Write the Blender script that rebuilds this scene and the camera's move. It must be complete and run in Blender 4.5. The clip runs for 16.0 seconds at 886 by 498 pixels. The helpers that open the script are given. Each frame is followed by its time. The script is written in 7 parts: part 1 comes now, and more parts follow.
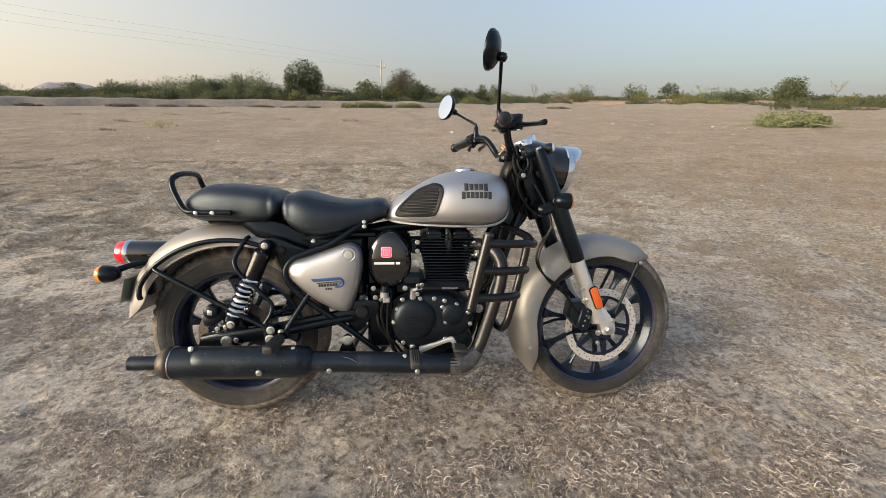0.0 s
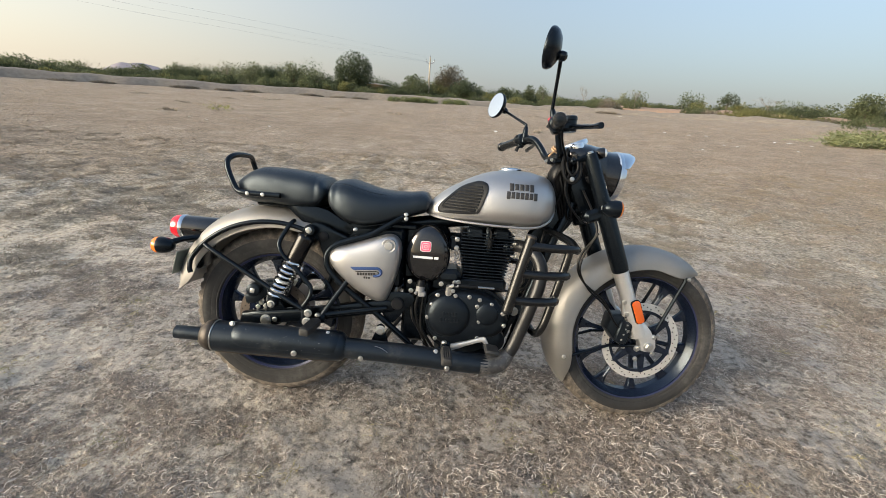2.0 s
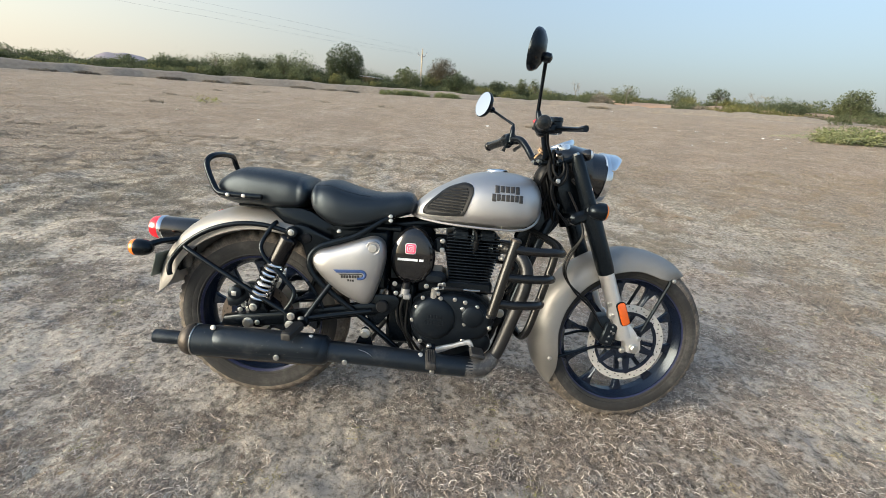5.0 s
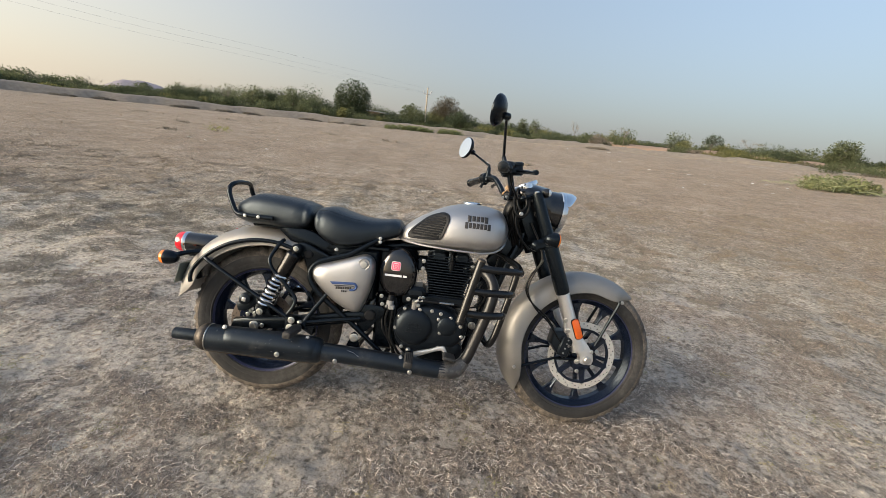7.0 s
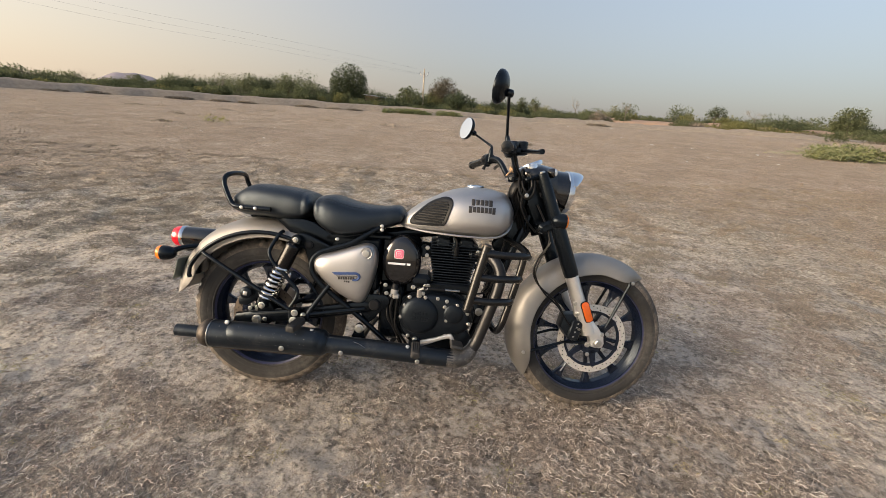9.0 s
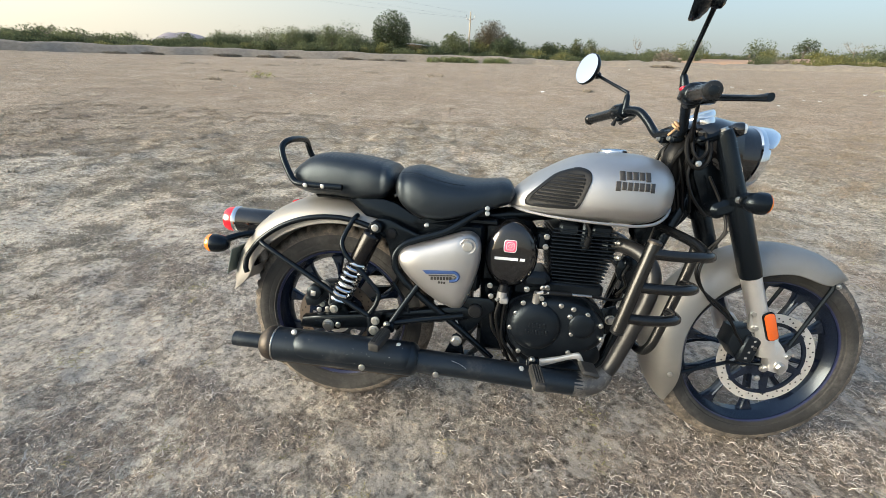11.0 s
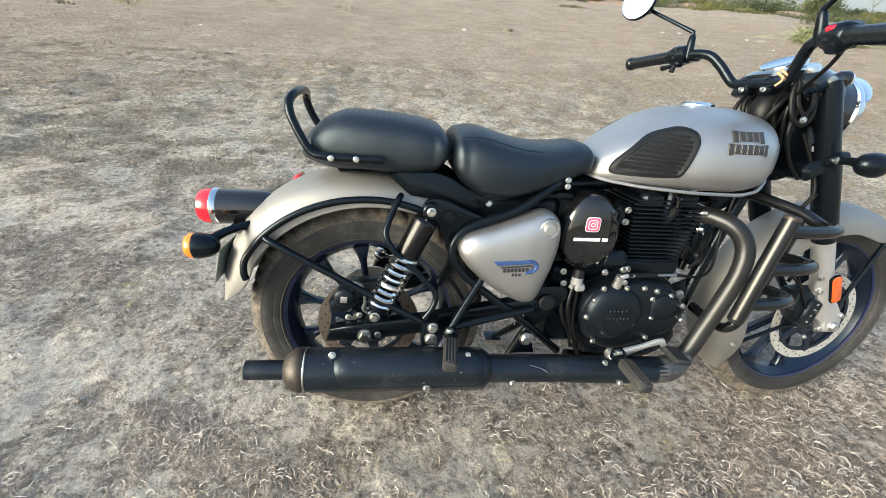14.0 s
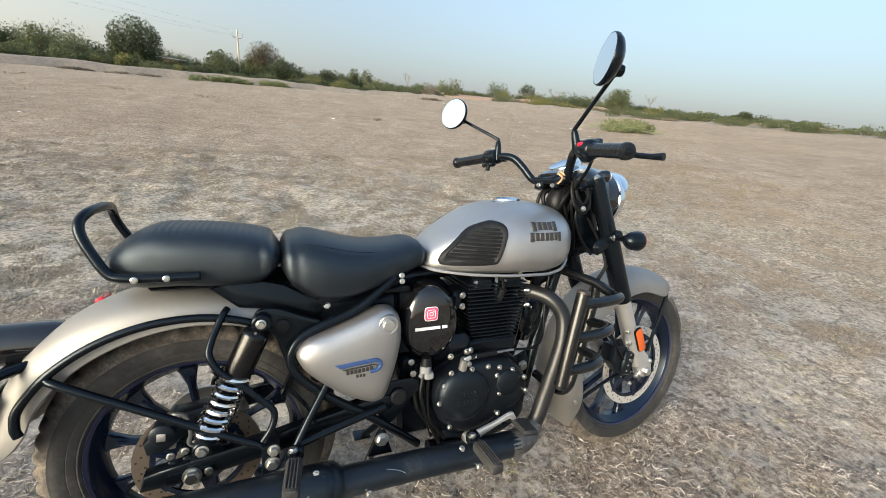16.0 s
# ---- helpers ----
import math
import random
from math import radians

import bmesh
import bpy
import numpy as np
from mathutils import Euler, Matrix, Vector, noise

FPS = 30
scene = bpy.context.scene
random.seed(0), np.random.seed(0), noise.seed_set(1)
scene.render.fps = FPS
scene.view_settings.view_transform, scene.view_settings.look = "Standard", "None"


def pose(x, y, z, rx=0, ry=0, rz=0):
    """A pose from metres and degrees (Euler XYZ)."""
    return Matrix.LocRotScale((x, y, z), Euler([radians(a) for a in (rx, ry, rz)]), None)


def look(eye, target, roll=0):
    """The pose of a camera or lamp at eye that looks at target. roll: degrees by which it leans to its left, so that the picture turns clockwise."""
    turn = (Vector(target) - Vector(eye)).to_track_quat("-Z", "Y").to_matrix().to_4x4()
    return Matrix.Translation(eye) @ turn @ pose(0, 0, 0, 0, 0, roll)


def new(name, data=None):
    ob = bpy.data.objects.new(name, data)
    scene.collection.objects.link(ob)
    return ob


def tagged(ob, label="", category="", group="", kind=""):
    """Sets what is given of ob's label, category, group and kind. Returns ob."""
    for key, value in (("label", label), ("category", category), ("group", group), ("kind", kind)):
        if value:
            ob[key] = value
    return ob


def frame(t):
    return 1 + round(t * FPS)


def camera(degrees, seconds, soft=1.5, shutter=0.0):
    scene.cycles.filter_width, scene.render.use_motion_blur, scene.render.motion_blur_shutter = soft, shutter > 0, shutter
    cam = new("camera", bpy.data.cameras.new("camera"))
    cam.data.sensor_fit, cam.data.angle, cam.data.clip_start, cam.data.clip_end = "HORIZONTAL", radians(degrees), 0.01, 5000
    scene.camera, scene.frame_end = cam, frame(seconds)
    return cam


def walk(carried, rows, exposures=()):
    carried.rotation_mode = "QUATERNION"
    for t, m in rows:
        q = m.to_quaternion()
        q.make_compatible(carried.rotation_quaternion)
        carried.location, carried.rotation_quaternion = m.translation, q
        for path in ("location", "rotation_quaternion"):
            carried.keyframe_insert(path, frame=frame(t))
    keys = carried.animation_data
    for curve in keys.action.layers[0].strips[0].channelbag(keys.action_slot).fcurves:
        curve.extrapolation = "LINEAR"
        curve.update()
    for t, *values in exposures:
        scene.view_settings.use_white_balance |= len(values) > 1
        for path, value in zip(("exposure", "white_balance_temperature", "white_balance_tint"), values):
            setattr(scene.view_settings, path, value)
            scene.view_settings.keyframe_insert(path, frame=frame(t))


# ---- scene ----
cam = camera(95.05, 16.0, soft=0.75)
PATH = [
    (0, (-0.099, -0.044, 1.1453), (0.1183, 1.8346, 0.4952), 1.07),
    (0.5, (-0.106, -0.047, 1.1444), (0.0151, 1.8340, 0.4766), -1.14),
    (1, (-0.094, -0.037, 1.1445), (-0.0283, 1.8515, 0.4890), -1.16),
    (1.5, (-0.112, -0.033, 1.1444), (-0.0733, 1.8607, 0.5030), 1.27),
    (2, (-0.120, -0.033, 1.1397), (-0.0654, 1.8517, 0.4714), 4.26),
    (2.5, (-0.109, -0.021, 1.1309), (0.0247, 1.8465, 0.4268), 6.16),
    (3, (-0.063, 0.039, 1.1389), (0.2392, 1.8844, 0.4288), 7.34),
    (3.5, (-0.066, 0.051, 1.1377), (0.3072, 1.8778, 0.4148), 6.98),
    (4, (-0.070, 0.037, 1.1599), (0.2559, 1.8746, 0.4404), 5.64),
    (4.5, (-0.101, 0.021, 1.1680), (0.0746, 1.8825, 0.4567), 4.33),
    (4.7, (-0.100, 0.016, 1.1627), (0.0122, 1.8824, 0.4538), 4.06),
    (6.8, (-0.036, -0.278, 1.1972), (0.0486, 1.6489, 0.6690), 6.50),
    (7, (-0.029, -0.270, 1.2069), (0.0558, 1.6536, 0.6650), 6.53),
    (7.5, (-0.040, -0.255, 1.2079), (0.0435, 1.6677, 0.6620), 6.19),
    (8, (-0.055, -0.233, 1.2031), (0.0222, 1.6835, 0.6363), 5.68),
    (8.5, (-0.042, -0.226, 1.2041), (0.0532, 1.6832, 0.6156), 5.18),
    (9, (-0.033, -0.220, 1.2012), (0.0452, 1.6799, 0.5814), 4.49),
    (9.5, (-0.021, -0.200, 1.1869), (-0.0366, 1.6816, 0.5091), 3.60),
    (10, (-0.015, -0.112, 1.1714), (-0.1839, 1.7435, 0.4442), 2.63),
    (10.2, (-0.040, -0.047, 1.1688), (-0.2476, 1.8006, 0.4310), 2.44),
    (12.3, (-0.656, 0.435, 1.1406), (-0.3523, 2.1446, 0.1483), 3.16),
    (12.5, (-0.688, 0.448, 1.1411), (-0.3161, 2.1432, 0.1467), 3.41),
    (13, (-0.715, 0.474, 1.1343), (-0.3211, 2.1476, 0.1122), 3.80),
    (13.5, (-0.687, 0.480, 1.1255), (-0.3672, 2.1631, 0.0931), 4.23),
    (14, (-0.645, 0.478, 1.1122), (-0.3676, 2.1629, 0.0712), 4.78),
    (14.5, (-0.639, 0.478, 1.1168), (-0.2591, 2.1721, 0.1232), 5.48),
    (15, (-0.566, 0.486, 1.1275), (0.0258, 2.1661, 0.2181), 6.29),
    (15.5, (-0.532, 0.473, 1.1462), (0.2152, 2.1523, 0.3585), 6.38),
    (16, (-0.530, 0.455, 1.1838), (0.2785, 2.1573, 0.5135), 5.64),
]
EXPOSURES = [(0, 1.79, 6400, 5), (1, 1.82, 6250, 3), (2.5, 1.86, 6050, 2), (4.5, 1.95, 5900, 0), (7, 1.69, 6200, 4), (8.5, 1.69, 6600, 7), (9, 1.67, 6700, 8), (10, 1.81, 6350, 4), (12.3, 2.27, 5700, -3), (14, 2.28, 5750, -3), (15, 2.27, 5800, -2), (16, 2.06, 5950, 0)]
walk(cam, [(t, look(eye, target, roll)) for t, eye, target, roll in PATH], EXPOSURES)

# ---- world, sun, exposure ----
SUN_AZ, SUN_EL = -112.0, 14.0        # degrees from +y towards +x, and above the horizon
world = bpy.data.worlds.new("dusk_sky")
scene.world = world
world.use_nodes = True
wn, wl = world.node_tree.nodes, world.node_tree.links
wn.clear()
sky = wn.new("ShaderNodeTexSky")
sky.sky_type, sky.sun_disc = "NISHITA", False
sky.sun_elevation, sky.sun_rotation = radians(SUN_EL), radians(SUN_AZ)
sky.altitude, sky.air_density, sky.dust_density, sky.ozone_density = 50, 1.0, 2.5, 2.0
bg, wout = wn.new("ShaderNodeBackground"), wn.new("ShaderNodeOutputWorld")
bg.inputs["Strength"].default_value = 0.12
# evening haze greys the clear sky: peach towards the low sun, blue-grey away from it
pale = wn.new("ShaderNodeHueSaturation")
pale.inputs["Saturation"].default_value = 0.9
wtc, toward, side = wn.new("ShaderNodeTexCoord"), wn.new("ShaderNodeVectorMath"), wn.new("ShaderNodeMapRange")
toward.operation = "DOT_PRODUCT"
toward.inputs[1].default_value = (math.sin(radians(SUN_AZ)), math.cos(radians(SUN_AZ)), 0.0)
side.interpolation_type = "SMOOTHSTEP"
side.inputs["From Min"].default_value, side.inputs["From Max"].default_value = -0.65, 1.0
tone = wn.new("ShaderNodeMix")
tone.data_type = "RGBA"
tone.inputs[6].default_value, tone.inputs[7].default_value = (0.945, 0.885, 0.90, 1), (2.9, 2.30, 1.70, 1)
haze = wn.new("ShaderNodeMix")
haze.data_type = "RGBA"
height, thin = wn.new("ShaderNodeSeparateXYZ"), wn.new("ShaderNodeMapRange")
thin.inputs["From Max"].default_value = 0.8
thin.inputs["To Min"].default_value, thin.inputs["To Max"].default_value = 0.90, 0.14
wl.new(wtc.outputs["Generated"], height.inputs[0])
wl.new(height.outputs["Z"], thin.inputs["Value"])
wl.new(thin.outputs["Result"], haze.inputs[0])
wl.new(wtc.outputs["Generated"], toward.inputs[0])
wl.new(toward.outputs["Value"], side.inputs["Value"])
wl.new(side.outputs["Result"], tone.inputs[0])
wl.new(tone.outputs[2], haze.inputs[7])
wl.new(sky.outputs[0], pale.inputs["Color"])
wl.new(pale.outputs[0], haze.inputs[6])
# the orange glow round the low sun
near_sun, lobe, glow = wn.new("ShaderNodeVectorMath"), wn.new("ShaderNodeMapRange"), wn.new("ShaderNodeMix")
near_sun.operation = "DOT_PRODUCT"
near_sun.inputs[1].default_value = (math.sin(radians(SUN_AZ)) * 0.99, math.cos(radians(SUN_AZ)) * 0.99, 0.12)
lobe.interpolation_type = "SMOOTHSTEP"
lobe.inputs["From Min"].default_value, lobe.inputs["From Max"].default_value = 0.74, 1.0
glow.data_type, glow.blend_type = "RGBA", "ADD"
glow.inputs[7].default_value = (6.0, 3.8, 1.9, 1)
wl.new(wtc.outputs["Generated"], near_sun.inputs[0])
wl.new(near_sun.outputs["Value"], lobe.inputs["Value"])
wl.new(lobe.outputs["Result"], glow.inputs[0])
wl.new(haze.outputs[2], glow.inputs[6])
wl.new(glow.outputs[2], bg.inputs["Color"])
wl.new(bg.outputs[0], wout.inputs["Surface"])

sun_data = bpy.data.lights.new("sun", "SUN")
sun_data.energy, sun_data.angle, sun_data.color = 1.75, radians(40), (1.0, 0.82, 0.64)
sun = new("sun", sun_data)
_a, _e = radians(SUN_AZ), radians(SUN_EL)
sun.matrix_world = look((math.sin(_a) * 60, math.cos(_a) * 60, math.tan(_e) * 60), (0, 0, 0))


# ---- materials ----
def surface(name, base, rough=0.5, metal=0.0, var=0.12, scale=12.0, bump=0.0, bscale=150.0, coat=0.0, dust=0.0,
            dust_col=(0.36, 0.28, 0.20), dscale=9.0, second=None, rvar=0.08, spec=0.5, island=False, sky_tint=None):
    """A painted, cast, moulded or earthy surface: tone varies at two scales, dust lies in patches, fine relief."""
    m = bpy.data.materials.new(name)
    m.use_nodes = True
    n, l = m.node_tree.nodes, m.node_tree.links
    p = n["Principled BSDF"]
    tc = n.new("ShaderNodeTexCoord")

    def noise_of(s, detail=6.0, r=0.6):
        t = n.new("ShaderNodeTexNoise")
        t.inputs["Scale"].default_value, t.inputs["Detail"].default_value, t.inputs["Roughness"].default_value = s, detail, r
        l.new(tc.outputs["Object"], t.inputs["Vector"])
        return t

    def mix(fac, a, b):
        x = n.new("ShaderNodeMix")
        x.data_type = "RGBA"
        for sock, v in ((x.inputs[0], fac), (x.inputs[6], a), (x.inputs[7], b)):
            if isinstance(v, (tuple, list)):
                sock.default_value = (*v, 1)
            elif isinstance(v, float):
                sock.default_value = v
            else:
                l.new(v, sock)
        return x.outputs[2]

    def ramp(src, lo, hi):
        r = n.new("ShaderNodeMapRange")
        r.inputs["From Min"].default_value, r.inputs["From Max"].default_value = lo, hi
        l.new(src, r.inputs["Value"])
        return r.outputs["Result"]

    lo = tuple(c * (1 - var) for c in base)
    hi = tuple(min(1, c * (1 + var)) for c in base)
    a, b = noise_of(scale), noise_of(scale * 9)
    col = mix(ramp(a.outputs["Fac"], 0.3, 0.7), lo, second or hi)
    col = mix(ramp(b.outputs["Fac"], 0.35, 0.65), col, mix(0.5, col, hi))
    if island:
        g = n.new("ShaderNodeNewGeometry")
        col = mix(ramp(g.outputs["Random Per Island"], 0.0, 1.0), col, second or lo)
    rough_out = None
    if dust > 0:
        d1, d2 = noise_of(dscale, 9.0, 0.72), noise_of(dscale * 14, 4.0, 0.6)
        mul = n.new("ShaderNodeMath")
        mul.operation = "MULTIPLY"
        l.new(ramp(d1.outputs["Fac"], 0.62 - 0.3 * dust, 0.85 - 0.2 * dust), mul.inputs[0])
        l.new(ramp(d2.outputs["Fac"], 0.2, 0.6), mul.inputs[1])
        mm = n.new("ShaderNodeMath")
        mm.operation = "MULTIPLY"
        mm.inputs[1].default_value = min(1.0, 0.35 + dust)
        l.new(mul.outputs[0], mm.inputs[0])
        col = mix(mm.outputs[0], col, dust_col)
        rr = n.new("ShaderNodeMapRange")
        rr.inputs["To Min"].default_value, rr.inputs["To Max"].default_value = rough, min(1.0, rough + 0.45)
        l.new(mm.outputs[0], rr.inputs["Value"])
        rough_out = rr.outputs["Result"]
    else:
        rr = n.new("ShaderNodeMapRange")
        rr.inputs["To Min"].default_value, rr.inputs["To Max"].default_value = max(0.02, rough - rvar), min(1.0, rough + rvar)
        l.new(b.outputs["Fac"], rr.inputs["Value"])
        rough_out = rr.outputs["Result"]
    l.new(col, p.inputs["Base Color"])
    l.new(rough_out, p.inputs["Roughness"])
    p.inputs["Metallic"].default_value = metal
    p.inputs["Coat Weight"].default_value = coat
    p.inputs["Coat Roughness"].default_value = 0.06
    p.inputs["Specular IOR Level"].default_value = spec
    # tints reflections blue, standing in for a bluer sky on the black parts
    if sky_tint:
        p.inputs["Specular Tint"].default_value = (*sky_tint, 1)
    if bump > 0:
        t = noise_of(bscale, 3.0, 0.6)
        bm_ = n.new("ShaderNodeBump")
        bm_.inputs["Strength"].default_value, bm_.inputs["Distance"].default_value = min(1.0, bump), 0.002
        l.new(t.outputs["Fac"], bm_.inputs["Height"])
        l.new(bm_.outputs["Normal"], p.inputs["Normal"])
    return m


SILVER = surface("satin_silver_paint", (0.45, 0.445, 0.445), 0.42, 0.9, 0.04, 5, 0.05, 900, dust=0.10, dust_col=(0.36, 0.33, 0.29))
SILVER_DUSTY = surface("dusty_silver_paint", (0.28, 0.27, 0.255), 0.50, 0.66, 0.06, 6, 0.05, 900, dust=0.30, dust_col=(0.32, 0.285, 0.245), dscale=5)
GLOSS_BLACK = surface("gloss_black_paint", (0.006, 0.006, 0.007), 0.09, 0.0, 0.1, 8, coat=0.7, rvar=0.03)
SATIN_BLACK = surface("satin_black_paint", (0.0030, 0.0042, 0.0062), 0.25, 0.0, 0.2, 14, 0.05, 500, spec=0.30, rvar=0.06, sky_tint=(0.74, 0.88, 1.0))
ENGINE_BLACK = surface("engine_black", (0.0050, 0.0066, 0.0095), 0.35, 0.1, 0.2, 16, 0.2, 420, dust=0.06, dust_col=(0.07, 0.064, 0.06), dscale=12, spec=0.36, sky_tint=(0.74, 0.88, 1.0))
EXHAUST_BLACK = surface("exhaust_black", (0.008, 0.0105, 0.015), 0.36, 0.15, 0.25, 10, 0.12, 500, dust=0.22, dust_col=(0.115, 0.11, 0.105), dscale=11, spec=0.5, sky_tint=(0.74, 0.88, 1.0))
PIPE_BROWN = surface("heated_pipe", (0.016, 0.0165, 0.018), 0.34, 0.25, 0.3, 10, 0.1, 400, dust=0.14, dust_col=(0.10, 0.09, 0.08), dscale=8)
GUARD_BLACK = surface("crash_guard_black", (0.005, 0.0056, 0.0066), 0.22, 0.1, 0.2, 12, 0.05, 400, dust=0.04, dust_col=(0.07, 0.065, 0.06))
SHOCK_BLACK = surface("shock_can_black", (0.004, 0.004, 0.005), 0.20, 0.0, 0.15, 14, 0.05, 500, spec=0.36)
RIM_STRIPE = surface("blue_rim_stripe", (0.018, 0.023, 0.066), 0.35, 0.1, 0.15, 20, dust=0.1, dust_col=(0.10, 0.095, 0.09))
# the rim's bluish base also holds the sky's reflection as colour
RIM_BLACK = surface("rim_black", (0.005, 0.0085, 0.021), 0.26, 0.1, 0.15, 12, dust=0.05, dust_col=(0.07, 0.066, 0.062), coat=0.2, sky_tint=(0.74, 0.88, 1.0))
TYRE = surface("dusty_rubber", (0.026, 0.0255, 0.025), 0.75, 0, 0.2, 14, 0.3, 260, dust=0.5, dust_col=(0.125, 0.118, 0.110), dscale=5, spec=0.3)
TREAD = surface("dusty_tread", (0.050, 0.043, 0.037), 0.9, 0, 0.25, 30, 0.5, 200, dust=0.75, dust_col=(0.33, 0.275, 0.215), dscale=12)
RUBBER = surface("black_rubber", (0.007, 0.0078, 0.0095), 0.5, 0, 0.2, 30, 0.3, 400, dust=0.05, dust_col=(0.06, 0.056, 0.052), spec=0.22)
PEG_RUBBER = surface("worn_peg_rubber", (0.022, 0.0215, 0.021), 0.65, 0, 0.25, 40, 0.4, 300, dust=0.3, dust_col=(0.13, 0.115, 0.10))
VINYL = surface("black_seat_vinyl", (0.0042, 0.0054, 0.0076), 0.40, 0, 0.15, 10, 0.3, 900, dust=0.10, dust_col=(0.045, 0.045, 0.047), spec=0.72, sky_tint=(0.74, 0.88, 1.0))
CONE = surface("browned_end_cone", (0.050, 0.042, 0.035), 0.46, 0.5, 0.25, 12, 0.1, 400, dust=0.25)
SENSOR_GREY = surface("grey_plastic", (0.24, 0.24, 0.24), 0.5, 0, 0.1, 30)
CHIP = surface("bare_chip", (0.30, 0.29, 0.28), 0.5, 0.6, 0.1, 60)
CHROME = surface("chrome", (0.72, 0.73, 0.74), 0.10, 1.0, 0.04, 20, rvar=0.04)
ALLOY = surface("brushed_alloy", (0.56, 0.55, 0.53), 0.34, 0.9, 0.08, 20, 0.1, 600, dust=0.18)
SLIDER = surface("polished_fork_slider", (0.74, 0.73, 0.72), 0.36, 0.85, 0.06, 20, 0.05, 600, dust=0.12)
ZINC = surface("zinc_bolt", (0.58, 0.57, 0.54), 0.32, 1.0, 0.12, 60)
DISC_STEEL = surface("brake_disc_steel", (0.70, 0.67, 0.62), 0.50, 0.65, 0.1, 30, 0.1, 700, dust=0.2)
DISC_RUST = surface("rusty_disc_steel", (0.13, 0.105, 0.085), 0.5, 0.7, 0.2, 30, 0.1, 700, dust=0.3, dust_col=(0.25, 0.2, 0.16))
HOLE = surface("drilled_hole_dark", (0.02, 0.017, 0.015), 0.9)
AMBER = surface("amber_lens", (0.85, 0.22, 0.02), 0.18, 0, 0.05, 40, coat=0.4)
ORANGE_REFLECTOR = surface("orange_reflector", (0.62, 0.105, 0.01), 0.22, 0, 0.08, 300, 0.2, 900, coat=0.5)
RED_LENS = surface("red_lens", (0.62, 0.01, 0.025), 0.16, 0, 0.06, 60, coat=0.5)
EMBLEM_DARK = surface("dark_emblem", (0.035, 0.033, 0.032), 0.4, 0.2)
EMBLEM_BLUE = surface("blue_emblem", (0.032, 0.066, 0.185), 0.35)
WHITE_MARK = surface("white_sticker", (0.80, 0.80, 0.80), 0.4)
PINK_MARK = surface("pink_sticker", (0.80, 0.09, 0.19), 0.35)
RED_SWITCH = surface("red_switch", (0.45, 0.01, 0.03), 0.35)
GRIP = surface("smooth_grip_rubber", (0.0042, 0.005, 0.0064), 0.26, 0, 0.2, 30, 0.1, 400, spec=0.42)
TAPE = surface("tan_twine", (0.42, 0.27, 0.15), 0.8, 0, 0.2, 80, 0.4, 300)
DIAL = surface("dial_face", (0.55, 0.55, 0.54), 0.3, 0, 0.05, 60, coat=0.8)
PLATE = surface("number_plate_green", (0.20, 0.225, 0.19), 0.5, 0.1, dust=0.3)
CLEAR = surface("clear_lens", (0.75, 0.77, 0.78), 0.06, 0.3, 0.03, 60, coat=1.0)
CABLE = surface("cable_sheath", (0.0035, 0.0036, 0.004), 0.42, dust=0.03, dust_col=(0.05, 0.048, 0.045), spec=0.22)
MIRROR_GLASS = bpy.data.materials.new("mirror_glass")
MIRROR_GLASS.use_nodes = True
_p = MIRROR_GLASS.node_tree.nodes["Principled BSDF"]
_p.inputs["Base Color"].default_value, _p.inputs["Metallic"].default_value, _p.inputs["Roughness"].default_value = (0.86, 0.88, 0.9, 1), 1.0, 0.02


# ---- geometry helpers: each returns (verts, faces) ----
def joined(*geos):
    vs, fs, k = [], [], 0
    for v, f in geos:
        v = np.asarray(v, float).reshape(-1, 3)
        vs.append(v)
        fs += [tuple(i + k for i in q) for q in f]
        k += len(v)
    return np.concatenate(vs), fs


def moved(geo, m):
    v = np.asarray(geo[0], float)
    a = np.array(m)
    return v @ a[:3, :3].T + a[:3, 3], geo[1]


def loft(rings, caps=True, wrap=False):
    rings = [np.asarray(r, float) for r in rings]
    n, k = len(rings[0]), len(rings)
    v = np.concatenate(rings)
    f = []
    for i in range(k if wrap else k - 1):
        a, b = i * n, ((i + 1) % k) * n
        f += [(a + j, a + (j + 1) % n, b + (j + 1) % n, b + j) for j in range(n)]
    if caps and not wrap:
        f += [tuple(range(n - 1, -1, -1)), tuple(range((k - 1) * n, k * n))]
    return v, f


def smooth_line(pts, steps=6, closed=False):
    p = np.asarray(pts, float)
    n = len(p)
    if n < 3:
        return p
    out = []
    for i in range(n if closed else n - 1):
        if closed:
            a, b, c, d = p[i - 1], p[i], p[(i + 1) % n], p[(i + 2) % n]
        else:
            b, c = p[i], p[i + 1]
            a = p[i - 1] if i else 2 * b - c
            d = p[i + 2] if i + 2 < n else 2 * c - b
        for s in range(steps):
            t = s / steps
            out.append(0.5 * (2 * b + (c - a) * t + (2 * a - 5 * b + 4 * c - d) * t * t + (3 * b - a - 3 * c + d) * t ** 3))
    if not closed:
        out.append(p[-1])
    return np.array(out)


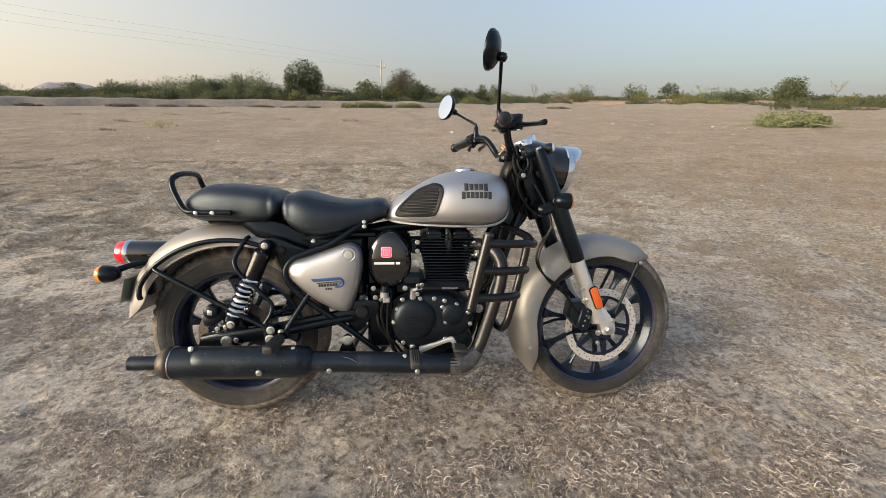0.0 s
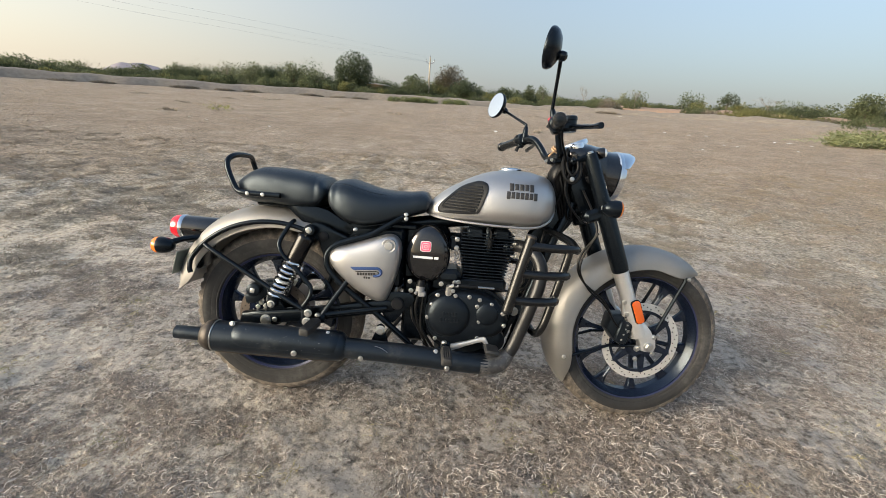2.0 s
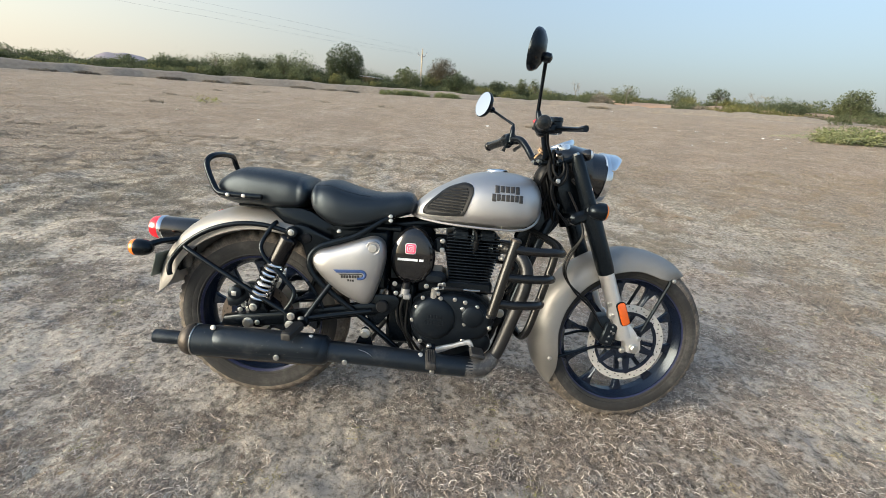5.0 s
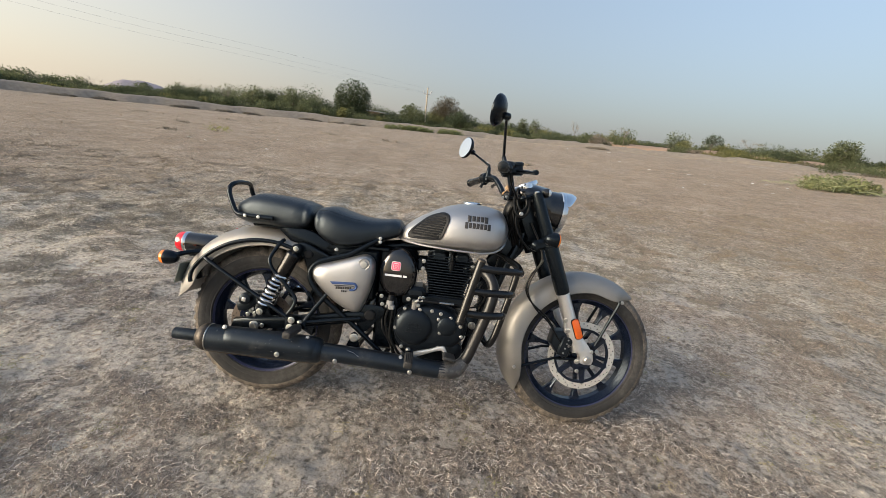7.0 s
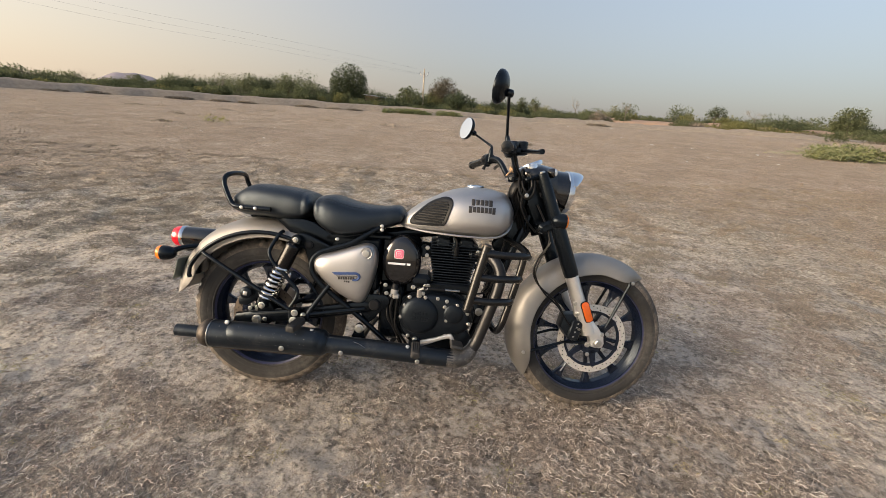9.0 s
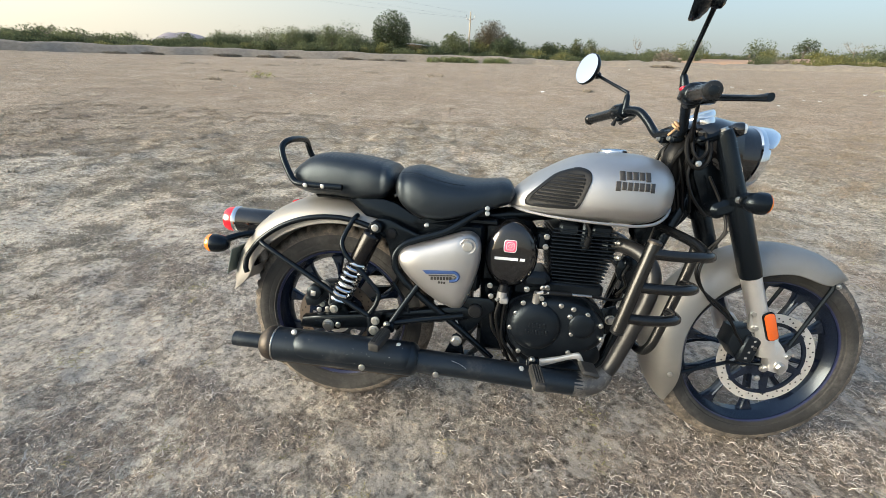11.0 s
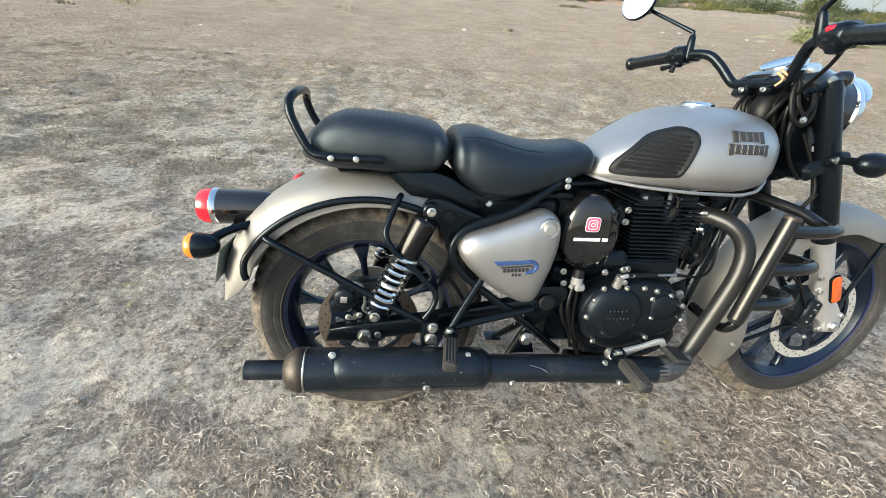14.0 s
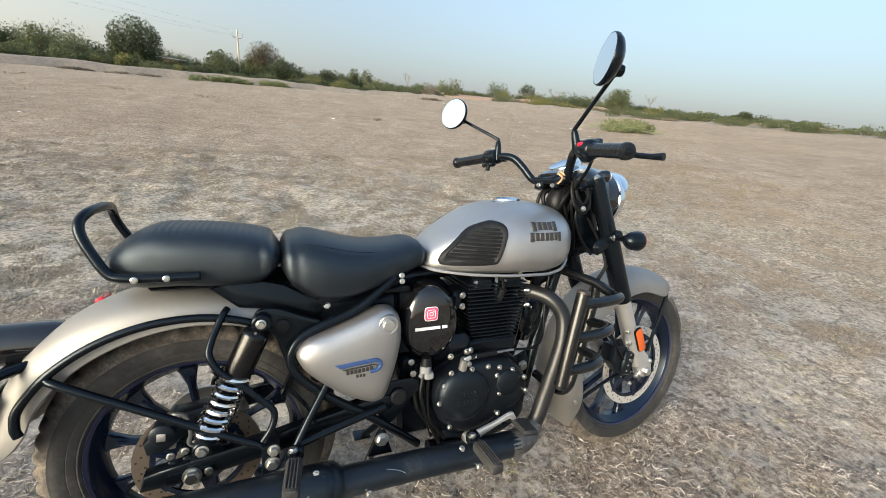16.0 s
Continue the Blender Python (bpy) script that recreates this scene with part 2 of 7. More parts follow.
def tube(pts, r, n=10, steps=6, closed=False):
    """A round bar along a smooth line; r is one radius or one for each given point."""
    p = np.asarray(pts, float)
    line = smooth_line(p, steps, closed) if steps > 1 else p
    rr = np.full(len(line), r) if np.isscalar(r) else np.interp(np.linspace(0, 1, len(line)), np.linspace(0, 1, len(p)), r)
    tan = np.gradient(line, axis=0)
    if closed:
        tan = np.roll(line, -1, 0) - np.roll(line, 1, 0)
    tan /= np.linalg.norm(tan, axis=1)[:, None] + 1e-12
    up = np.cross(tan[0], (0.31, 0.17, 0.93))
    if np.linalg.norm(up) < 0.1:
        up = np.cross(tan[0], (1, 0, 0))
    rings = []
    for q, t, k in zip(line, tan, rr):
        up = up - t * (up @ t)
        up /= np.linalg.norm(up)
        side = np.cross(t, up)
        a = np.linspace(0, 2 * np.pi, n, endpoint=False)[:, None]
        rings.append(q + k * (np.cos(a) * up + np.sin(a) * side))
    return loft(rings, not closed, closed)


def lathe(profile, n=32, at=(0, 0, 0), axis=(0, 1, 0), caps=True, wrap=False):
    """Turns (radius, along) pairs round an axis through the given place."""
    ax = np.asarray(axis, float) / np.linalg.norm(axis)
    u = np.cross(ax, (0, 0, 1))
    if np.linalg.norm(u) < 0.2:
        u = np.cross(ax, (1, 0, 0))
    u /= np.linalg.norm(u)
    w = np.cross(ax, u)
    a = np.linspace(0, 2 * np.pi, n, endpoint=False)[:, None]
    rings = [np.asarray(at, float) + ax * h + r * (np.cos(a) * u + np.sin(a) * w) for r, h in profile]
    return loft(rings, caps, wrap)


def outset(o, d):
    """A closed 2D outline moved outwards by d."""
    o = np.asarray(o, float)
    e = np.roll(o, -1, 0) - np.roll(o, 1, 0)
    nrm = np.stack([e[:, 1], -e[:, 0]], 1)
    nrm /= np.linalg.norm(nrm, axis=1)[:, None] + 1e-9
    area = np.sum(o[:, 0] * np.roll(o[:, 1], -1) - o[:, 1] * np.roll(o[:, 0], -1))
    return o + nrm * d * (1 if area > 0 else -1)


def slab(outline, y0, y1, bevel=0.004, round_steps=0):
    """A plate with rounded rims: outline in (x, z), thickness from y0 to y1."""
    o = smooth_line(outline, round_steps, True) if round_steps else np.asarray(outline, float)
    s = 1 if y1 > y0 else -1
    lay = lambda q, y: np.stack([q[:, 0], np.full(len(q), y), q[:, 1]], 1)  # noqa: E731
    b = min(bevel, abs(y1 - y0) / 2.01)
    return loft([lay(outset(o, -b), y0), lay(o, y0 + s * b), lay(o, y1 - s * b), lay(outset(o, -0.3 * b), y1 - s * 0.3 * b), lay(outset(o, -b), y1)])


def dome(outline, layers, round_steps=4):
    """A moulded cover: layers of (scale about its middle, y) over an outline in (x, z)."""
    o = smooth_line(outline, round_steps, True)
    mid_ = (o.max(0) + o.min(0)) / 2 * 0.4 + o.mean(0) * 0.6
    return loft([np.stack([(mid_ + (o - mid_) * k)[:, 0], np.full(len(o), y), (mid_ + (o - mid_) * k)[:, 1]], 1) for k, y in layers])


def block(at, size, bevel=0.003, turn=(0, 0, 0)):
    x, y, z = (s / 2 for s in size)
    b = min(bevel, x * 0.9, z * 0.9)
    o = [(-x + b, -z), (x - b, -z), (x, -z + b), (x, z - b), (x - b, z), (-x + b, z), (-x, z - b), (-x, -z + b)]
    return moved(slab(o, -y, y, bevel), pose(*at, *turn))


def bolt(at, axis=(0, -1, 0), r=0.008, h=0.006, washer=1.28):
    """A flanged hexagon head with a shallow domed top."""
    return joined(lathe([(r * washer, -0.002), (r * washer, 0.0015), (r * washer * 0.9, 0.002)], 14, at, axis),
                  lathe([(r, 0.0), (r, h * 0.8), (r * 0.85, h), (r * 0.3, h)], 6, at, axis))


def coil(at, top, r, wire, turns, n=8):
    a, b = np.asarray(at, float), np.asarray(top, float)
    ax = (b - a) / np.linalg.norm(b - a)
    u = np.cross(ax, (0, 1, 0))
    u /= np.linalg.norm(u)
    w = np.cross(ax, u)
    t = np.linspace(0, 1, int(turns * 18))
    pts = a + np.outer(t, b - a) + r * (np.outer(np.cos(t * turns * 2 * np.pi), u) + np.outer(np.sin(t * turns * 2 * np.pi), w))
    return tube(pts, wire, n, 1)


def mesh_of(name, geo, material, smooth=40):
    me = bpy.data.meshes.new(name)
    v, f = geo
    me.from_pydata(np.asarray(v).tolist(), [], [tuple(int(i) for i in q) for q in f])
    bm = bmesh.new()
    bm.from_mesh(me)
    bmesh.ops.recalc_face_normals(bm, faces=bm.faces)
    bm.to_mesh(me)
    bm.free()
    for m in material if isinstance(material, (list, tuple)) else [material]:
        me.materials.append(m)
    if smooth:
        me.polygons.foreach_set("use_smooth", [True] * len(me.polygons))
        me.set_sharp_from_angle(angle=radians(smooth))
    return me


def part(name, geo, material, parent, label="", smooth=40):
    ob = new(name, mesh_of(name, geo, material, smooth))
    ob.parent = parent
    return tagged(ob, label) if label else ob


def again(ob, parent, m=None):
    """Another piece on the same mesh."""
    o = new(ob.name.split(".")[0], ob.data)
    o.parent = parent
    if m is not None:
        o.matrix_basis = m
    return o


def spline(xs, ys):
    """A smooth curve through knots, as a function of an array."""
    xs, ys = np.asarray(xs, float), np.asarray(ys, float)
    d = np.gradient(ys, xs)

    def f(x):
        x = np.clip(np.asarray(x, float), xs[0], xs[-1])
        i = np.clip(np.searchsorted(xs, x) - 1, 0, len(xs) - 2)
        h = xs[i + 1] - xs[i]
        t = (x - xs[i]) / h
        return ((2 * t**3 - 3 * t**2 + 1) * ys[i] + (t**3 - 2 * t**2 + t) * h * d[i] + (-2 * t**3 + 3 * t**2) * ys[i + 1] + (t**3 - t**2) * h * d[i + 1])

    return f


# ---- ground ----
_table = np.random.default_rng(77).uniform(-1, 1, (256, 256))


def lattice(x, y, f, shift=0.0):
    """Smooth value noise of one wavelength, in -1 to 1."""
    x, y = np.asarray(x, float) * f + 31.7 + shift, np.asarray(y, float) * f + 57.3 - shift
    i, j = np.floor(x).astype(int), np.floor(y).astype(int)
    u, v = x - i, y - j
    u, v = u * u * (3 - 2 * u), v * v * (3 - 2 * v)
    q = lambda a, b: _table[(i + a) % 256, (j + b) % 256]  # noqa: E731
    return (q(0, 0) * (1 - u) + q(1, 0) * u) * (1 - v) + (q(0, 1) * (1 - u) + q(1, 1) * u) * v


def relief(x, y, d):
    """Trodden humps, clods and hollows; clods by the motorcycle, only broader humps farther out, flat under the tyres."""
    big = lattice(x, y, 3.1) + 0.6 * lattice(x * 0.8 + y * 0.6, y * 0.8 - x * 0.6, 6.3, 3)
    clods = 1 - np.abs(lattice(x, y, 11.0, 9) + 0.5 * lattice(x, y, 23.0, 17)) * 1.3
    worn = 1 - 0.8 * np.exp(-((y - 1.37) / 0.12) ** 2) * np.exp(-(np.abs(np.abs(x) - 0.69) / 0.22) ** 4)
    return (0.006 * big * np.clip(0.3 + d / 1.1, 1, 4.2) * np.clip((9.0 - d) / 2, 0, 1) + (0.0070 * clods + 0.0040 * lattice(x, y, 19.0, 41) - 0.006) * np.clip((3.2 - d) / 1.2, 0, 1)) * worn


def ground_height(x, y):
    """The field: nearly level by the motorcycle, rising slightly far off, with small humps."""
    x, y = np.asarray(x, float), np.asarray(y, float)
    d = np.hypot(x, y - 1.3)
    az = np.arctan2(x, y - 1.3 + 1e-9)
    slope = 0.0285 + 0.0145 * np.sin(az)
    far = np.clip(d - 5, 0, 60)
    z = slope * far * np.clip(far / 6, 0, 1)
    z = z + 0.016 * np.exp(-((x + 0.69) ** 2 + (y - 1.38) ** 2) / 0.35**2) + 0.003 * np.exp(-((x - 0.7) ** 2 + (y - 1.33) ** 2) / 0.35**2)
    z = z + 0.010 * np.sin(x * 1.7 + 0.4) * np.sin(y * 1.3 + 1.1) * np.clip((d - 1.2) / 2, 0, 1)
    z = z + 0.03 * np.sin(x * 0.37 + 1.2) * np.sin(y * 0.29) * np.clip((d - 5) / 8, 0, 1)
    z = z + 0.05 * lattice(x, y, 0.7, 5) * np.clip((d - 6) / 10, 0, 1)
    return z + relief(x, y, d)


# bare dusty places: x, y, radius; (1.75, 1.35) paints out the motorcycle's soft shadow
DUST_AND_LIGHT = ((-1.22, 1.02, 0.26), (-0.42, 0.92, 0.24), (-2.45, 2.75, 0.4), (2.15, 2.0, 0.45), (1.75, 1.35, 0.42), (-1.75, 1.55, 0.30), (-3.4, 2.5, 0.8), (-4.8, 3.9, 1.3), (-2.3, 1.1, 0.5), (-0.85, 0.68, 0.2))


def clumps(x, y):
    """Where dead grass grows thick (1) and where the earth lies bare (0)."""
    c = 0.50 + 0.12 * lattice(x, y, 0.9, 21) + 0.25 * lattice(x, y, 3.7, 25) + 0.36 * lattice(x, y, 9.5, 29) + 0.20 * lattice(x, y, 19.0, 33)
    for px, py, r in DUST_AND_LIGHT:
        c = c - 0.13 * np.exp(-((x - px) ** 2 + (y - py) ** 2) / (r * 0.9) ** 2)
    return c


def earth_material():
    m = bpy.data.materials.new("dry_field_earth")
    m.use_nodes = True
    n, l = m.node_tree.nodes, m.node_tree.links
    p = n["Principled BSDF"]
    tc = n.new("ShaderNodeTexCoord")

    def tex(s, detail, rough, off=0.0):
        mp = n.new("ShaderNodeMapping")
        mp.inputs["Location"].default_value = (off, off * 0.7, 0)
        t = n.new("ShaderNodeTexNoise")
        t.inputs["Scale"].default_value, t.inputs["Detail"].default_value, t.inputs["Roughness"].default_value = s, detail, rough
        l.new(tc.outputs["Object"], mp.inputs["Vector"])
        l.new(mp.outputs[0], t.inputs["Vector"])
        return t.outputs["Fac"]

    def ramp(src, stops):
        r = n.new("ShaderNodeValToRGB")
        l.new(src, r.inputs["Fac"])
        e = r.color_ramp.elements
        while len(e) < len(stops):
            e.new(0.5)
        for q, (pos, c) in zip(e, stops):
            q.position, q.color = pos, (*c, 1)
        return r.outputs["Color"]

    def mix(fac, a, b, kind="MIX"):
        x = n.new("ShaderNodeMix")
        x.data_type, x.blend_type = "RGBA", kind
        for sock, v in ((x.inputs[0], fac), (x.inputs[6], a), (x.inputs[7], b)):
            if isinstance(v, float):
                sock.default_value = v
            elif isinstance(v, tuple):
                sock.default_value = (*v, 1)
            else:
                l.new(v, sock)
        return x.outputs[2]

    # three soils: grey dust, grey-olive turf, reddish earth farther out
    sep = n.new("ShaderNodeVectorMath")
    sep.operation = "DISTANCE"
    sep.inputs[1].default_value = (0.3, 0.4, 0.0)
    l.new(tc.outputs["Object"], sep.inputs[0])
    wob = n.new("ShaderNodeMath")
    wob.operation = "MULTIPLY_ADD"
    wob.inputs[1].default_value = 7.0
    l.new(tex(0.45, 6, 0.65, 11.0), wob.inputs[0])
    l.new(sep.outputs["Value"], wob.inputs[2])
    rng_ = n.new("ShaderNodeMapRange")
    rng_.inputs["From Min"].default_value, rng_.inputs["From Max"].default_value = 4.0, 24.0
    l.new(wob.outputs[0], rng_.inputs["Value"])
    far_tone = ramp(rng_.outputs["Result"], [(0.09, (0.480, 0.442, 0.396)), (0.22, (0.468, 0.424, 0.343)), (0.31, (0.375, 0.322, 0.252)), (0.42, (0.362, 0.283, 0.203)), (0.62, (0.330, 0.243, 0.164)), (1.0, (0.312, 0.230, 0.149))])
    patches = ramp(tex(1.9, 9, 0.7), [(0.34, (0.198, 0.178, 0.158)), (0.46, (0.300, 0.275, 0.250)), (0.55, (0.390, 0.358, 0.328)), (0.66, (0.59, 0.55, 0.505))])
    red = ramp(tex(0.9, 7, 0.7, 13.0), [(0.52, (0.0, 0.0, 0.0)), (0.68, (0.55, 0.55, 0.55))])
    col = mix(0.58, patches, far_tone)
    col = mix(red, col, (0.36, 0.275, 0.225))
    # bare dust lies paler; one patch lightens the shadowed ground by the front wheel
    wide = tex(3.3, 7, 0.7, 23.0)
    total = None
    for px, py, r in DUST_AND_LIGHT:
        far_, fall, less = n.new("ShaderNodeVectorMath"), n.new("ShaderNodeMapRange"), n.new("ShaderNodeMath")
        far_.operation, less.operation = "DISTANCE", "MAXIMUM"
        far_.inputs[1].default_value = (px, py, 0.01)
        fall.inputs["From Min"].default_value, fall.inputs["From Max"].default_value = 1.5 * r, 0.0
        l.new(tc.outputs["Object"], far_.inputs[0])
        l.new(far_.outputs["Value"], fall.inputs["Value"])
        if total is None:
            total = fall.outputs["Result"]
            continue
        l.new(total, less.inputs[0])
        l.new(fall.outputs["Result"], less.inputs[1])
        total = less.outputs[0]
    edge = n.new("ShaderNodeMath")
    edge.operation = "MULTIPLY"
    l.new(total, edge.inputs[0])
    l.new(wide, edge.inputs[1])
    bare = ramp(edge.outputs[0], [(0.12, (0.0, 0.0, 0.0)), (0.36, (0.9, 0.9, 0.9))])
    col = mix(bare, col, (0.525, 0.478, 0.422))
    # browner soil where the ground is trodden beside the machine
    near_, trod = n.new("ShaderNodeVectorMath"), n.new("ShaderNodeMapRange")
    near_.operation = "DISTANCE"
    near_.inputs[1].default_value = (0.70, 0.85, 0.01)
    trod.inputs["From Min"].default_value, trod.inputs["From Max"].default_value = 1.6, 0.0
    l.new(tc.outputs["Object"], near_.inputs[0])
    l.new(near_.outputs["Value"], trod.inputs["Value"])
    both = n.new("ShaderNodeMath")
    both.operation = "MULTIPLY"
    l.new(trod.outputs["Result"], both.inputs[0])
    l.new(tex(2.3, 7, 0.7, 31.0), both.inputs[1])
    brown = ramp(both.outputs[0], [(0.06, (0.0, 0.0, 0.0)), (0.34, (0.8, 0.8, 0.8))])
    col = mix(brown, col, (0.235, 0.200, 0.174))
    # mottling that paints the shading of small bumps into the soil colour
    bump_shade = ramp(tex(11.0, 8, 0.75, 19.0), [(0.36, (0.17, 0.16, 0.15)), (0.48, (0.5, 0.5, 0.49)), (0.62, (0.78, 0.77, 0.75))])
    col = mix(0.62, col, bump_shade, "OVERLAY")
    litter = ramp(tex(34.0, 8, 0.74, 2.0), [(0.38, (0.08, 0.07, 0.06)), (0.5, (0.5, 0.5, 0.49)), (0.62, (0.90, 0.87, 0.81))])
    col = mix(0.72, col, litter, "OVERLAY")
    fine = ramp(tex(190.0, 5, 0.75, 5.0), [(0.36, (0.16, 0.14, 0.12)), (0.5, (0.5, 0.5, 0.5)), (0.66, (0.85, 0.82, 0.76))])
    col = mix(0.5, col, fine, "OVERLAY")
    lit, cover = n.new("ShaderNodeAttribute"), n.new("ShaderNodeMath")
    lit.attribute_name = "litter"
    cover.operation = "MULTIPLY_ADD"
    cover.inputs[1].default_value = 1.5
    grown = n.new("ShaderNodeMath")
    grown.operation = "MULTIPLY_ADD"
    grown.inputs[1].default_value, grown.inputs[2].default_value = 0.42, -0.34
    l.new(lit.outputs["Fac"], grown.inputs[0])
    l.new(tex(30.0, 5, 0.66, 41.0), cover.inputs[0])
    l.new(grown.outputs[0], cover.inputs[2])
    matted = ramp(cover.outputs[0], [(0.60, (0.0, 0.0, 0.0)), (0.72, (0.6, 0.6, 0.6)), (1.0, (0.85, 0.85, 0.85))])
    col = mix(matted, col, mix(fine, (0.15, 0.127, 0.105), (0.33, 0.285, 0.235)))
    bare_soil = ramp(cover.outputs[0], [(0.34, (0.65, 0.65, 0.65)), (0.52, (0.0, 0.0, 0.0))])
    col = mix(bare_soil, col, (0.60, 0.545, 0.485))
    l.new(col, p.inputs["Base Color"])
    p.inputs["Roughness"].default_value = 0.95
    p.inputs["Specular IOR Level"].default_value = 0.15
    b1, b2 = n.new("ShaderNodeBump"), n.new("ShaderNodeBump")
    b1.inputs["Strength"].default_value, b1.inputs["Distance"].default_value = 1.0, 0.028
    b2.inputs["Strength"].default_value, b2.inputs["Distance"].default_value = 0.7, 0.004
    b0 = n.new("ShaderNodeBump")
    b0.inputs["Strength"].default_value, b0.inputs["Distance"].default_value = 0.9, 0.06
    l.new(tex(15.0, 7, 0.6, 7.0), b0.inputs["Height"])
    l.new(b0.outputs[0], b1.inputs["Normal"])
    l.new(tex(42.0, 8, 0.72, 1.0), b1.inputs["Height"])
    l.new(tex(160.0, 5, 0.7, 4.0), b2.inputs["Height"])
    l.new(b1.outputs[0], b2.inputs["Normal"])
    l.new(b2.outputs[0], p.inputs["Normal"])
    return m


def build_ground():
    lin = lambda a, b, s: np.arange(a, b, s)  # noqa: E731
    xs = np.unique(np.r_[-3000, -1500, -700, -300, -150, lin(-90, -30, 5), lin(-30, -9, 0.8), lin(-9, -2.6, 0.07), lin(-2.6, 2.8, 0.022), lin(2.8, 10, 0.07), lin(10, 30, 0.8), lin(30, 95, 5), 150, 300, 700, 1500, 3000].round(4))
    ys = np.unique(np.r_[-3000, -1000, -300, -100, -40, lin(-20, -4, 2), lin(-4, 0.15, 0.25), lin(0.15, 3.0, 0.022), lin(3.0, 9, 0.07), lin(9, 30, 0.8), lin(30, 100, 5), 150, 300, 700, 1500, 3000].round(4))
    gx, gy = np.meshgrid(xs, ys)
    x, y = gx.ravel(), gy.ravel()
    z = ground_height(x, y)
    nx, ny = len(xs), len(ys)
    f = [(j * nx + i, j * nx + i + 1, (j + 1) * nx + i + 1, (j + 1) * nx + i) for j in range(ny - 1) for i in range(nx - 1)]
    ob = new("ground", bpy.data.meshes.new("ground"))
    ob.data.from_pydata(np.stack([x, y, z], 1).tolist(), [], f)
    ob.data.polygons.foreach_set("use_smooth", [True] * len(f))
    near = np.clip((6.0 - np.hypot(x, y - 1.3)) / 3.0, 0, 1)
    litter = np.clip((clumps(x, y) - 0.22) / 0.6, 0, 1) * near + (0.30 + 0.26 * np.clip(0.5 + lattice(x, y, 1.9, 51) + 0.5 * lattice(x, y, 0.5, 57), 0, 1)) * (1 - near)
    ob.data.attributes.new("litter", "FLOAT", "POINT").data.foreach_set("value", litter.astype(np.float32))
    ob.data.materials.append(earth_material())
    return tagged(ob, "dry brown earth field with patchy dead grass and dust", "ground", kind="structure")


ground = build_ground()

STRAW = surface("dead_grass_straw", (0.54, 0.465, 0.395), 0.8, 0, 0.3, 3, second=(0.30, 0.243, 0.198), island=True, spec=0.2)
STRAW_PALE = surface("bleached_grass", (0.84, 0.78, 0.70), 0.8, 0, 0.2, 3, second=(0.50, 0.44, 0.375), island=True, spec=0.2)
# dark matted grass; the same colour also paints shade among and below tufts
STRAW_AND_SHADE = surface("dark_grass_and_shade", (0.10, 0.085, 0.072), 0.85, 0, 0.3, 3, second=(0.24, 0.205, 0.172), island=True, spec=0.2)
STRAW_GOLD = surface("golden_dry_grass", (0.50, 0.38, 0.17), 0.8, 0, 0.25, 3, second=(0.40, 0.36, 0.16), island=True, spec=0.2)
OLIVE_GRASS = surface("grey_olive_grass", (0.235, 0.210, 0.155), 0.85, 0, 0.3, 3, second=(0.36, 0.315, 0.245), island=True, spec=0.2)
STRAW_BROWN = surface("brown_dead_grass", (0.20, 0.172, 0.138), 0.85, 0, 0.3, 3, second=(0.32, 0.275, 0.218), island=True, spec=0.2)
OLIVE_DARK = surface("dull_brown_grass", (0.225, 0.175, 0.120), 0.85, 0, 0.3, 3, second=(0.33, 0.262, 0.182), island=True, spec=0.2)
FAR_BROWN = surface("red_brown_dead_grass", (0.27, 0.195, 0.135), 0.85, 0, 0.3, 3, second=(0.36, 0.265, 0.185), island=True, spec=0.2)
TAN_GRASS = surface("warm_tan_grass", (0.34, 0.270, 0.195), 0.85, 0, 0.3, 3, second=(0.44, 0.36, 0.27), island=True, spec=0.2)
GREEN_GRASS = surface("dull_green_grass", (0.15, 0.155, 0.07), 0.7, 0, 0.3, 3, second=(0.36, 0.33, 0.13), island=True, spec=0.2)


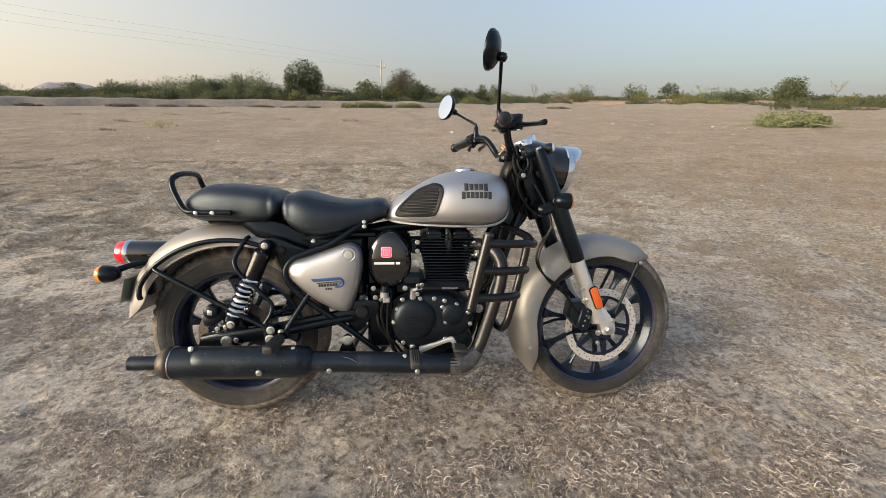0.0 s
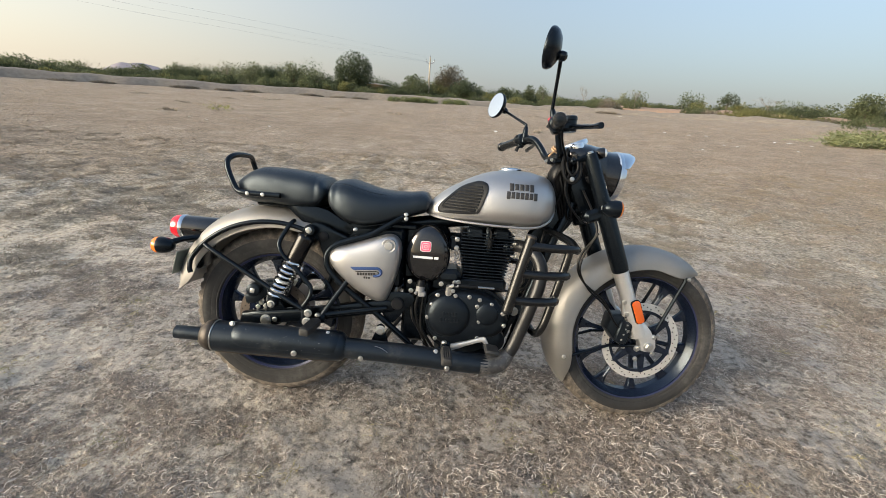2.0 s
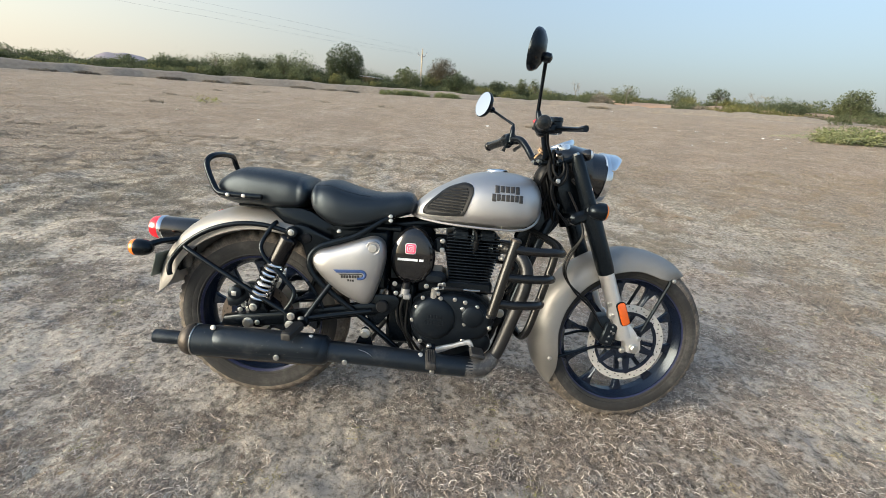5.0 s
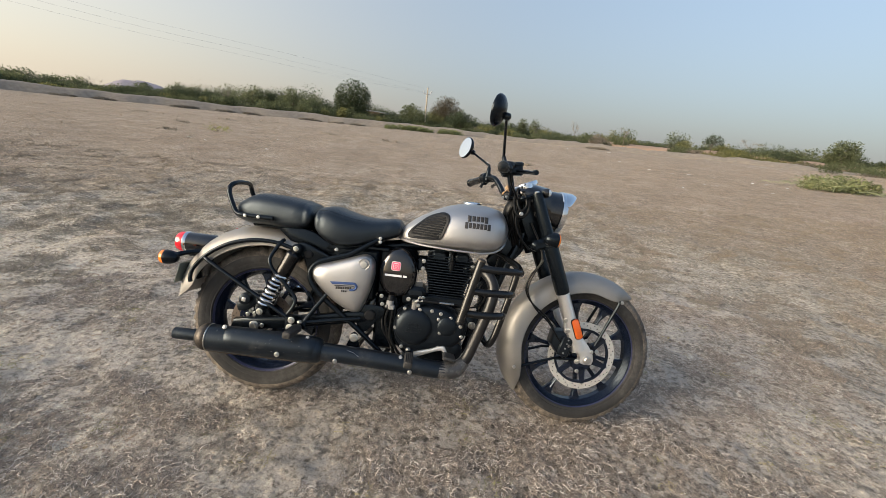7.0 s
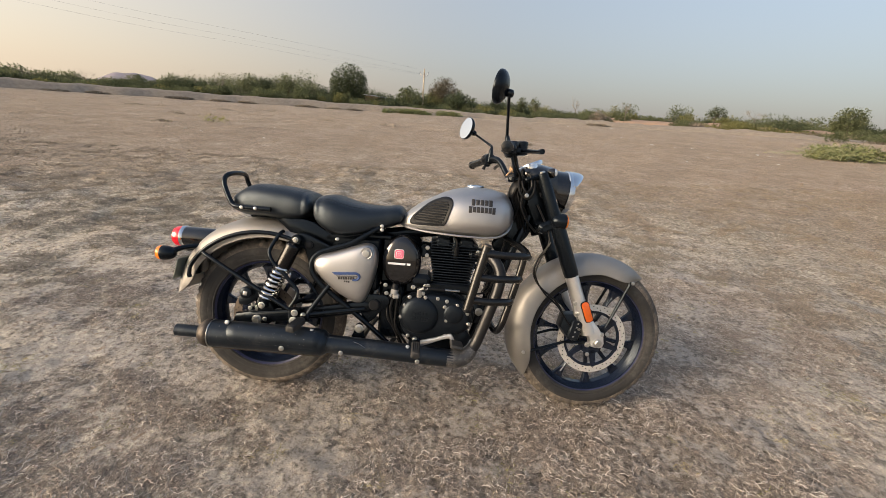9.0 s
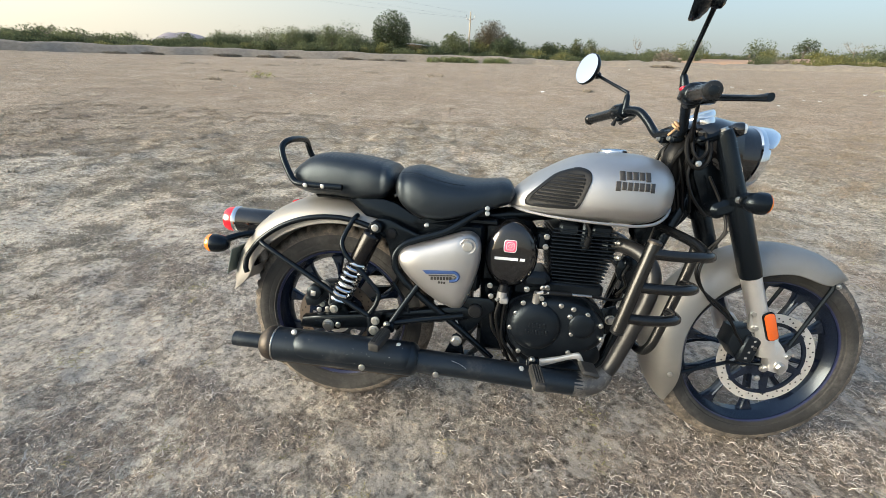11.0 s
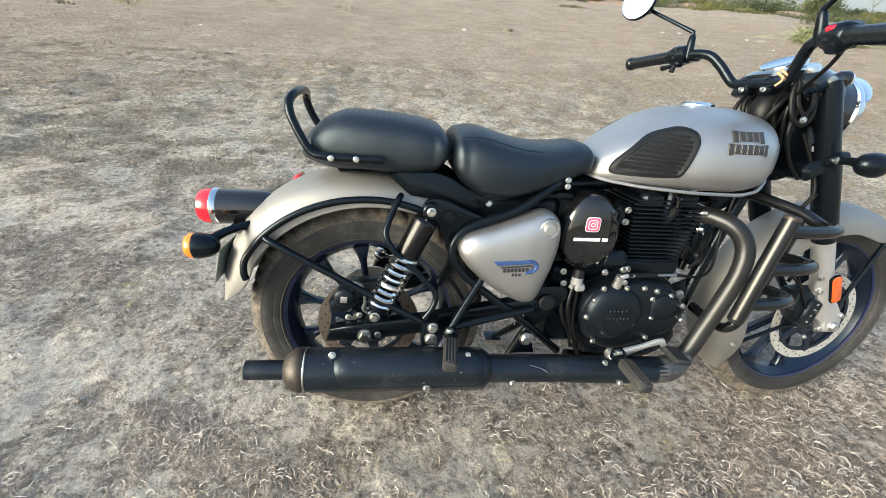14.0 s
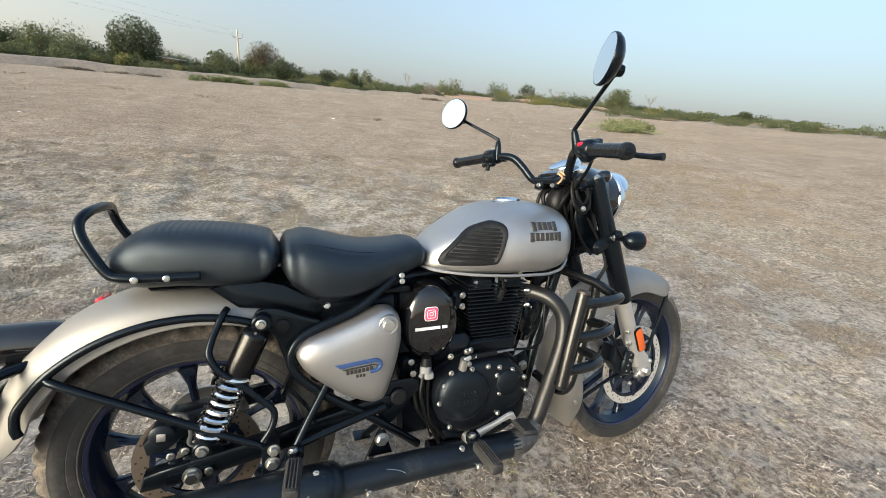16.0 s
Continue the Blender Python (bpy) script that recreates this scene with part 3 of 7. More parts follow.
def blades(name, base, length, width, lift, material, label, rng, curl=0.7, fine=True):
    """Dead grass at the given places: fine blades curl in five steps, coarse ones are single bent slips."""
    n = len(base)
    az = rng.uniform(0, 2 * np.pi, n)
    ln = length * rng.uniform(0.4, 1.5, n)
    up = np.clip(rng.normal(lift[0], lift[1], n), 0.02, 1.4)
    half = width * rng.uniform(0.6, 1.5, n)
    heading = lambda a, u: np.stack([np.cos(a) * np.cos(u), np.sin(a) * np.cos(u), np.sin(u)], 1)  # noqa: E731
    across = lambda a: np.stack([-np.sin(a), np.cos(a), np.zeros(n)], 1)  # noqa: E731
    p = base - np.array([0, 0, 0.002])
    if fine:
        steps = 5
        turn = rng.normal(0, curl, n) / 2.4
        rows = []
        for k in range(steps):
            w = (half * (1 - 0.13 * k))[:, None] * across(az) + np.stack([np.zeros(n), np.zeros(n), half * 0.4], 1)
            rows += [p - w, p + w]
            p = p + heading(az, up) * (ln / steps)[:, None]
            p[:, 2] = np.maximum(p[:, 2], base[:, 2] + 0.0015)
            az = az + turn + rng.normal(0, curl * 0.28, n)
            up = up * rng.uniform(0.35, 1.0, n) - rng.uniform(0, 0.35, n)
        v = np.stack(rows + [p], 1).reshape(-1, 3)
        m = 2 * steps + 1
        k = np.arange(n) * m
        quads = np.concatenate([np.stack([k + 2 * q, k + 2 * q + 1, k + 2 * q + 3, k + 2 * q + 2], 1) for q in range(steps - 1)])
        tris = np.stack([k + m - 3, k + m - 2, k + m - 1], 1)
    else:
        w = half[:, None] * across(az)
        tip = p + heading(az, up) * (ln * 0.45)[:, None] + heading(az + rng.normal(0, curl, n), up * 0.4) * (ln * 0.35)[:, None]
        v = np.stack([p - w, p + w, tip], 1).reshape(-1, 3)
        quads, tris = np.zeros((0, 4), int), np.arange(n * 3).reshape(-1, 3)
    me = bpy.data.meshes.new(name)
    me.from_pydata(v.tolist(), [], quads.tolist() + tris.tolist())
    me.materials.append(material)
    return tagged(new(name, me), label, "dead grass", kind="stuff")


def sow(rng, n, xr, yr, keep, spread=0.0, per=1):
    """Places on the ground, thick where the grass grows, in tufts of per blades."""
    x, y = rng.uniform(*xr, n), rng.uniform(*yr, n)
    c = clumps(x, y)
    ok = rng.uniform(0, 1, n) < np.clip(keep(c), 0, 1)
    x, y = np.repeat(x[ok], per), np.repeat(y[ok], per)
    x, y = x + rng.normal(0, spread, len(x)), y + rng.normal(0, spread, len(y))
    return np.stack([x, y, ground_height(x, y)], 1)


def pebbles(rng, n, xr, yr, size, top, name, material, label):
    """Crumbs of earth, seeds and grit lying about."""
    x, y = rng.uniform(*xr, n), rng.uniform(*yr, n)
    r = np.minimum(size * rng.lognormal(0, 0.5, n), top)
    c = np.stack([x, y, ground_height(x, y) + r * 0.5], 1)
    a = np.arange(6) * math.pi / 3
    ring = lambda k, z: [(k * math.cos(t), k * math.sin(t), z) for t in a]  # noqa: E731
    o = np.array(ring(1.0, -0.2) + ring(0.85, 0.45) + [(0, 0, 0.75)])
    jit = rng.uniform(0.7, 1.3, (n, 13, 1))
    v = (c[:, None, :] + o[None] * r[:, None, None] * jit * rng.uniform(0.75, 1.3, (n, 1, 3))).reshape(-1, 3)
    k = np.arange(n) * 13
    f = []
    for i in range(6):
        j = (i + 1) % 6
        f += np.stack([k + i, k + j, k + 6 + j, k + 6 + i], 1).tolist() + np.stack([k + 6 + i, k + 6 + j, k + 12], 1).tolist()
    me = bpy.data.meshes.new(name)
    me.from_pydata(v.tolist(), [], f)
    me.materials.append(material)
    return tagged(new(name, me), label, name, kind="stuff")


def build_grass():
    rng = np.random.default_rng(5)
    thick = lambda c: (c - 0.30) * 1.5  # noqa: E731
    near = ((-2.4, 2.6), (0.25, 3.0))
    blades("dead_grass", sow(rng, 27000, *near, lambda c: (c - 0.45) * 2.4, 0.014, 7), 0.030, 0.0018, (0.20, 0.22), STRAW_AND_SHADE, "matted dark brown dead grass lying on the earth", rng, 1.3, False)
    blades("dead_grass", sow(rng, 33000, *near, lambda c: (c - 0.36) * 1.6 + 0.14, 0.020, 5), 0.031, 0.0010, (0.46, 0.36), STRAW, "curled brown dead grass on dry earth", rng, 1.25)
    blades("dead_grass", sow(rng, 27000, *near, lambda c: (c - 0.38) * 1.4 + 0.15, 0.022, 3), 0.033, 0.0011, (0.5, 0.36), STRAW_PALE, "bleached curled stems of dead grass", rng, 1.2)
    blades("chaff", sow(rng, 30000, *near, lambda c: (c - 0.2) * 1.2 + 0.1, 0.03, 4), 0.011, 0.0013, (0.5, 0.5), STRAW_PALE, "pale broken straw and chaff on the earth", rng, 0.8, False)
    # dark bits put the small shadows between straws into colour
    blades("chaff", sow(rng, 26000, *near, lambda c: (c - 0.3) * 1.4 + 0.1, 0.02, 4), 0.013, 0.0016, (0.5, 0.5), STRAW_AND_SHADE, "dark broken stalks standing in for shade between the straw", rng, 0.8, False)
    blades("grass_tuft", sow(rng, 1500, *near, lambda c: thick(c) + 0.1, 0.010, 14), 0.028, 0.0008, (0.75, 0.35), STRAW, "small upright tufts of dry straw grass", rng, 1.4)
    blades("grass_tuft", sow(rng, 500, *near, lambda c: thick(c) + 0.1, 0.012, 14), 0.040, 0.0009, (0.55, 0.35), STRAW_PALE, "spreading tufts of bleached grass", rng, 1.4)
    blades("grass_tuft", sow(rng, 150, *near, lambda c: c * 0 + 0.5, 0.02, 18), 0.030, 0.0008, (0.6, 0.35), STRAW_GOLD, "small golden tufts of dry grass", rng, 1.2)
    blades("green_tuft", sow(rng, 110, *near, lambda c: c * 0 + 0.5, 0.040, 40), 0.026, 0.0009, (0.7, 0.3), GREEN_GRASS, "small tufts of dull green grass", rng, 0.9)
    pebbles(rng, 8000, (-2.1, 2.2), (0.3, 2.3), 0.0014, 0.0032, "grit", surface("pale_grit", (0.46, 0.42, 0.38), 0.9, 0, 0.2, 3, second=(0.20, 0.175, 0.155), island=True), "pale grit and seeds strewn on the earth")
    # farther out: dark and grey-olive tufts, fewer pale ones with distance
    mids = (((-6.0, -2.4), (0.3, 4.6), 11000, 3, OLIVE_GRASS), ((2.6, 7.5), (0.3, 4.6), 24000, 3, TAN_GRASS), ((-2.4, 2.6), (3.0, 4.6), 7500, 4, OLIVE_GRASS), ((-9, 10), (4.6, 9), 40000, 12, OLIVE_DARK))
    for (ax, bx), (ay, by), n, part_pale, olive in mids:
        # the brown tufts are partly grass, partly shading of humps put into colour
        blades("dead_grass", sow(rng, n, (ax, bx), (ay, by), lambda c: (c - 0.62) * 3.2, 0.022, 9), 0.042, 0.0030, (0.5, 0.3), STRAW_BROWN, "low tufts of dead grass, dark like shaded humps across the field", rng, 1.0, False)
        blades("dead_grass", sow(rng, n, (ax, bx), (ay, by), lambda c: (c - 0.38) * 1.9, 0.030, 10), 0.050 if ax < 2 else 0.034, 0.0030 if ax < 2 else 0.0018, (0.45, 0.3), olive, "grey-olive tufts of dead grass across the field", rng, 1.0, False)
        blades("grass_tuft", sow(rng, n // (12 if ax > 0 else 4), (ax, bx), (ay, by), lambda c: (c - 0.30) * 1.0, 0.022, 26), 0.044, 0.0030, (0.65, 0.3), STRAW_BROWN, "dense tufts of dead grass darkened as relief shading across the field", rng, 0.9, False)
        blades("dead_grass", sow(rng, n // part_pale, (ax, bx), (ay, by), lambda c: thick(c) + 0.12, 0.05, 8), 0.038, 0.0016, (0.35, 0.25), STRAW_PALE if ax < -2 and by < 5 else TAN_GRASS, "pale dead grass across the field", rng, 1.2, False)
        blades("dead_grass", sow(rng, n // part_pale, (ax, bx), (ay, by), lambda c: thick(c) + 0.06, 0.05, 6), 0.050, 0.0018, (0.35, 0.25), STRAW, "straw coloured dead grass across the field", rng, 1.2, False)
    # tan tufts thickest ahead of the motorcycle; dark low blades imitate the shade below them
    beyond = ((0.7, 7.5), (1.75, 6.0))
    blades("grass_tuft", sow(rng, 9000, *beyond, lambda c: (c - 0.45) * 2.2, 0.016, 16), 0.036, 0.0019, (0.75, 0.32), STRAW, "low tan tufts of dry grass ahead of the motorcycle", rng, 1.0, False)
    blades("dead_grass", sow(rng, 9000, *beyond, lambda c: (c - 0.52) * 2.4, 0.020, 14), 0.034, 0.0030, (0.25, 0.2), STRAW_AND_SHADE, "dark low blades painted as shade at the tufts' feet", rng, 1.0, False)
    blades("grass_tuft", sow(rng, 7000, (-6.0, 0.7), (2.0, 6.0), lambda c: (c - 0.50) * 2.2, 0.016, 14), 0.034, 0.0019, (0.7, 0.32), STRAW, "low straw tufts behind the motorcycle", rng, 1.0, False)
    for (ax, bx), (ay, by), n, k in (((-20, 25), (9, 17), 22000, 1.0), ((-34, 40), (17, 30), 16000, 1.5), ((-45, 55), (30, 47), 6000, 2.0)):
        blades("dead_grass", sow(rng, n // 2, (ax, bx), (ay, by), thick, 0.05 * k, 6), 0.06 * k, 0.0065 * k, (0.45, 0.25), FAR_BROWN, "dark low dead grass far across the field", rng, 0.9, False)
        blades("dead_grass", sow(rng, n, (ax, bx), (ay, by), lambda c: thick(c) + 0.1, 0.08 * k, 5), 0.07 * k, 0.0065 * k, (0.45, 0.25), OLIVE_GRASS if k > 1.8 else TAN_GRASS, "grey-olive tufts far across the field", rng, 0.9, False)


build_grass()


# ---- far edge of the field: earth bank, scrub, trees, pole, hills ----
EYE_Z = 1.15


def out_at(az, dist, up=0.0):
    """A place at a bearing (degrees from +y to +x) and a distance, a height above the ground there."""
    x, y = dist * math.sin(radians(az)), dist * math.cos(radians(az))
    return np.array([x, y, float(ground_height(x, y)) + up])


def height_of(az, dist, elevation):
    """The height above ground of a thing whose top stands at an elevation seen from the field."""
    return EYE_Z + dist * math.tan(radians(elevation)) - out_at(az, dist)[2]


def leaf(name, base, second, through_=0.4):
    """Thin leaves: a dull surface that also lets light through."""
    m = surface(name, base, 0.8, 0, 0.2, 0.4, second=second, island=True, spec=0.1)
    n, l = m.node_tree.nodes, m.node_tree.links
    p, out = n["Principled BSDF"], n["Material Output"]
    t, both = n.new("ShaderNodeBsdfTranslucent"), n.new("ShaderNodeMixShader")
    l.new(p.inputs["Base Color"].links[0].from_socket, t.inputs["Color"])
    both.inputs[0].default_value = through_
    l.new(p.outputs[0], both.inputs[1])
    l.new(t.outputs[0], both.inputs[2])
    l.new(both.outputs[0], out.inputs["Surface"])
    return m


LEAF = leaf("scrub_leaf_green", (0.110, 0.130, 0.064), (0.142, 0.155, 0.084), 0.5)
LEAF_DARK = leaf("dark_leaf_green", (0.060, 0.080, 0.044), (0.088, 0.103, 0.058), 0.45)
LEAF_FRESH = leaf("fresh_low_leaf", (0.165, 0.20, 0.078), (0.20, 0.22, 0.11), 0.5)
LEAF_YELLOW = leaf("yellow_scrub_leaf", (0.20, 0.19, 0.062), (0.175, 0.175, 0.080))
TWIG = surface("dry_twig_brown", (0.175, 0.148, 0.115), 0.85, 0, 0.3, 1, island=True)
BARK = surface("grey_brown_bark", (0.12, 0.09, 0.07), 0.9, 0, 0.3, 4, 0.5, 60)
BANK = surface("pale_bank_earth", (0.235, 0.205, 0.168), 0.95, 0, 0.3, 0.35, 0.8, 6, second=(0.185, 0.152, 0.120))
OCHRE = surface("ochre_bank_earth", (0.36, 0.235, 0.155), 0.95, 0, 0.25, 0.3, 0.6, 6, second=(0.28, 0.20, 0.14))
HAZE_HILL = surface("hazy_far_hill", (0.32, 0.29, 0.31), 1.0, 0, 0.06, 0.01, spec=0.0)
CONCRETE = surface("pole_concrete", (0.42, 0.36, 0.28), 0.85, 0, 0.15, 2, 0.3, 40)
STEEL = surface("grey_steel", (0.45, 0.45, 0.46), 0.5, 0.6)


def leaf_cloud(rng, centre, size, n, leaf):
    """Many small leaf cards in a lumpy crown with an uneven outline and gaps."""
    lumps = rng.normal(0, 1, (12, 3))
    lumps = lumps / np.linalg.norm(lumps, axis=1)[:, None] * rng.uniform(0.2, 0.66, (12, 1))
    lumps[:, 2] = np.abs(lumps[:, 2]) * 0.9 - 0.1
    which = rng.integers(0, 12, n)
    deep = rng.uniform(0, 1, n) ** 0.42
    deep[: n // 3] *= 0.62
    r = deep * rng.uniform(0.32, 0.56, 12)[which]
    d = rng.normal(0, 1, (n, 3))
    d /= np.linalg.norm(d, axis=1)[:, None]
    p = lumps[which] + d * r[:, None]
    lo, hi = np.percentile(p, 3, axis=0), np.percentile(p, 97, axis=0)
    p = (p - lo) / (hi - lo) - 0.5
    inside = (np.abs(p / 0.53) ** 2.3).sum(1) < 1.0
    p, deep = p[inside] * np.asarray(size) * 1.04 + centre, deep[inside]
    n = len(p)
    a, b = rng.normal(0, 1, (n, 3)), rng.normal(0, 1, (n, 3))
    a /= np.linalg.norm(a, axis=1)[:, None]
    b -= a * (a * b).sum(1)[:, None]
    b /= np.linalg.norm(b, axis=1)[:, None]
    s = leaf * (rng.uniform(0.5, 1.3, n) * (1 + 1.5 * np.clip(0.75 - deep, 0, 1)))[:, None]
    v = np.stack([p - a * s, p + b * s * 0.8, p + a * s], 1).reshape(-1, 3)
    k = np.arange(n) * 3
    return v, np.stack([k, k + 1, k + 2], 1).tolist()


def plain_mesh(name, geo, material):
    me = bpy.data.meshes.new(name)
    me.from_pydata(np.asarray(geo[0]).tolist(), [], [tuple(int(i) for i in q) for q in geo[1]])
    me.materials.append(material)
    return me


def limbs(rng, base, top, r, crown, count=7, spread=0.36):
    geos = [tube([base, base * 0.6 + top * 0.4 + rng.normal(0, 0.06, 3), top], [r, r * 0.75, r * 0.45], 8, 4)]
    for _ in range(count):
        s = base + (top - base) * rng.uniform(0.45, 1.0)
        e = np.asarray(crown[0]) + rng.normal(0, 1, 3) * np.asarray(crown[1]) * spread * 0.5
        mid = (s + e) / 2 + rng.normal(0, 0.1, 3) + (0, 0, 0.1)
        geos.append(tube([s, mid, e], [r * 0.45, r * 0.28, r * 0.10], 6, 3))
    return joined(*geos)


def tree(rng, az, dist, top_el, width, leaf_mat, label, n=1500, trunk=0.35, leaf=0.13):
    h = height_of(az, dist, top_el)
    base = out_at(az, dist, -0.1)
    root = new("tree")
    root.location = base
    ch = h * (1 - trunk)
    centre = np.array([0, 0, h * trunk + ch * 0.45])
    size = (width, width * 0.9, ch * 1.15)
    part("trunk", limbs(rng, np.zeros(3), np.array([rng.normal(0, 0.15), 0, h * (trunk + 0.25)]), 0.03 * h, (centre, size), 10), BARK, root)
    o = new("crown", plain_mesh("crown", leaf_cloud(rng, centre, size, n, leaf), leaf_mat))
    o.parent = root
    return tagged(root, label, "tree", "trees behind the field")


def bare_tree(rng, az, dist, top_el, width, label):
    h = height_of(az, dist, top_el)
    base = out_at(az, dist, -0.1)
    root = new("bare_tree")
    root.location = base
    fork = np.array([0.02 * h, 0, h * 0.52])
    geos = [tube([(0, 0, 0), (0.03 * h, 0, h * 0.3), fork], [0.017 * h, 0.013 * h, 0.010 * h], 7, 3)]
    for _ in range(7):
        a = rng.uniform(0, 2 * np.pi)
        e = np.array([math.cos(a) * width * rng.uniform(0.15, 0.42), math.sin(a) * width * 0.35, h * rng.uniform(0.72, 0.92)])
        m = (fork + e) / 2 + np.array([math.cos(a), math.sin(a), -0.3]) * 0.05 * h
        geos.append(tube([fork, m, e], [0.0062 * h, 0.0045 * h, 0.002 * h], 5, 3))
        for _ in range(9):
            s = m + (e - m) * rng.uniform(0.1, 1.0)
            out = rng.normal(0, 1, 3) * (width * 0.10, width * 0.10, 0.07 * h) + (0, 0, 0.04 * h)
            geos.append(tube([s, s + out * 0.6 + rng.normal(0, 0.01 * h, 3), s + out], [0.0026 * h, 0.0018 * h, 0.0009 * h], 3, 1))
    part("trunk", joined(*geos), TWIG, root)
    return tagged(root, label, "tree", "bare trees behind the field")


def build_far():
    rng = np.random.default_rng(11)
    # low ridge of dug earth along the far edge
    az = np.linspace(-75, 78, 307)
    rings = []
    for i, a in enumerate(az):
        b = noise.noise((a * 0.35, 0.3, 0.1)) * 0.25 + noise.noise((a * 1.7, 2.3, 0.1)) * 0.10
        lumpy = 0.16 * noise.noise((a * 5.1, 1.0, 2.0)) if a > 5 else 0.02 * noise.noise((a * 5.1, 1.0, 2.0))
        h = max(0.10, 0.70 - 0.22 * min(1, max(0, (a + 2) / 12)) + b * 0.5 + lumpy - 0.4 * min(1, max(0, (a - 36) / 16)))
        rings.append([out_at(a, 50 + dd + 2 * b, up) for dd, up in ((-1.0, -0.25), (-0.3, 0.1 * h), (0.25, 0.75 * h), (0.8, h), (1.8, 0.95 * h), (3.0, 0.5 * h), (4.0, -0.25))])
    g = loft(rings)
    tagged(new("earth_bank", mesh_of("earth_bank", g, BANK, 180)), "low ridge of pale dug earth along the field's far edge", "earth bank", kind="structure")
    # ochre slope behind it
    rings = [[out_at(a, 62 + dd, up * (1.0 + 0.3 * noise.noise((a * 0.4, 0, 5)))) for dd, up in ((-2, -0.3), (0, 0.40 - 0.3 * min(1, max(0, (a - 40) / 14))), (4, 0.70 - 0.5 * min(1, max(0, (a - 40) / 14))), (9, -0.3))] for a in np.linspace(20, 80, 90)]
    tagged(new("ochre_bank", mesh_of("ochre_bank", loft(rings), OCHRE, 180)), "ochre earth bank behind the scrub", "earth bank", kind="structure")
    # scrub belt
    tops = spline([-80, -50, -46, -43.6, -38, -35, -31, -26, -21, -16, -12, -7.2, -3, 1.3, 3.7, 11.5, 16.2, 22, 28.6, 31.6, 37.5, 42.5, 46, 50.4, 53, 58, 62.8, 69, 82],
                  [1.2, 1.3, 1.6, 1.4, 1.1, 1.45, 1.95, 2.55, 2.75, 2.95, 2.85, 2.05, 2.55, 2.75, 2.65, 2.45, 2.2, 2.25, 2.35, 2.5, 2.4, 2.5, 2.2, 1.9, 1.45, 1.8, 1.6, 1.3, 1.4])
    belts = {"a": ([], LEAF, "dense green scrub bushes along the field's edge"), "b": ([], LEAF_DARK, "dark green thorn scrub behind the bank"),
             "c": ([], LEAF_YELLOW, "yellow-green dry scrub bushes"), "d": ([], TWIG, "leafless brown twiggy scrub")}
    for a in np.arange(-66, 76, 0.55):
        for row, (dist, scale) in enumerate(((57, 0.60), (65, 0.84), (76, 1.0))):
            a2 = a + rng.uniform(-0.5, 0.5)
            d = dist + rng.uniform(-2.5, 2.5)
            swell = 1.0 + 0.38 * noise.noise((a2 * 0.55, row * 7.0, 0.4)) + 0.26 * noise.noise((a2 * 1.5, row * 5.0, 3.4))
            h = height_of(a2, d, float(tops(a2)) * scale * swell * rng.uniform(*((0.5, 1.1), (0.6, 1.15), (0.74, 1.08))[row]))
            if h < 0.5:
                continue
            w = rng.uniform(1.5, 3.0) + (h * 0.5 if row else 0)
            if a > 12:
                k = rng.choice(list("abcd"), p=(0.32, 0.10, 0.34, 0.24) if row == 0 else (0.50, 0.20, 0.18, 0.12))
            else:
                k = rng.choice(list("abcd"), p=((0.5, 0.28, 0.12, 0.10), (0.42, 0.45, 0.06, 0.07), (0.5, 0.45, 0.0, 0.05))[row])
            if a > 12 and row < 2 and rng.uniform() < (0.92 if 22.5 < a < 29.5 or 41.5 < a < 44.8 else 0.74) - 0.12 * row:
                continue
            c = out_at(a2, d, h * 0.42)
            belts[k][0].append(leaf_cloud(rng, c, (w, w, h * 1.3), int(600 + 290 * w) if k != "d" else 420, 0.105 if k != "d" else 0.05))
    for k, (geos, mat_, label) in belts.items():
        tagged(new("scrub", plain_mesh("scrub", joined(*geos), mat_)), label, "scrub", kind="stuff")
    tree(rng, -11.5, 61, 5.3, 4.7, LEAF_DARK, "round-crowned green tree taller than the scrub", 13000, 0.14, 0.10)
    tree(rng, 0.9, 66, 4.85, 4.6, leaf("brown_green_leaf", (0.085, 0.073, 0.046), (0.115, 0.095, 0.062)), "broad brownish thorn tree behind the pole", 6000, 0.34, 0.085)
    tree(rng, -3.4, 60, 3.3, 4.0, LEAF, "spreading green thorn tree beside the pole", 3800, 0.2, 0.12)
    tree(rng, 2.9, 60, 3.1, 4.6, LEAF_DARK, "dark green thorn tree beside the pole", 3600, 0.2, 0.12)
    tree(rng, -23.3, 64, 3.3, 3.2, LEAF, "feathery green scrub tree", 1800, 0.3, 0.098)
    tree(rng, -18.9, 62, 3.55, 3.6, LEAF, "bushy green scrub tree", 2700, 0.25, 0.098)
    tree(rng, -21.5, 66, 3.0, 2.0, LEAF_DARK, "small dark green tree", 2200, 0.25, 0.11)
    tree(rng, -16.2, 66, 3.1, 2.6, LEAF, "thin green tree above the scrub", 1080, 0.4, 0.09)
    tree(rng, 8.0, 64, 2.8, 1.9, LEAF_DARK, "small green tree above the scrub", 1260, 0.4, 0.09)
    tree(rng, 11.3, 64, 3.2, 1.7, LEAF, "small rounded green tree above the scrub", 1260, 0.4, 0.09)
    tree(rng, 12.9, 63, 3.3, 1.8, LEAF, "small feathery green tree above the scrub", 1000, 0.4, 0.08)
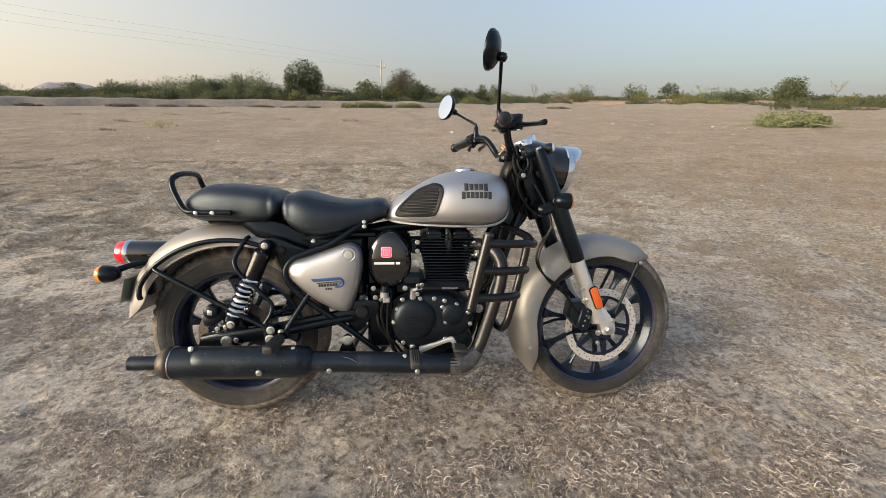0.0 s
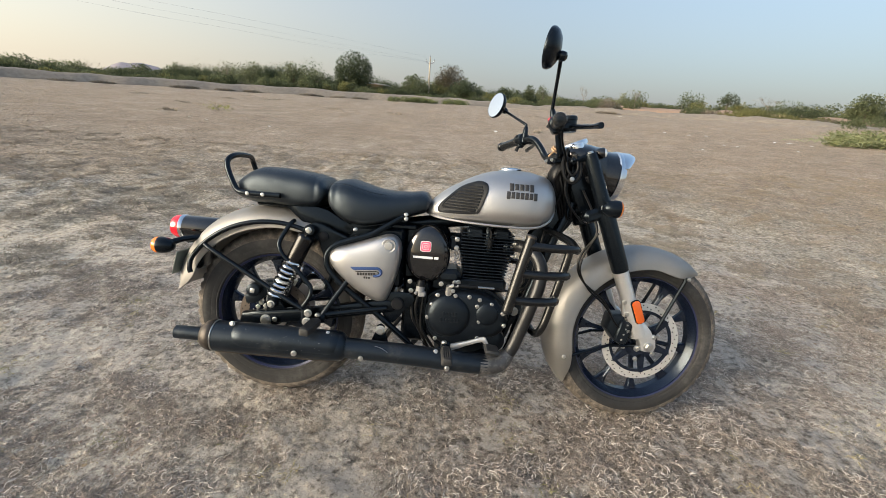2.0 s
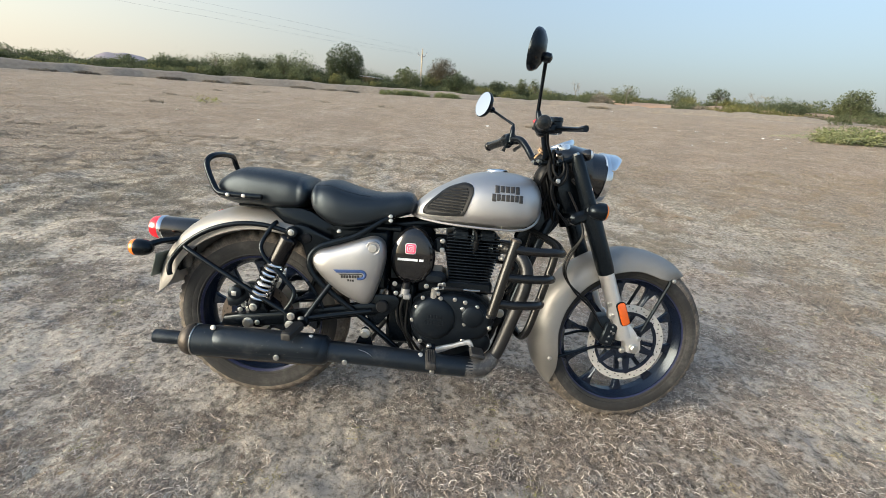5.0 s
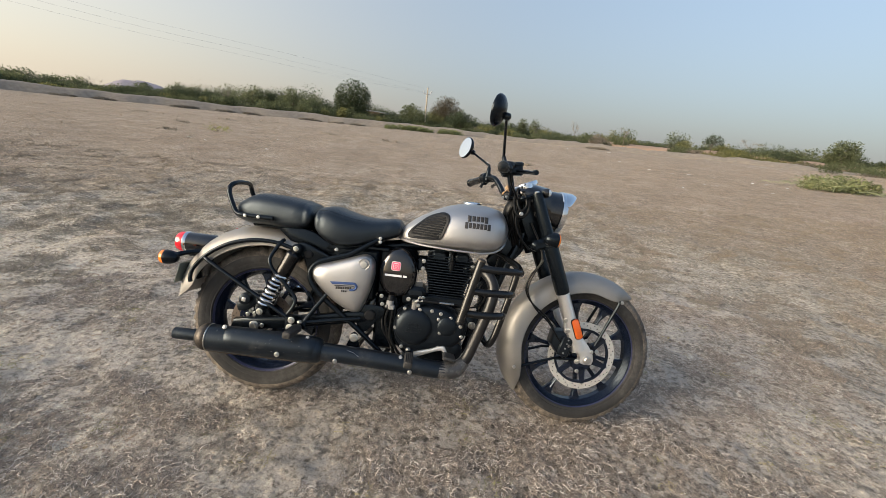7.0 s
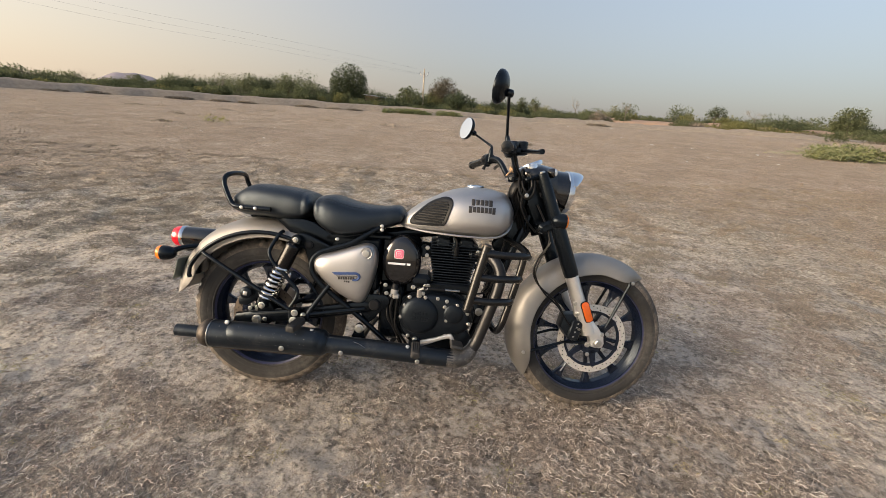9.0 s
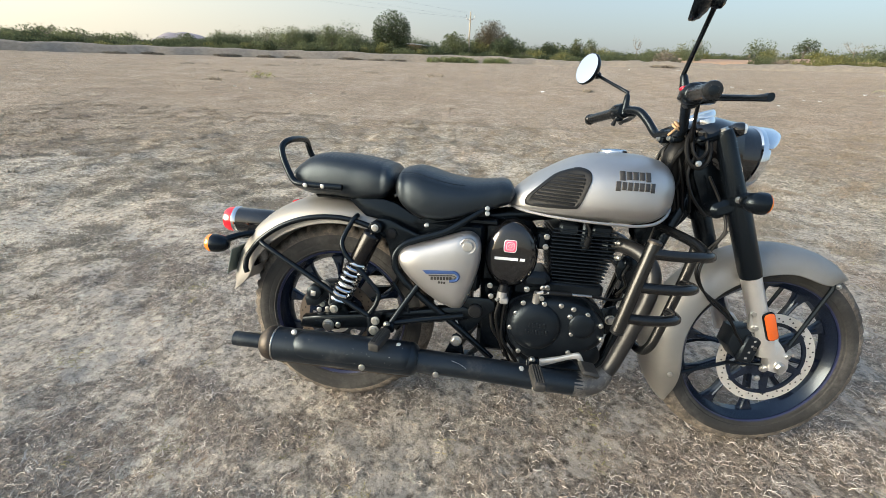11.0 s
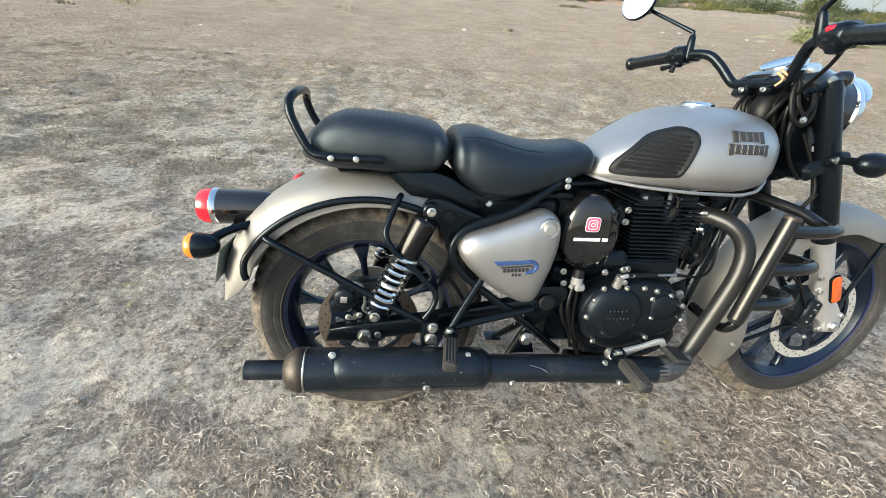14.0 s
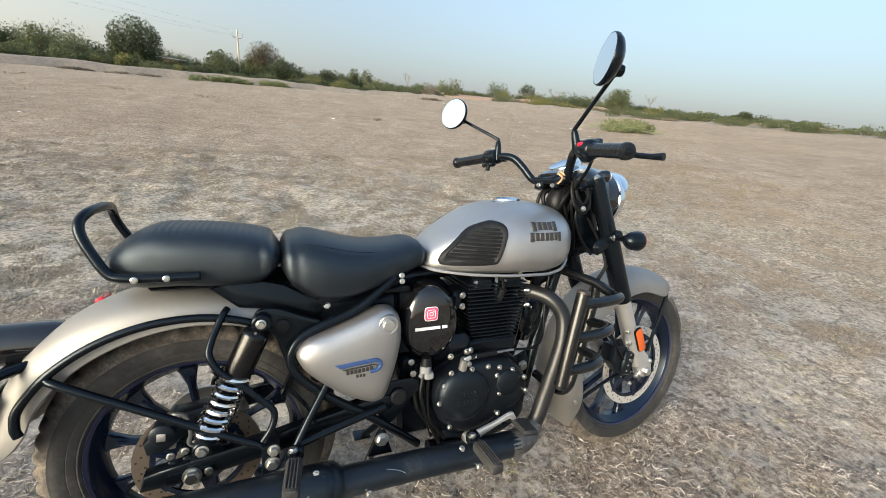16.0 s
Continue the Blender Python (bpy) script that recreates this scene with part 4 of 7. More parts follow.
    # low growth at the foot of the bank and yellow bushes before the ochre earth
    for k, mat_, spots, label in (("dry", TWIG, [(a + rng.uniform(-0.6, 0.6), 48.3, 0.17, 1.7) for a in (-41, -38, -31.5, -30.5, -29.7, -27, -24, -17.5, -16.8, -13, -11, 21, 22, 47, 51)], "low dry brown weeds at the foot of the bank"),
                                  ("green", LEAF_FRESH, [(a + rng.uniform(-0.4, 0.4), 48.6, 0.5, 1.5) for a in (-6.2, -5.2, -4.2, -3.3, -2.4, -1.2, 0.6, 1.8, 3.0)], "fresh green low bushes at the foot of the bank"),
                                  ("yellow", LEAF_YELLOW, [(a, 54 + rng.uniform(-1, 1), height_of(a, 54, e), 2.6) for a, e in ((33.9, 1.45), (34.8, 1.7), (35.6, 1.85), (36.4, 1.9), (37.2, 1.8), (38.1, 1.6), (39.0, 1.4), (40.3, 1.3), (49, 1.3), (53, 1.2), (57, 1.2), (62, 1.1), (66, 1.1))], "yellow-green bushes behind the bank"),
                                  ("dead", TWIG, [(a, 53 + rng.uniform(-0.5, 0.5), height_of(a, 53, e), 1.5) for a, e in ((20.4, 1.9), (21.2, 2.1), (22.0, 1.8), (41.7, 1.2), (42.6, 1.25), (43.6, 1.1), (31.8, 1.5), (32.5, 1.4))], "dark dead thorn bushes behind the bank"),
                                  ("fresh", LEAF, [(a, 53 + rng.uniform(-0.5, 0.5), height_of(a, 53, e), w) for a, e, w in ((30.3, 1.85, 1.8), (29.7, 1.5, 1.4), (46.4, 1.65, 1.7), (47.1, 1.4, 1.4), (50.6, 1.75, 2.2), (51.6, 1.7, 2.2), (14.0, 1.9, 2.2), (15.6, 1.8, 2.0), (17.2, 2.0, 2.4), (18.9, 1.9, 2.0))], "green bushes standing just behind the bank"),
                                  ("olive", LEAF, [(a + rng.uniform(-0.8, 0.8), rng.uniform(46, 56), rng.uniform(0.5, 1.0), rng.uniform(1.6, 3.0)) for a in np.arange(43, 72, 1.3)], "olive bushes scattered before the far scrub")):
        geos = [leaf_cloud(rng, out_at(a, d, h * 0.45), (w, w, h * 1.3), 700, 0.075) for a, d, h, w in spots]
        tagged(new("low_bush", plain_mesh("low_bush", joined(*geos), mat_)), label, "bush", kind="stuff")
    tree(rng, 44.9, 58, 3.85, 2.9, LEAF, "dry olive-green tree standing over the scrub", 3600, 0.2, 0.10)
    tree(rng, -51.3, 49, 4.5, 3.4, LEAF_YELLOW, "lone pale yellow-green tree at the bank", 2600, 0.42, 0.075)
    tree(rng, 33.6, 62, 3.5, 2.2, LEAF_DARK, "small dark tree above the scrub", 900, 0.5, 0.09)
    tree(rng, 58.1, 62, 2.35, 1.8, LEAF_DARK, "small round dark green tree", 1620, 0.3, 0.09)
    for a, e, w in ((18.0, 3.65, 1.6), (24.0, 3.65, 1.9), (37.2, 3.5, 3.2), (48.4, 3.6, 2.0), (-26.5, 2.85, 2.6), (-38.4, 2.0, 3.0), (-45.8, 2.3, 2.2)):
        bare_tree(rng, a, 60, e, w, "bare grey branching tree behind the bank")
    # power pole with its crossarm
    pole = new("power_pole")
    base = out_at(-1.9, 60, 0)
    pole.location = base
    h = height_of(-1.9, 60, 5.65)
    part("post", tube([(0, 0, -0.2), (0, 0, h)], [0.13, 0.085], 8, 1), CONCRETE, pole)
    arm_z = h - 0.75
    part("crossarm", joined(tube([(-0.55, 0, arm_z + 0.3), (-0.42, 0, arm_z), (0, 0, arm_z - 0.12), (0.42, 0, arm_z), (0.55, 0, arm_z + 0.3)], 0.05, 6, 1)), STEEL, pole)
    ins = part("insulator", lathe([(0.03, 0), (0.06, 0.04), (0.03, 0.08), (0.055, 0.12), (0.02, 0.17)], 8, (0, 0, h), (0, 0, 1)), STEEL, pole)
    for dx in (-0.55, 0.55):
        again(ins, pole, pose(dx, 0, arm_z + 0.3 - h))
    tagged(pole, "tall pale power pole with a forked crossarm", "utility pole")
    # wires running off to the side
    for k, (e0, e1, e2) in enumerate(((5.6, 6.8, 8.2), (5.05, 6.1, 7.5), (5.0, 5.6, 6.85))):
        pts = []
        for a, e, d in ((-1.9 + (-0.5, 0, 0.5)[k], e0, 60), (-13.2, e1, 53), (-24.9, e1 + 0.62 * (e2 - e1), 50), (-37, e2, 50), (-60, e2 + 0.9, 55), (-85, e2, 70)):
            x, y = d * math.sin(radians(a)), d * math.cos(radians(a))
            pts.append((x, y, EYE_Z + d * math.tan(radians(e))))
        tagged(new("power_wire", mesh_of("power_wire", tube(pts, 0.0055, 5, 8), STEEL, 60)), "thin sagging power line wire in the sky", "wire", "power lines")
    # low building roof among the trees
    hut = new("shed")
    hut.location = out_at(-9.0, 68, 0)
    hb = height_of(-9.0, 68, 2.0)
    part("wall", block((0, 0, hb * 0.45), (4.2, 3, hb * 0.9), 0.02), OCHRE, hut)
    part("roof", block((0, 0, hb * 0.95), (5.0, 3.6, 0.14), 0.03, (0, 3, 0)), STEEL, hut, "pale sheet metal roof")
    tagged(hut, "low shed with a pale sheet roof among the trees", "shed")
    # far hills in the haze
    for az0, az1, el, seed in ((-38.4, -30.6, 2.15, 1.0), (-21.3, -19.0, 3.05, 4.0)):
        d = 1600
        rings = []
        for a in np.linspace(az0, az1, 40):
            s = math.sin(math.pi * (a - az0) / (az1 - az0)) ** 0.6
            e = el * s * (0.9 + 0.12 * noise.noise((a * 0.9, seed, 0)))
            x, y = d * math.sin(radians(a)), d * math.cos(radians(a))
            top = EYE_Z + d * math.tan(radians(e))
            rings.append([(x * 0.96, y * 0.96, -5), (x, y, top), (x * 1.08, y * 1.08, -5)])
        tagged(new("hill", mesh_of("hill", loft(rings), HAZE_HILL, 180)), "low far hill grey in the haze", "hill", kind="structure")
    # cut branches lying in the field
    heap = new("brush_heap")
    hx, hy = 17.0, 16.9
    heap.location = (hx, hy, float(ground_height(hx, hy)))
    geos = []
    for _ in range(170):
        a = rng.uniform(0, 2 * np.pi)
        s = np.array([rng.normal(0, 0.85), rng.normal(0, 0.75), 0.0])
        s[2] = rng.uniform(0.0, 0.42) * max(0.15, 1 - (s[0] / 1.9) ** 2 - (s[1] / 1.9) ** 2)
        e = s + np.array([math.cos(a) * 0.6, math.sin(a) * 0.5, rng.uniform(-0.12, 0.26)])
        e[2] = max(e[2], 0.03)
        geos.append(tube([s, (s + e) / 2 + (0, 0, 0.08), e], [0.012, 0.009, 0.004], 4, 2))
    part("branch_tangle", joined(*geos), surface("cut_pale_branch", (0.30, 0.32, 0.17), 0.8, 0, 0.3, 2, island=True), heap)["kind"] = "stuff"
    o = new("leaves", plain_mesh("leaves", leaf_cloud(rng, np.array([0, 0, 0.24]), (2.8, 2.4, 0.80), 4400, 0.05), surface("fresh_cut_leaf", (0.066, 0.090, 0.040), 0.8, 0, 0.2, 2, second=(0.165, 0.175, 0.082), island=True, spec=0.1)))
    o.parent = heap
    tagged(heap, "heap of cut thorny branches with pale green leaves", "brush heap")
    weed = new("weed")
    wx, wy = -8.87, 16.92
    weed.location = (wx, wy, float(ground_height(wx, wy)))
    o = new("leaves", plain_mesh("leaves", leaf_cloud(rng, np.array([0, 0, 0.13]), (1.0, 0.8, 0.42), 150, 0.035), surface("pale_weed_leaf", (0.36, 0.35, 0.12), 0.8, 0, 0.25, 2, island=True)))
    o.parent = weed
    part("stem", joined(*[tube([(0, 0, -0.02), (0.1 * math.cos(k), 0.1 * math.sin(k), 0.12), (0.22 * math.cos(k), 0.2 * math.sin(k), 0.22)], [0.008, 0.006, 0.003], 4, 2) for k in range(6)]), TWIG, weed)
    tagged(weed, "small yellow-green weed in the open field", "weed")
    # low dark clods and withered clumps in the open field
    geos = []
    for lx, ly, k in ((-12.67, 21.05, 0.30), (-9.91, 15.31, 0.34), (-12.3, 30.8, 0.9), (-15.2, 33.2, 0.8), (-13.6, 27.5, 0.5), (-6.2, 24.0, 0.45), (-2.5, 22.5, 0.4), (-17.5, 25.0, 0.45), (3.9, 17.0, 0.2), (6.6, 30.5, 0.5)):
        geos.append(leaf_cloud(rng, np.array([lx, ly, float(ground_height(lx, ly)) + 0.03]), (k * 2.4, k * 1.5, 0.10 + 0.14 * k), 110, 0.04))
    tagged(new("withered_weeds", plain_mesh("withered_weeds", joined(*geos), STRAW_BROWN)), "low dark clumps of withered weeds and clods on the field", "weeds", kind="stuff")
    # scraps of litter far out
    scrap = surface("white_scrap", (0.72, 0.71, 0.68), 0.6)
    for lx, ly, s in ((-7.98, 13.41, 0.15), (-7.27, 13.04, 0.09), (-6.45, 16.85, 0.06), (10.32, 19.51, 0.13), (11.17, 19.01, 0.14), (12.08, 19.14, 0.18), (12.92, 18.55, 0.12), (10.35, 15.22, 0.13), (10.71, 15.07, 0.10), (13.36, 16.74, 0.16),
                      (13.81, 16.52, 0.18), (11.52, 13.37, 0.10), (14.43, 16.2, 0.11), (2.04, 16.12, 0.18), (12.16, 38.6, 0.2), (16.3, 39.0, 0.25), (11.6, 25.8, 0.16), (8.3, 13.2, 0.09), (-5.2, 12.6, 0.08)):
        c = np.array([lx, ly, float(ground_height(lx, ly)) + 0.01])
        q = rng.uniform(0.6, 1.4, 5)
        v = [(math.cos(k * 1.257) * s * q[k] * 0.5, math.sin(k * 1.257) * s * q[k] * 0.35, rng.uniform(0.0, 0.35) * s) for k in range(5)]
        lo = [(x, y, z - 0.006) for x, y, z in v]
        o = new("litter", mesh_of("litter", loft([lo, v]), scrap, 0))
        o.location = c
        tagged(o, "crumpled pale scrap of litter on the ground", "litter", "scraps in the field")


build_far()


# ---- motorcycle: x forward from the rear axle, y to its left, z up; it leans on its side stand ----
bike = new("motorcycle")
bike.matrix_world = pose(-0.6942, 1.3485, 0.0175, -9.5, 0.5, -1.5)
tagged(bike, "silver and black retro motorcycle parked on its side stand", "motorcycle")

AXLE_R, AXLE_F = np.array([0, 0, 0.325]), np.array([1.386, 0, 0.329])
STEER = Matrix.Translation((1.066, 0, 0.9)) @ Matrix.Rotation(radians(4.0), 4, Vector((-0.39, 0, 0.92)).normalized()) @ Matrix.Translation((-1.066, 0, -0.9))


def steered(geo):
    return moved(geo, STEER)


def tyre_geo(c, R, w, deep, n=264):
    """A round-shouldered tyre with cut tread blocks; returns its sidewalls and its tread."""
    half = [(R - deep, 0.38 * w), (R - deep + 0.002, 0.42 * w), (R - deep + 0.008, 0.450 * w), (R - deep + 0.011, 0.443 * w), (R - deep + 0.014, 0.456 * w), (R - 0.070, 0.474 * w), (R - 0.069, 0.468 * w), (R - 0.066, 0.478 * w), (R - 0.056, 0.492 * w), (R - 0.046, 0.50 * w), (R - 0.0445, 0.494 * w), (R - 0.038, 0.49 * w)]
    tread = [(R - 0.039, 0.49 * w), (R - 0.030, 0.478 * w), (R - 0.020, 0.435 * w), (R - 0.012, 0.36 * w), (R - 0.005, 0.24 * w), (R - 0.001, 0.12 * w), (R, 0.04 * w)]
    side = []
    for s in (-1, 1):
        side.append(lathe([(r, s * y) for r, y in half], 72, c, (0, 1, 0), False))
    prof = [(r, -y) for r, y in tread] + [(r, y) for r, y in reversed(tread)]
    m = len(prof)
    rings = []
    for i in range(n):
        a = 2 * math.pi * i / n
        row = []
        for j, (r, y) in enumerate(prof):
            phase = (i + (2 if y > 0 else 0) + int(abs(y) / w * 9)) % 5
            cut = (0.0042 if abs(y) > 0.42 * w else 0.0065) if phase < 2 and 0 < j < m - 1 and abs(y) > 0.10 * w else 0.0
            if abs(y) < 0.1 * w and i % 12 == 0:
                cut = 0.003
            row.append(c + np.array([(r - cut) * math.cos(a), y, (r - cut) * math.sin(a)]))
        rings.append(row)
    v = np.array(rings).reshape(-1, 3)
    f = [(i * m + j, i * m + j + 1, ((i + 1) % n) * m + j + 1, ((i + 1) % n) * m + j) for i in range(n) for j in range(m - 1)]
    return joined(*side), (v, f)


def spoke_geo(c, r0, r1, w):
    """One cast spoke: slim, with a forked foot that spreads into the rim."""
    o = [(r0, -0.012), (r0 + 0.05, -0.0075), (r1 - 0.055, -0.0085), (r1 - 0.02, -0.018), (r1, -0.027), (r1, 0.027), (r1 - 0.02, 0.018), (r1 - 0.055, 0.0085), (r0 + 0.05, 0.0075), (r0, 0.012)]
    ridge = [(r0, -0.004), (r1 - 0.03, -0.005), (r1 - 0.03, 0.005), (r0, 0.004)]
    return moved(joined(slab(o, -w, w, 0.004), slab(ridge, -w - 0.006, w + 0.006, 0.003)), Matrix.Translation(c))


def wheel(name, c, R, w, rim_r, deep, label, fn):
    holder = new(name)
    holder.parent = bike
    side, tread = tyre_geo(c, R, w, deep)
    part("tyre", fn(side), TYRE, holder, "black tyre wall grey-brown with dust")
    part("tread", fn(tread), TREAD, holder, "tyre tread caked with pale dust")
    rim_prof = [(rim_r, -0.40 * w), (rim_r + 0.004, -0.36 * w), (rim_r - 0.009, -0.34 * w), (rim_r - 0.016, -0.24 * w), (rim_r - 0.028, -0.12 * w), (rim_r - 0.030, 0.12 * w), (rim_r - 0.016, 0.24 * w), (rim_r - 0.009, 0.34 * w), (rim_r + 0.004, 0.36 * w), (rim_r, 0.40 * w)]
    part("rim", fn(lathe(rim_prof, 80, c, (0, 1, 0), False)), RIM_BLACK, holder, "glossy black cast rim")
    for s in (-1, 1):
        part("rim_stripe", fn(lathe([(rim_r - 0.0075, s * 0.352 * w), (rim_r - 0.0070, s * 0.385 * w), (rim_r - 0.0010, s * 0.425 * w), (rim_r + 0.0012, s * 0.400 * w)], 80, c, (0, 1, 0), False)), RIM_STRIPE, holder, "thin blue stripe round the rim")
    part("hub", fn(lathe([(0.02, -0.075), (0.034, -0.07), (0.045, -0.045), (0.042, 0.0), (0.045, 0.045), (0.034, 0.07), (0.02, 0.075)], 28, c)), RIM_BLACK, holder)
    for k in range(10):
        a = 36 * k + 11
        g = spoke_geo((0, 0, 0), 0.036, rim_r - 0.022, 0.010)
        g = moved(g, Matrix.Translation(c) @ Matrix.Rotation(radians(a), 4, "Y"))
        part("spoke", fn(g), RIM_BLACK, holder)
    return tagged(holder, label)


same_place = lambda g: g  # noqa: E731
rear_wheel = wheel("rear_wheel", AXLE_R, 0.3245, 0.120, 0.229, 0.097, "black alloy rear wheel with ten spokes", same_place)
front_wheel = wheel("front_wheel", AXLE_F, 0.3315, 0.100, 0.251, 0.0855, "black alloy front wheel with ten spokes", steered)


def brake_disc(c, y, r_out, r_in, steel, parent, fn, carrier=True):
    c = np.array(c) + (0, y, 0)
    part("brake_disc", fn(lathe([(r_in, -0.002), (r_out, -0.002), (r_out, 0.002), (r_in, 0.002)], 64, c, (0, 1, 0), False, True)), steel, parent, "drilled steel brake disc")
    holes = []
    for k in range(54):
        a = 2 * math.pi * k / 54
        rr = r_in + (r_out - r_in) * (0.25, 0.5, 0.75)[k % 3]
        holes.append(lathe([(0.0028, -0.0026), (0.0028, 0.0026)], 8, c + (rr * math.cos(a), 0, rr * math.sin(a))))
    part("disc_holes", fn(joined(*holes)), HOLE, parent)
    if carrier:
        arms = [lathe([(0.035, -0.004), (0.066, -0.004), (0.066, 0.004), (0.035, 0.004)], 40, c, (0, 1, 0), False, True)]
        for k in range(6):
            part("carrier_arm", fn(moved(slab([(0.05, -0.016), (r_in + 0.004, -0.009), (r_in + 0.004, 0.009), (0.05, 0.016)], -0.004, 0.004, 0.002), Matrix.Translation(c) @ Matrix.Rotation(radians(60 * k + 20), 4, "Y"))), RIM_BLACK, parent)
        part("carrier_ring", fn(lathe([(r_in - 0.010, -0.003), (r_in + 0.001, -0.003), (r_in + 0.001, 0.003), (r_in - 0.010, 0.003)], 56, c, (0, 1, 0), False, True)), RIM_BLACK, parent)
        part("disc_carrier", fn(joined(*arms)), RIM_BLACK, parent)
        for k in range(6):
            a = radians(60 * k + 20)
            part("disc_bolt", fn(bolt(c + (0.070 * math.cos(a), -0.005, 0.070 * math.sin(a)), r=0.0068)), ZINC, parent)


brake_disc(AXLE_F, -0.062, 0.150, 0.122, DISC_STEEL, front_wheel, steered)
brake_disc(AXLE_R, -0.072, 0.135, 0.100, DISC_RUST, rear_wheel, same_place)
part("tone_ring", lathe([(0.036, -0.084), (0.050, -0.084), (0.050, -0.080), (0.036, -0.080)], 40, AXLE_R, (0, 1, 0), False, True), ALLOY, rear_wheel)
# chain sprocket and chain run on the far side
part("sprocket", lathe([(0.05, 0.074), (0.10, 0.074), (0.10, 0.081), (0.05, 0.081)], 42, AXLE_R, (0, 1, 0), False, True), ALLOY, rear_wheel)


# ---- fenders ----
def fender_geo(c, a0, a1, crown, edge, half, n=64, m=17, thick=0.0025, power=2.4):
    """A valanced fender: crown and edge radii and half width as curves over the angle (degrees, from forward, upwards)."""
    rings = []
    for a in np.linspace(a0, a1, n):
        rc, re, w = float(crown(a)), float(edge(a)), float(half(a))
        outer, inner = [], []
        for u in np.linspace(-1, 1, m):
            t = u * math.pi / 2
            y = w * np.sign(math.sin(t)) * abs(math.sin(t)) ** (2 / power)
            r = re + (rc - re) * abs(math.cos(t)) ** (2 / power)
            d = np.array([math.cos(radians(a)), 0, math.sin(radians(a))])
            outer.append(c + d * r + (0, y, 0))
            inner.append(c + d * (r - thick) + (0, y * (1 - thick / max(w, 0.01)), 0))
        rings.append(outer + inner[::-1])
    return loft(rings)


rear_crown = spline([68, 90, 110, 130, 145, 158, 168], [0.408, 0.410, 0.415, 0.413, 0.405, 0.395, 0.375])
rear_edge = spline([68, 90, 110, 130, 145, 155, 162, 168], [0.345, 0.338, 0.333, 0.331, 0.328, 0.322, 0.335, 0.362])
rear_half = spline([68, 110, 150, 160, 168], [0.110, 0.110, 0.108, 0.104, 0.088])
rear_fender = part("rear_fender", fender_geo(AXLE_R, 66, 168, rear_crown, rear_edge, rear_half), SILVER_DUSTY, bike, "valanced silver rear fender, lightly dusty")
for s in (-1, 1):
    pts = [AXLE_R + np.array([math.cos(radians(a)) * (float(rear_edge(a)) + k), s * (0.122 if a < 145 else 0.126), math.sin(radians(a)) * (float(rear_edge(a)) + k)]) for a, k in ((62, 0.012), (72, 0.016), (85, 0.020), (100, 0.023), (115, 0.025), (130, 0.025), (143, 0.022), (149, 0.012), (151.5, 0.002))]
    part("fender_rail", tube(pts, 0.0085, 10, 5), SATIN_BLACK, rear_fender, "black tube along the fender's side")
front_crown = spline([53, 62, 90, 130, 170, 195, 214], [0.346, 0.352, 0.362, 0.366, 0.365, 0.358, 0.341])
front_edge = spline([53, 59, 66, 90, 130, 170, 196, 206, 214], [0.333, 0.30, 0.283, 0.284, 0.288, 0.284, 0.280, 0.295, 0.33])
front_half = spline([53, 61, 90, 150, 200, 214], [0.038, 0.072, 0.083, 0.085, 0.080, 0.046])
front_fender = part("front_fender", steered(fender_geo(AXLE_F, 53, 214, front_crown, front_edge, front_half)), SILVER_DUSTY, bike, "valanced silver front fender")
for s in (-1, 1):
    e1 = AXLE_F + np.array([0.275 * math.cos(radians(62)), s * 0.074, 0.275 * math.sin(radians(62))])
    part("fender_stay", steered(tube([e1 + (0, 0, 0.018), e1, AXLE_F + (0.045, s * 0.082, 0.055)], [0.007, 0.007, 0.006], 8, 1)), SATIN_BLACK, front_fender)
    e2 = AXLE_F + np.array([0.285 * math.cos(radians(193)), s * 0.084, 0.285 * math.sin(radians(193))])
    part("fender_stay", steered(tube([e2, AXLE_F + (-0.13, s * 0.080, -0.016), AXLE_F + (-0.02, s * 0.084, -0.012)], 0.006, 8, 1)), SATIN_BLACK, front_fender)
    part("stay_bolt", steered(bolt(e1 + (0.012, s * 0.005, 0.012), (0, s, 0), 0.006)), ZINC, front_fender)
    part("stay_bolt", steered(bolt(e2 + (-0.022, s * 0.004, -0.004), (0, s, 0), 0.006)), ZINC, front_fender)

# ---- fork, nacelle, headlamp ----
FORK_X = lambda z: 1.178 - 0.42 * (z - 0.771)  # noqa: E731
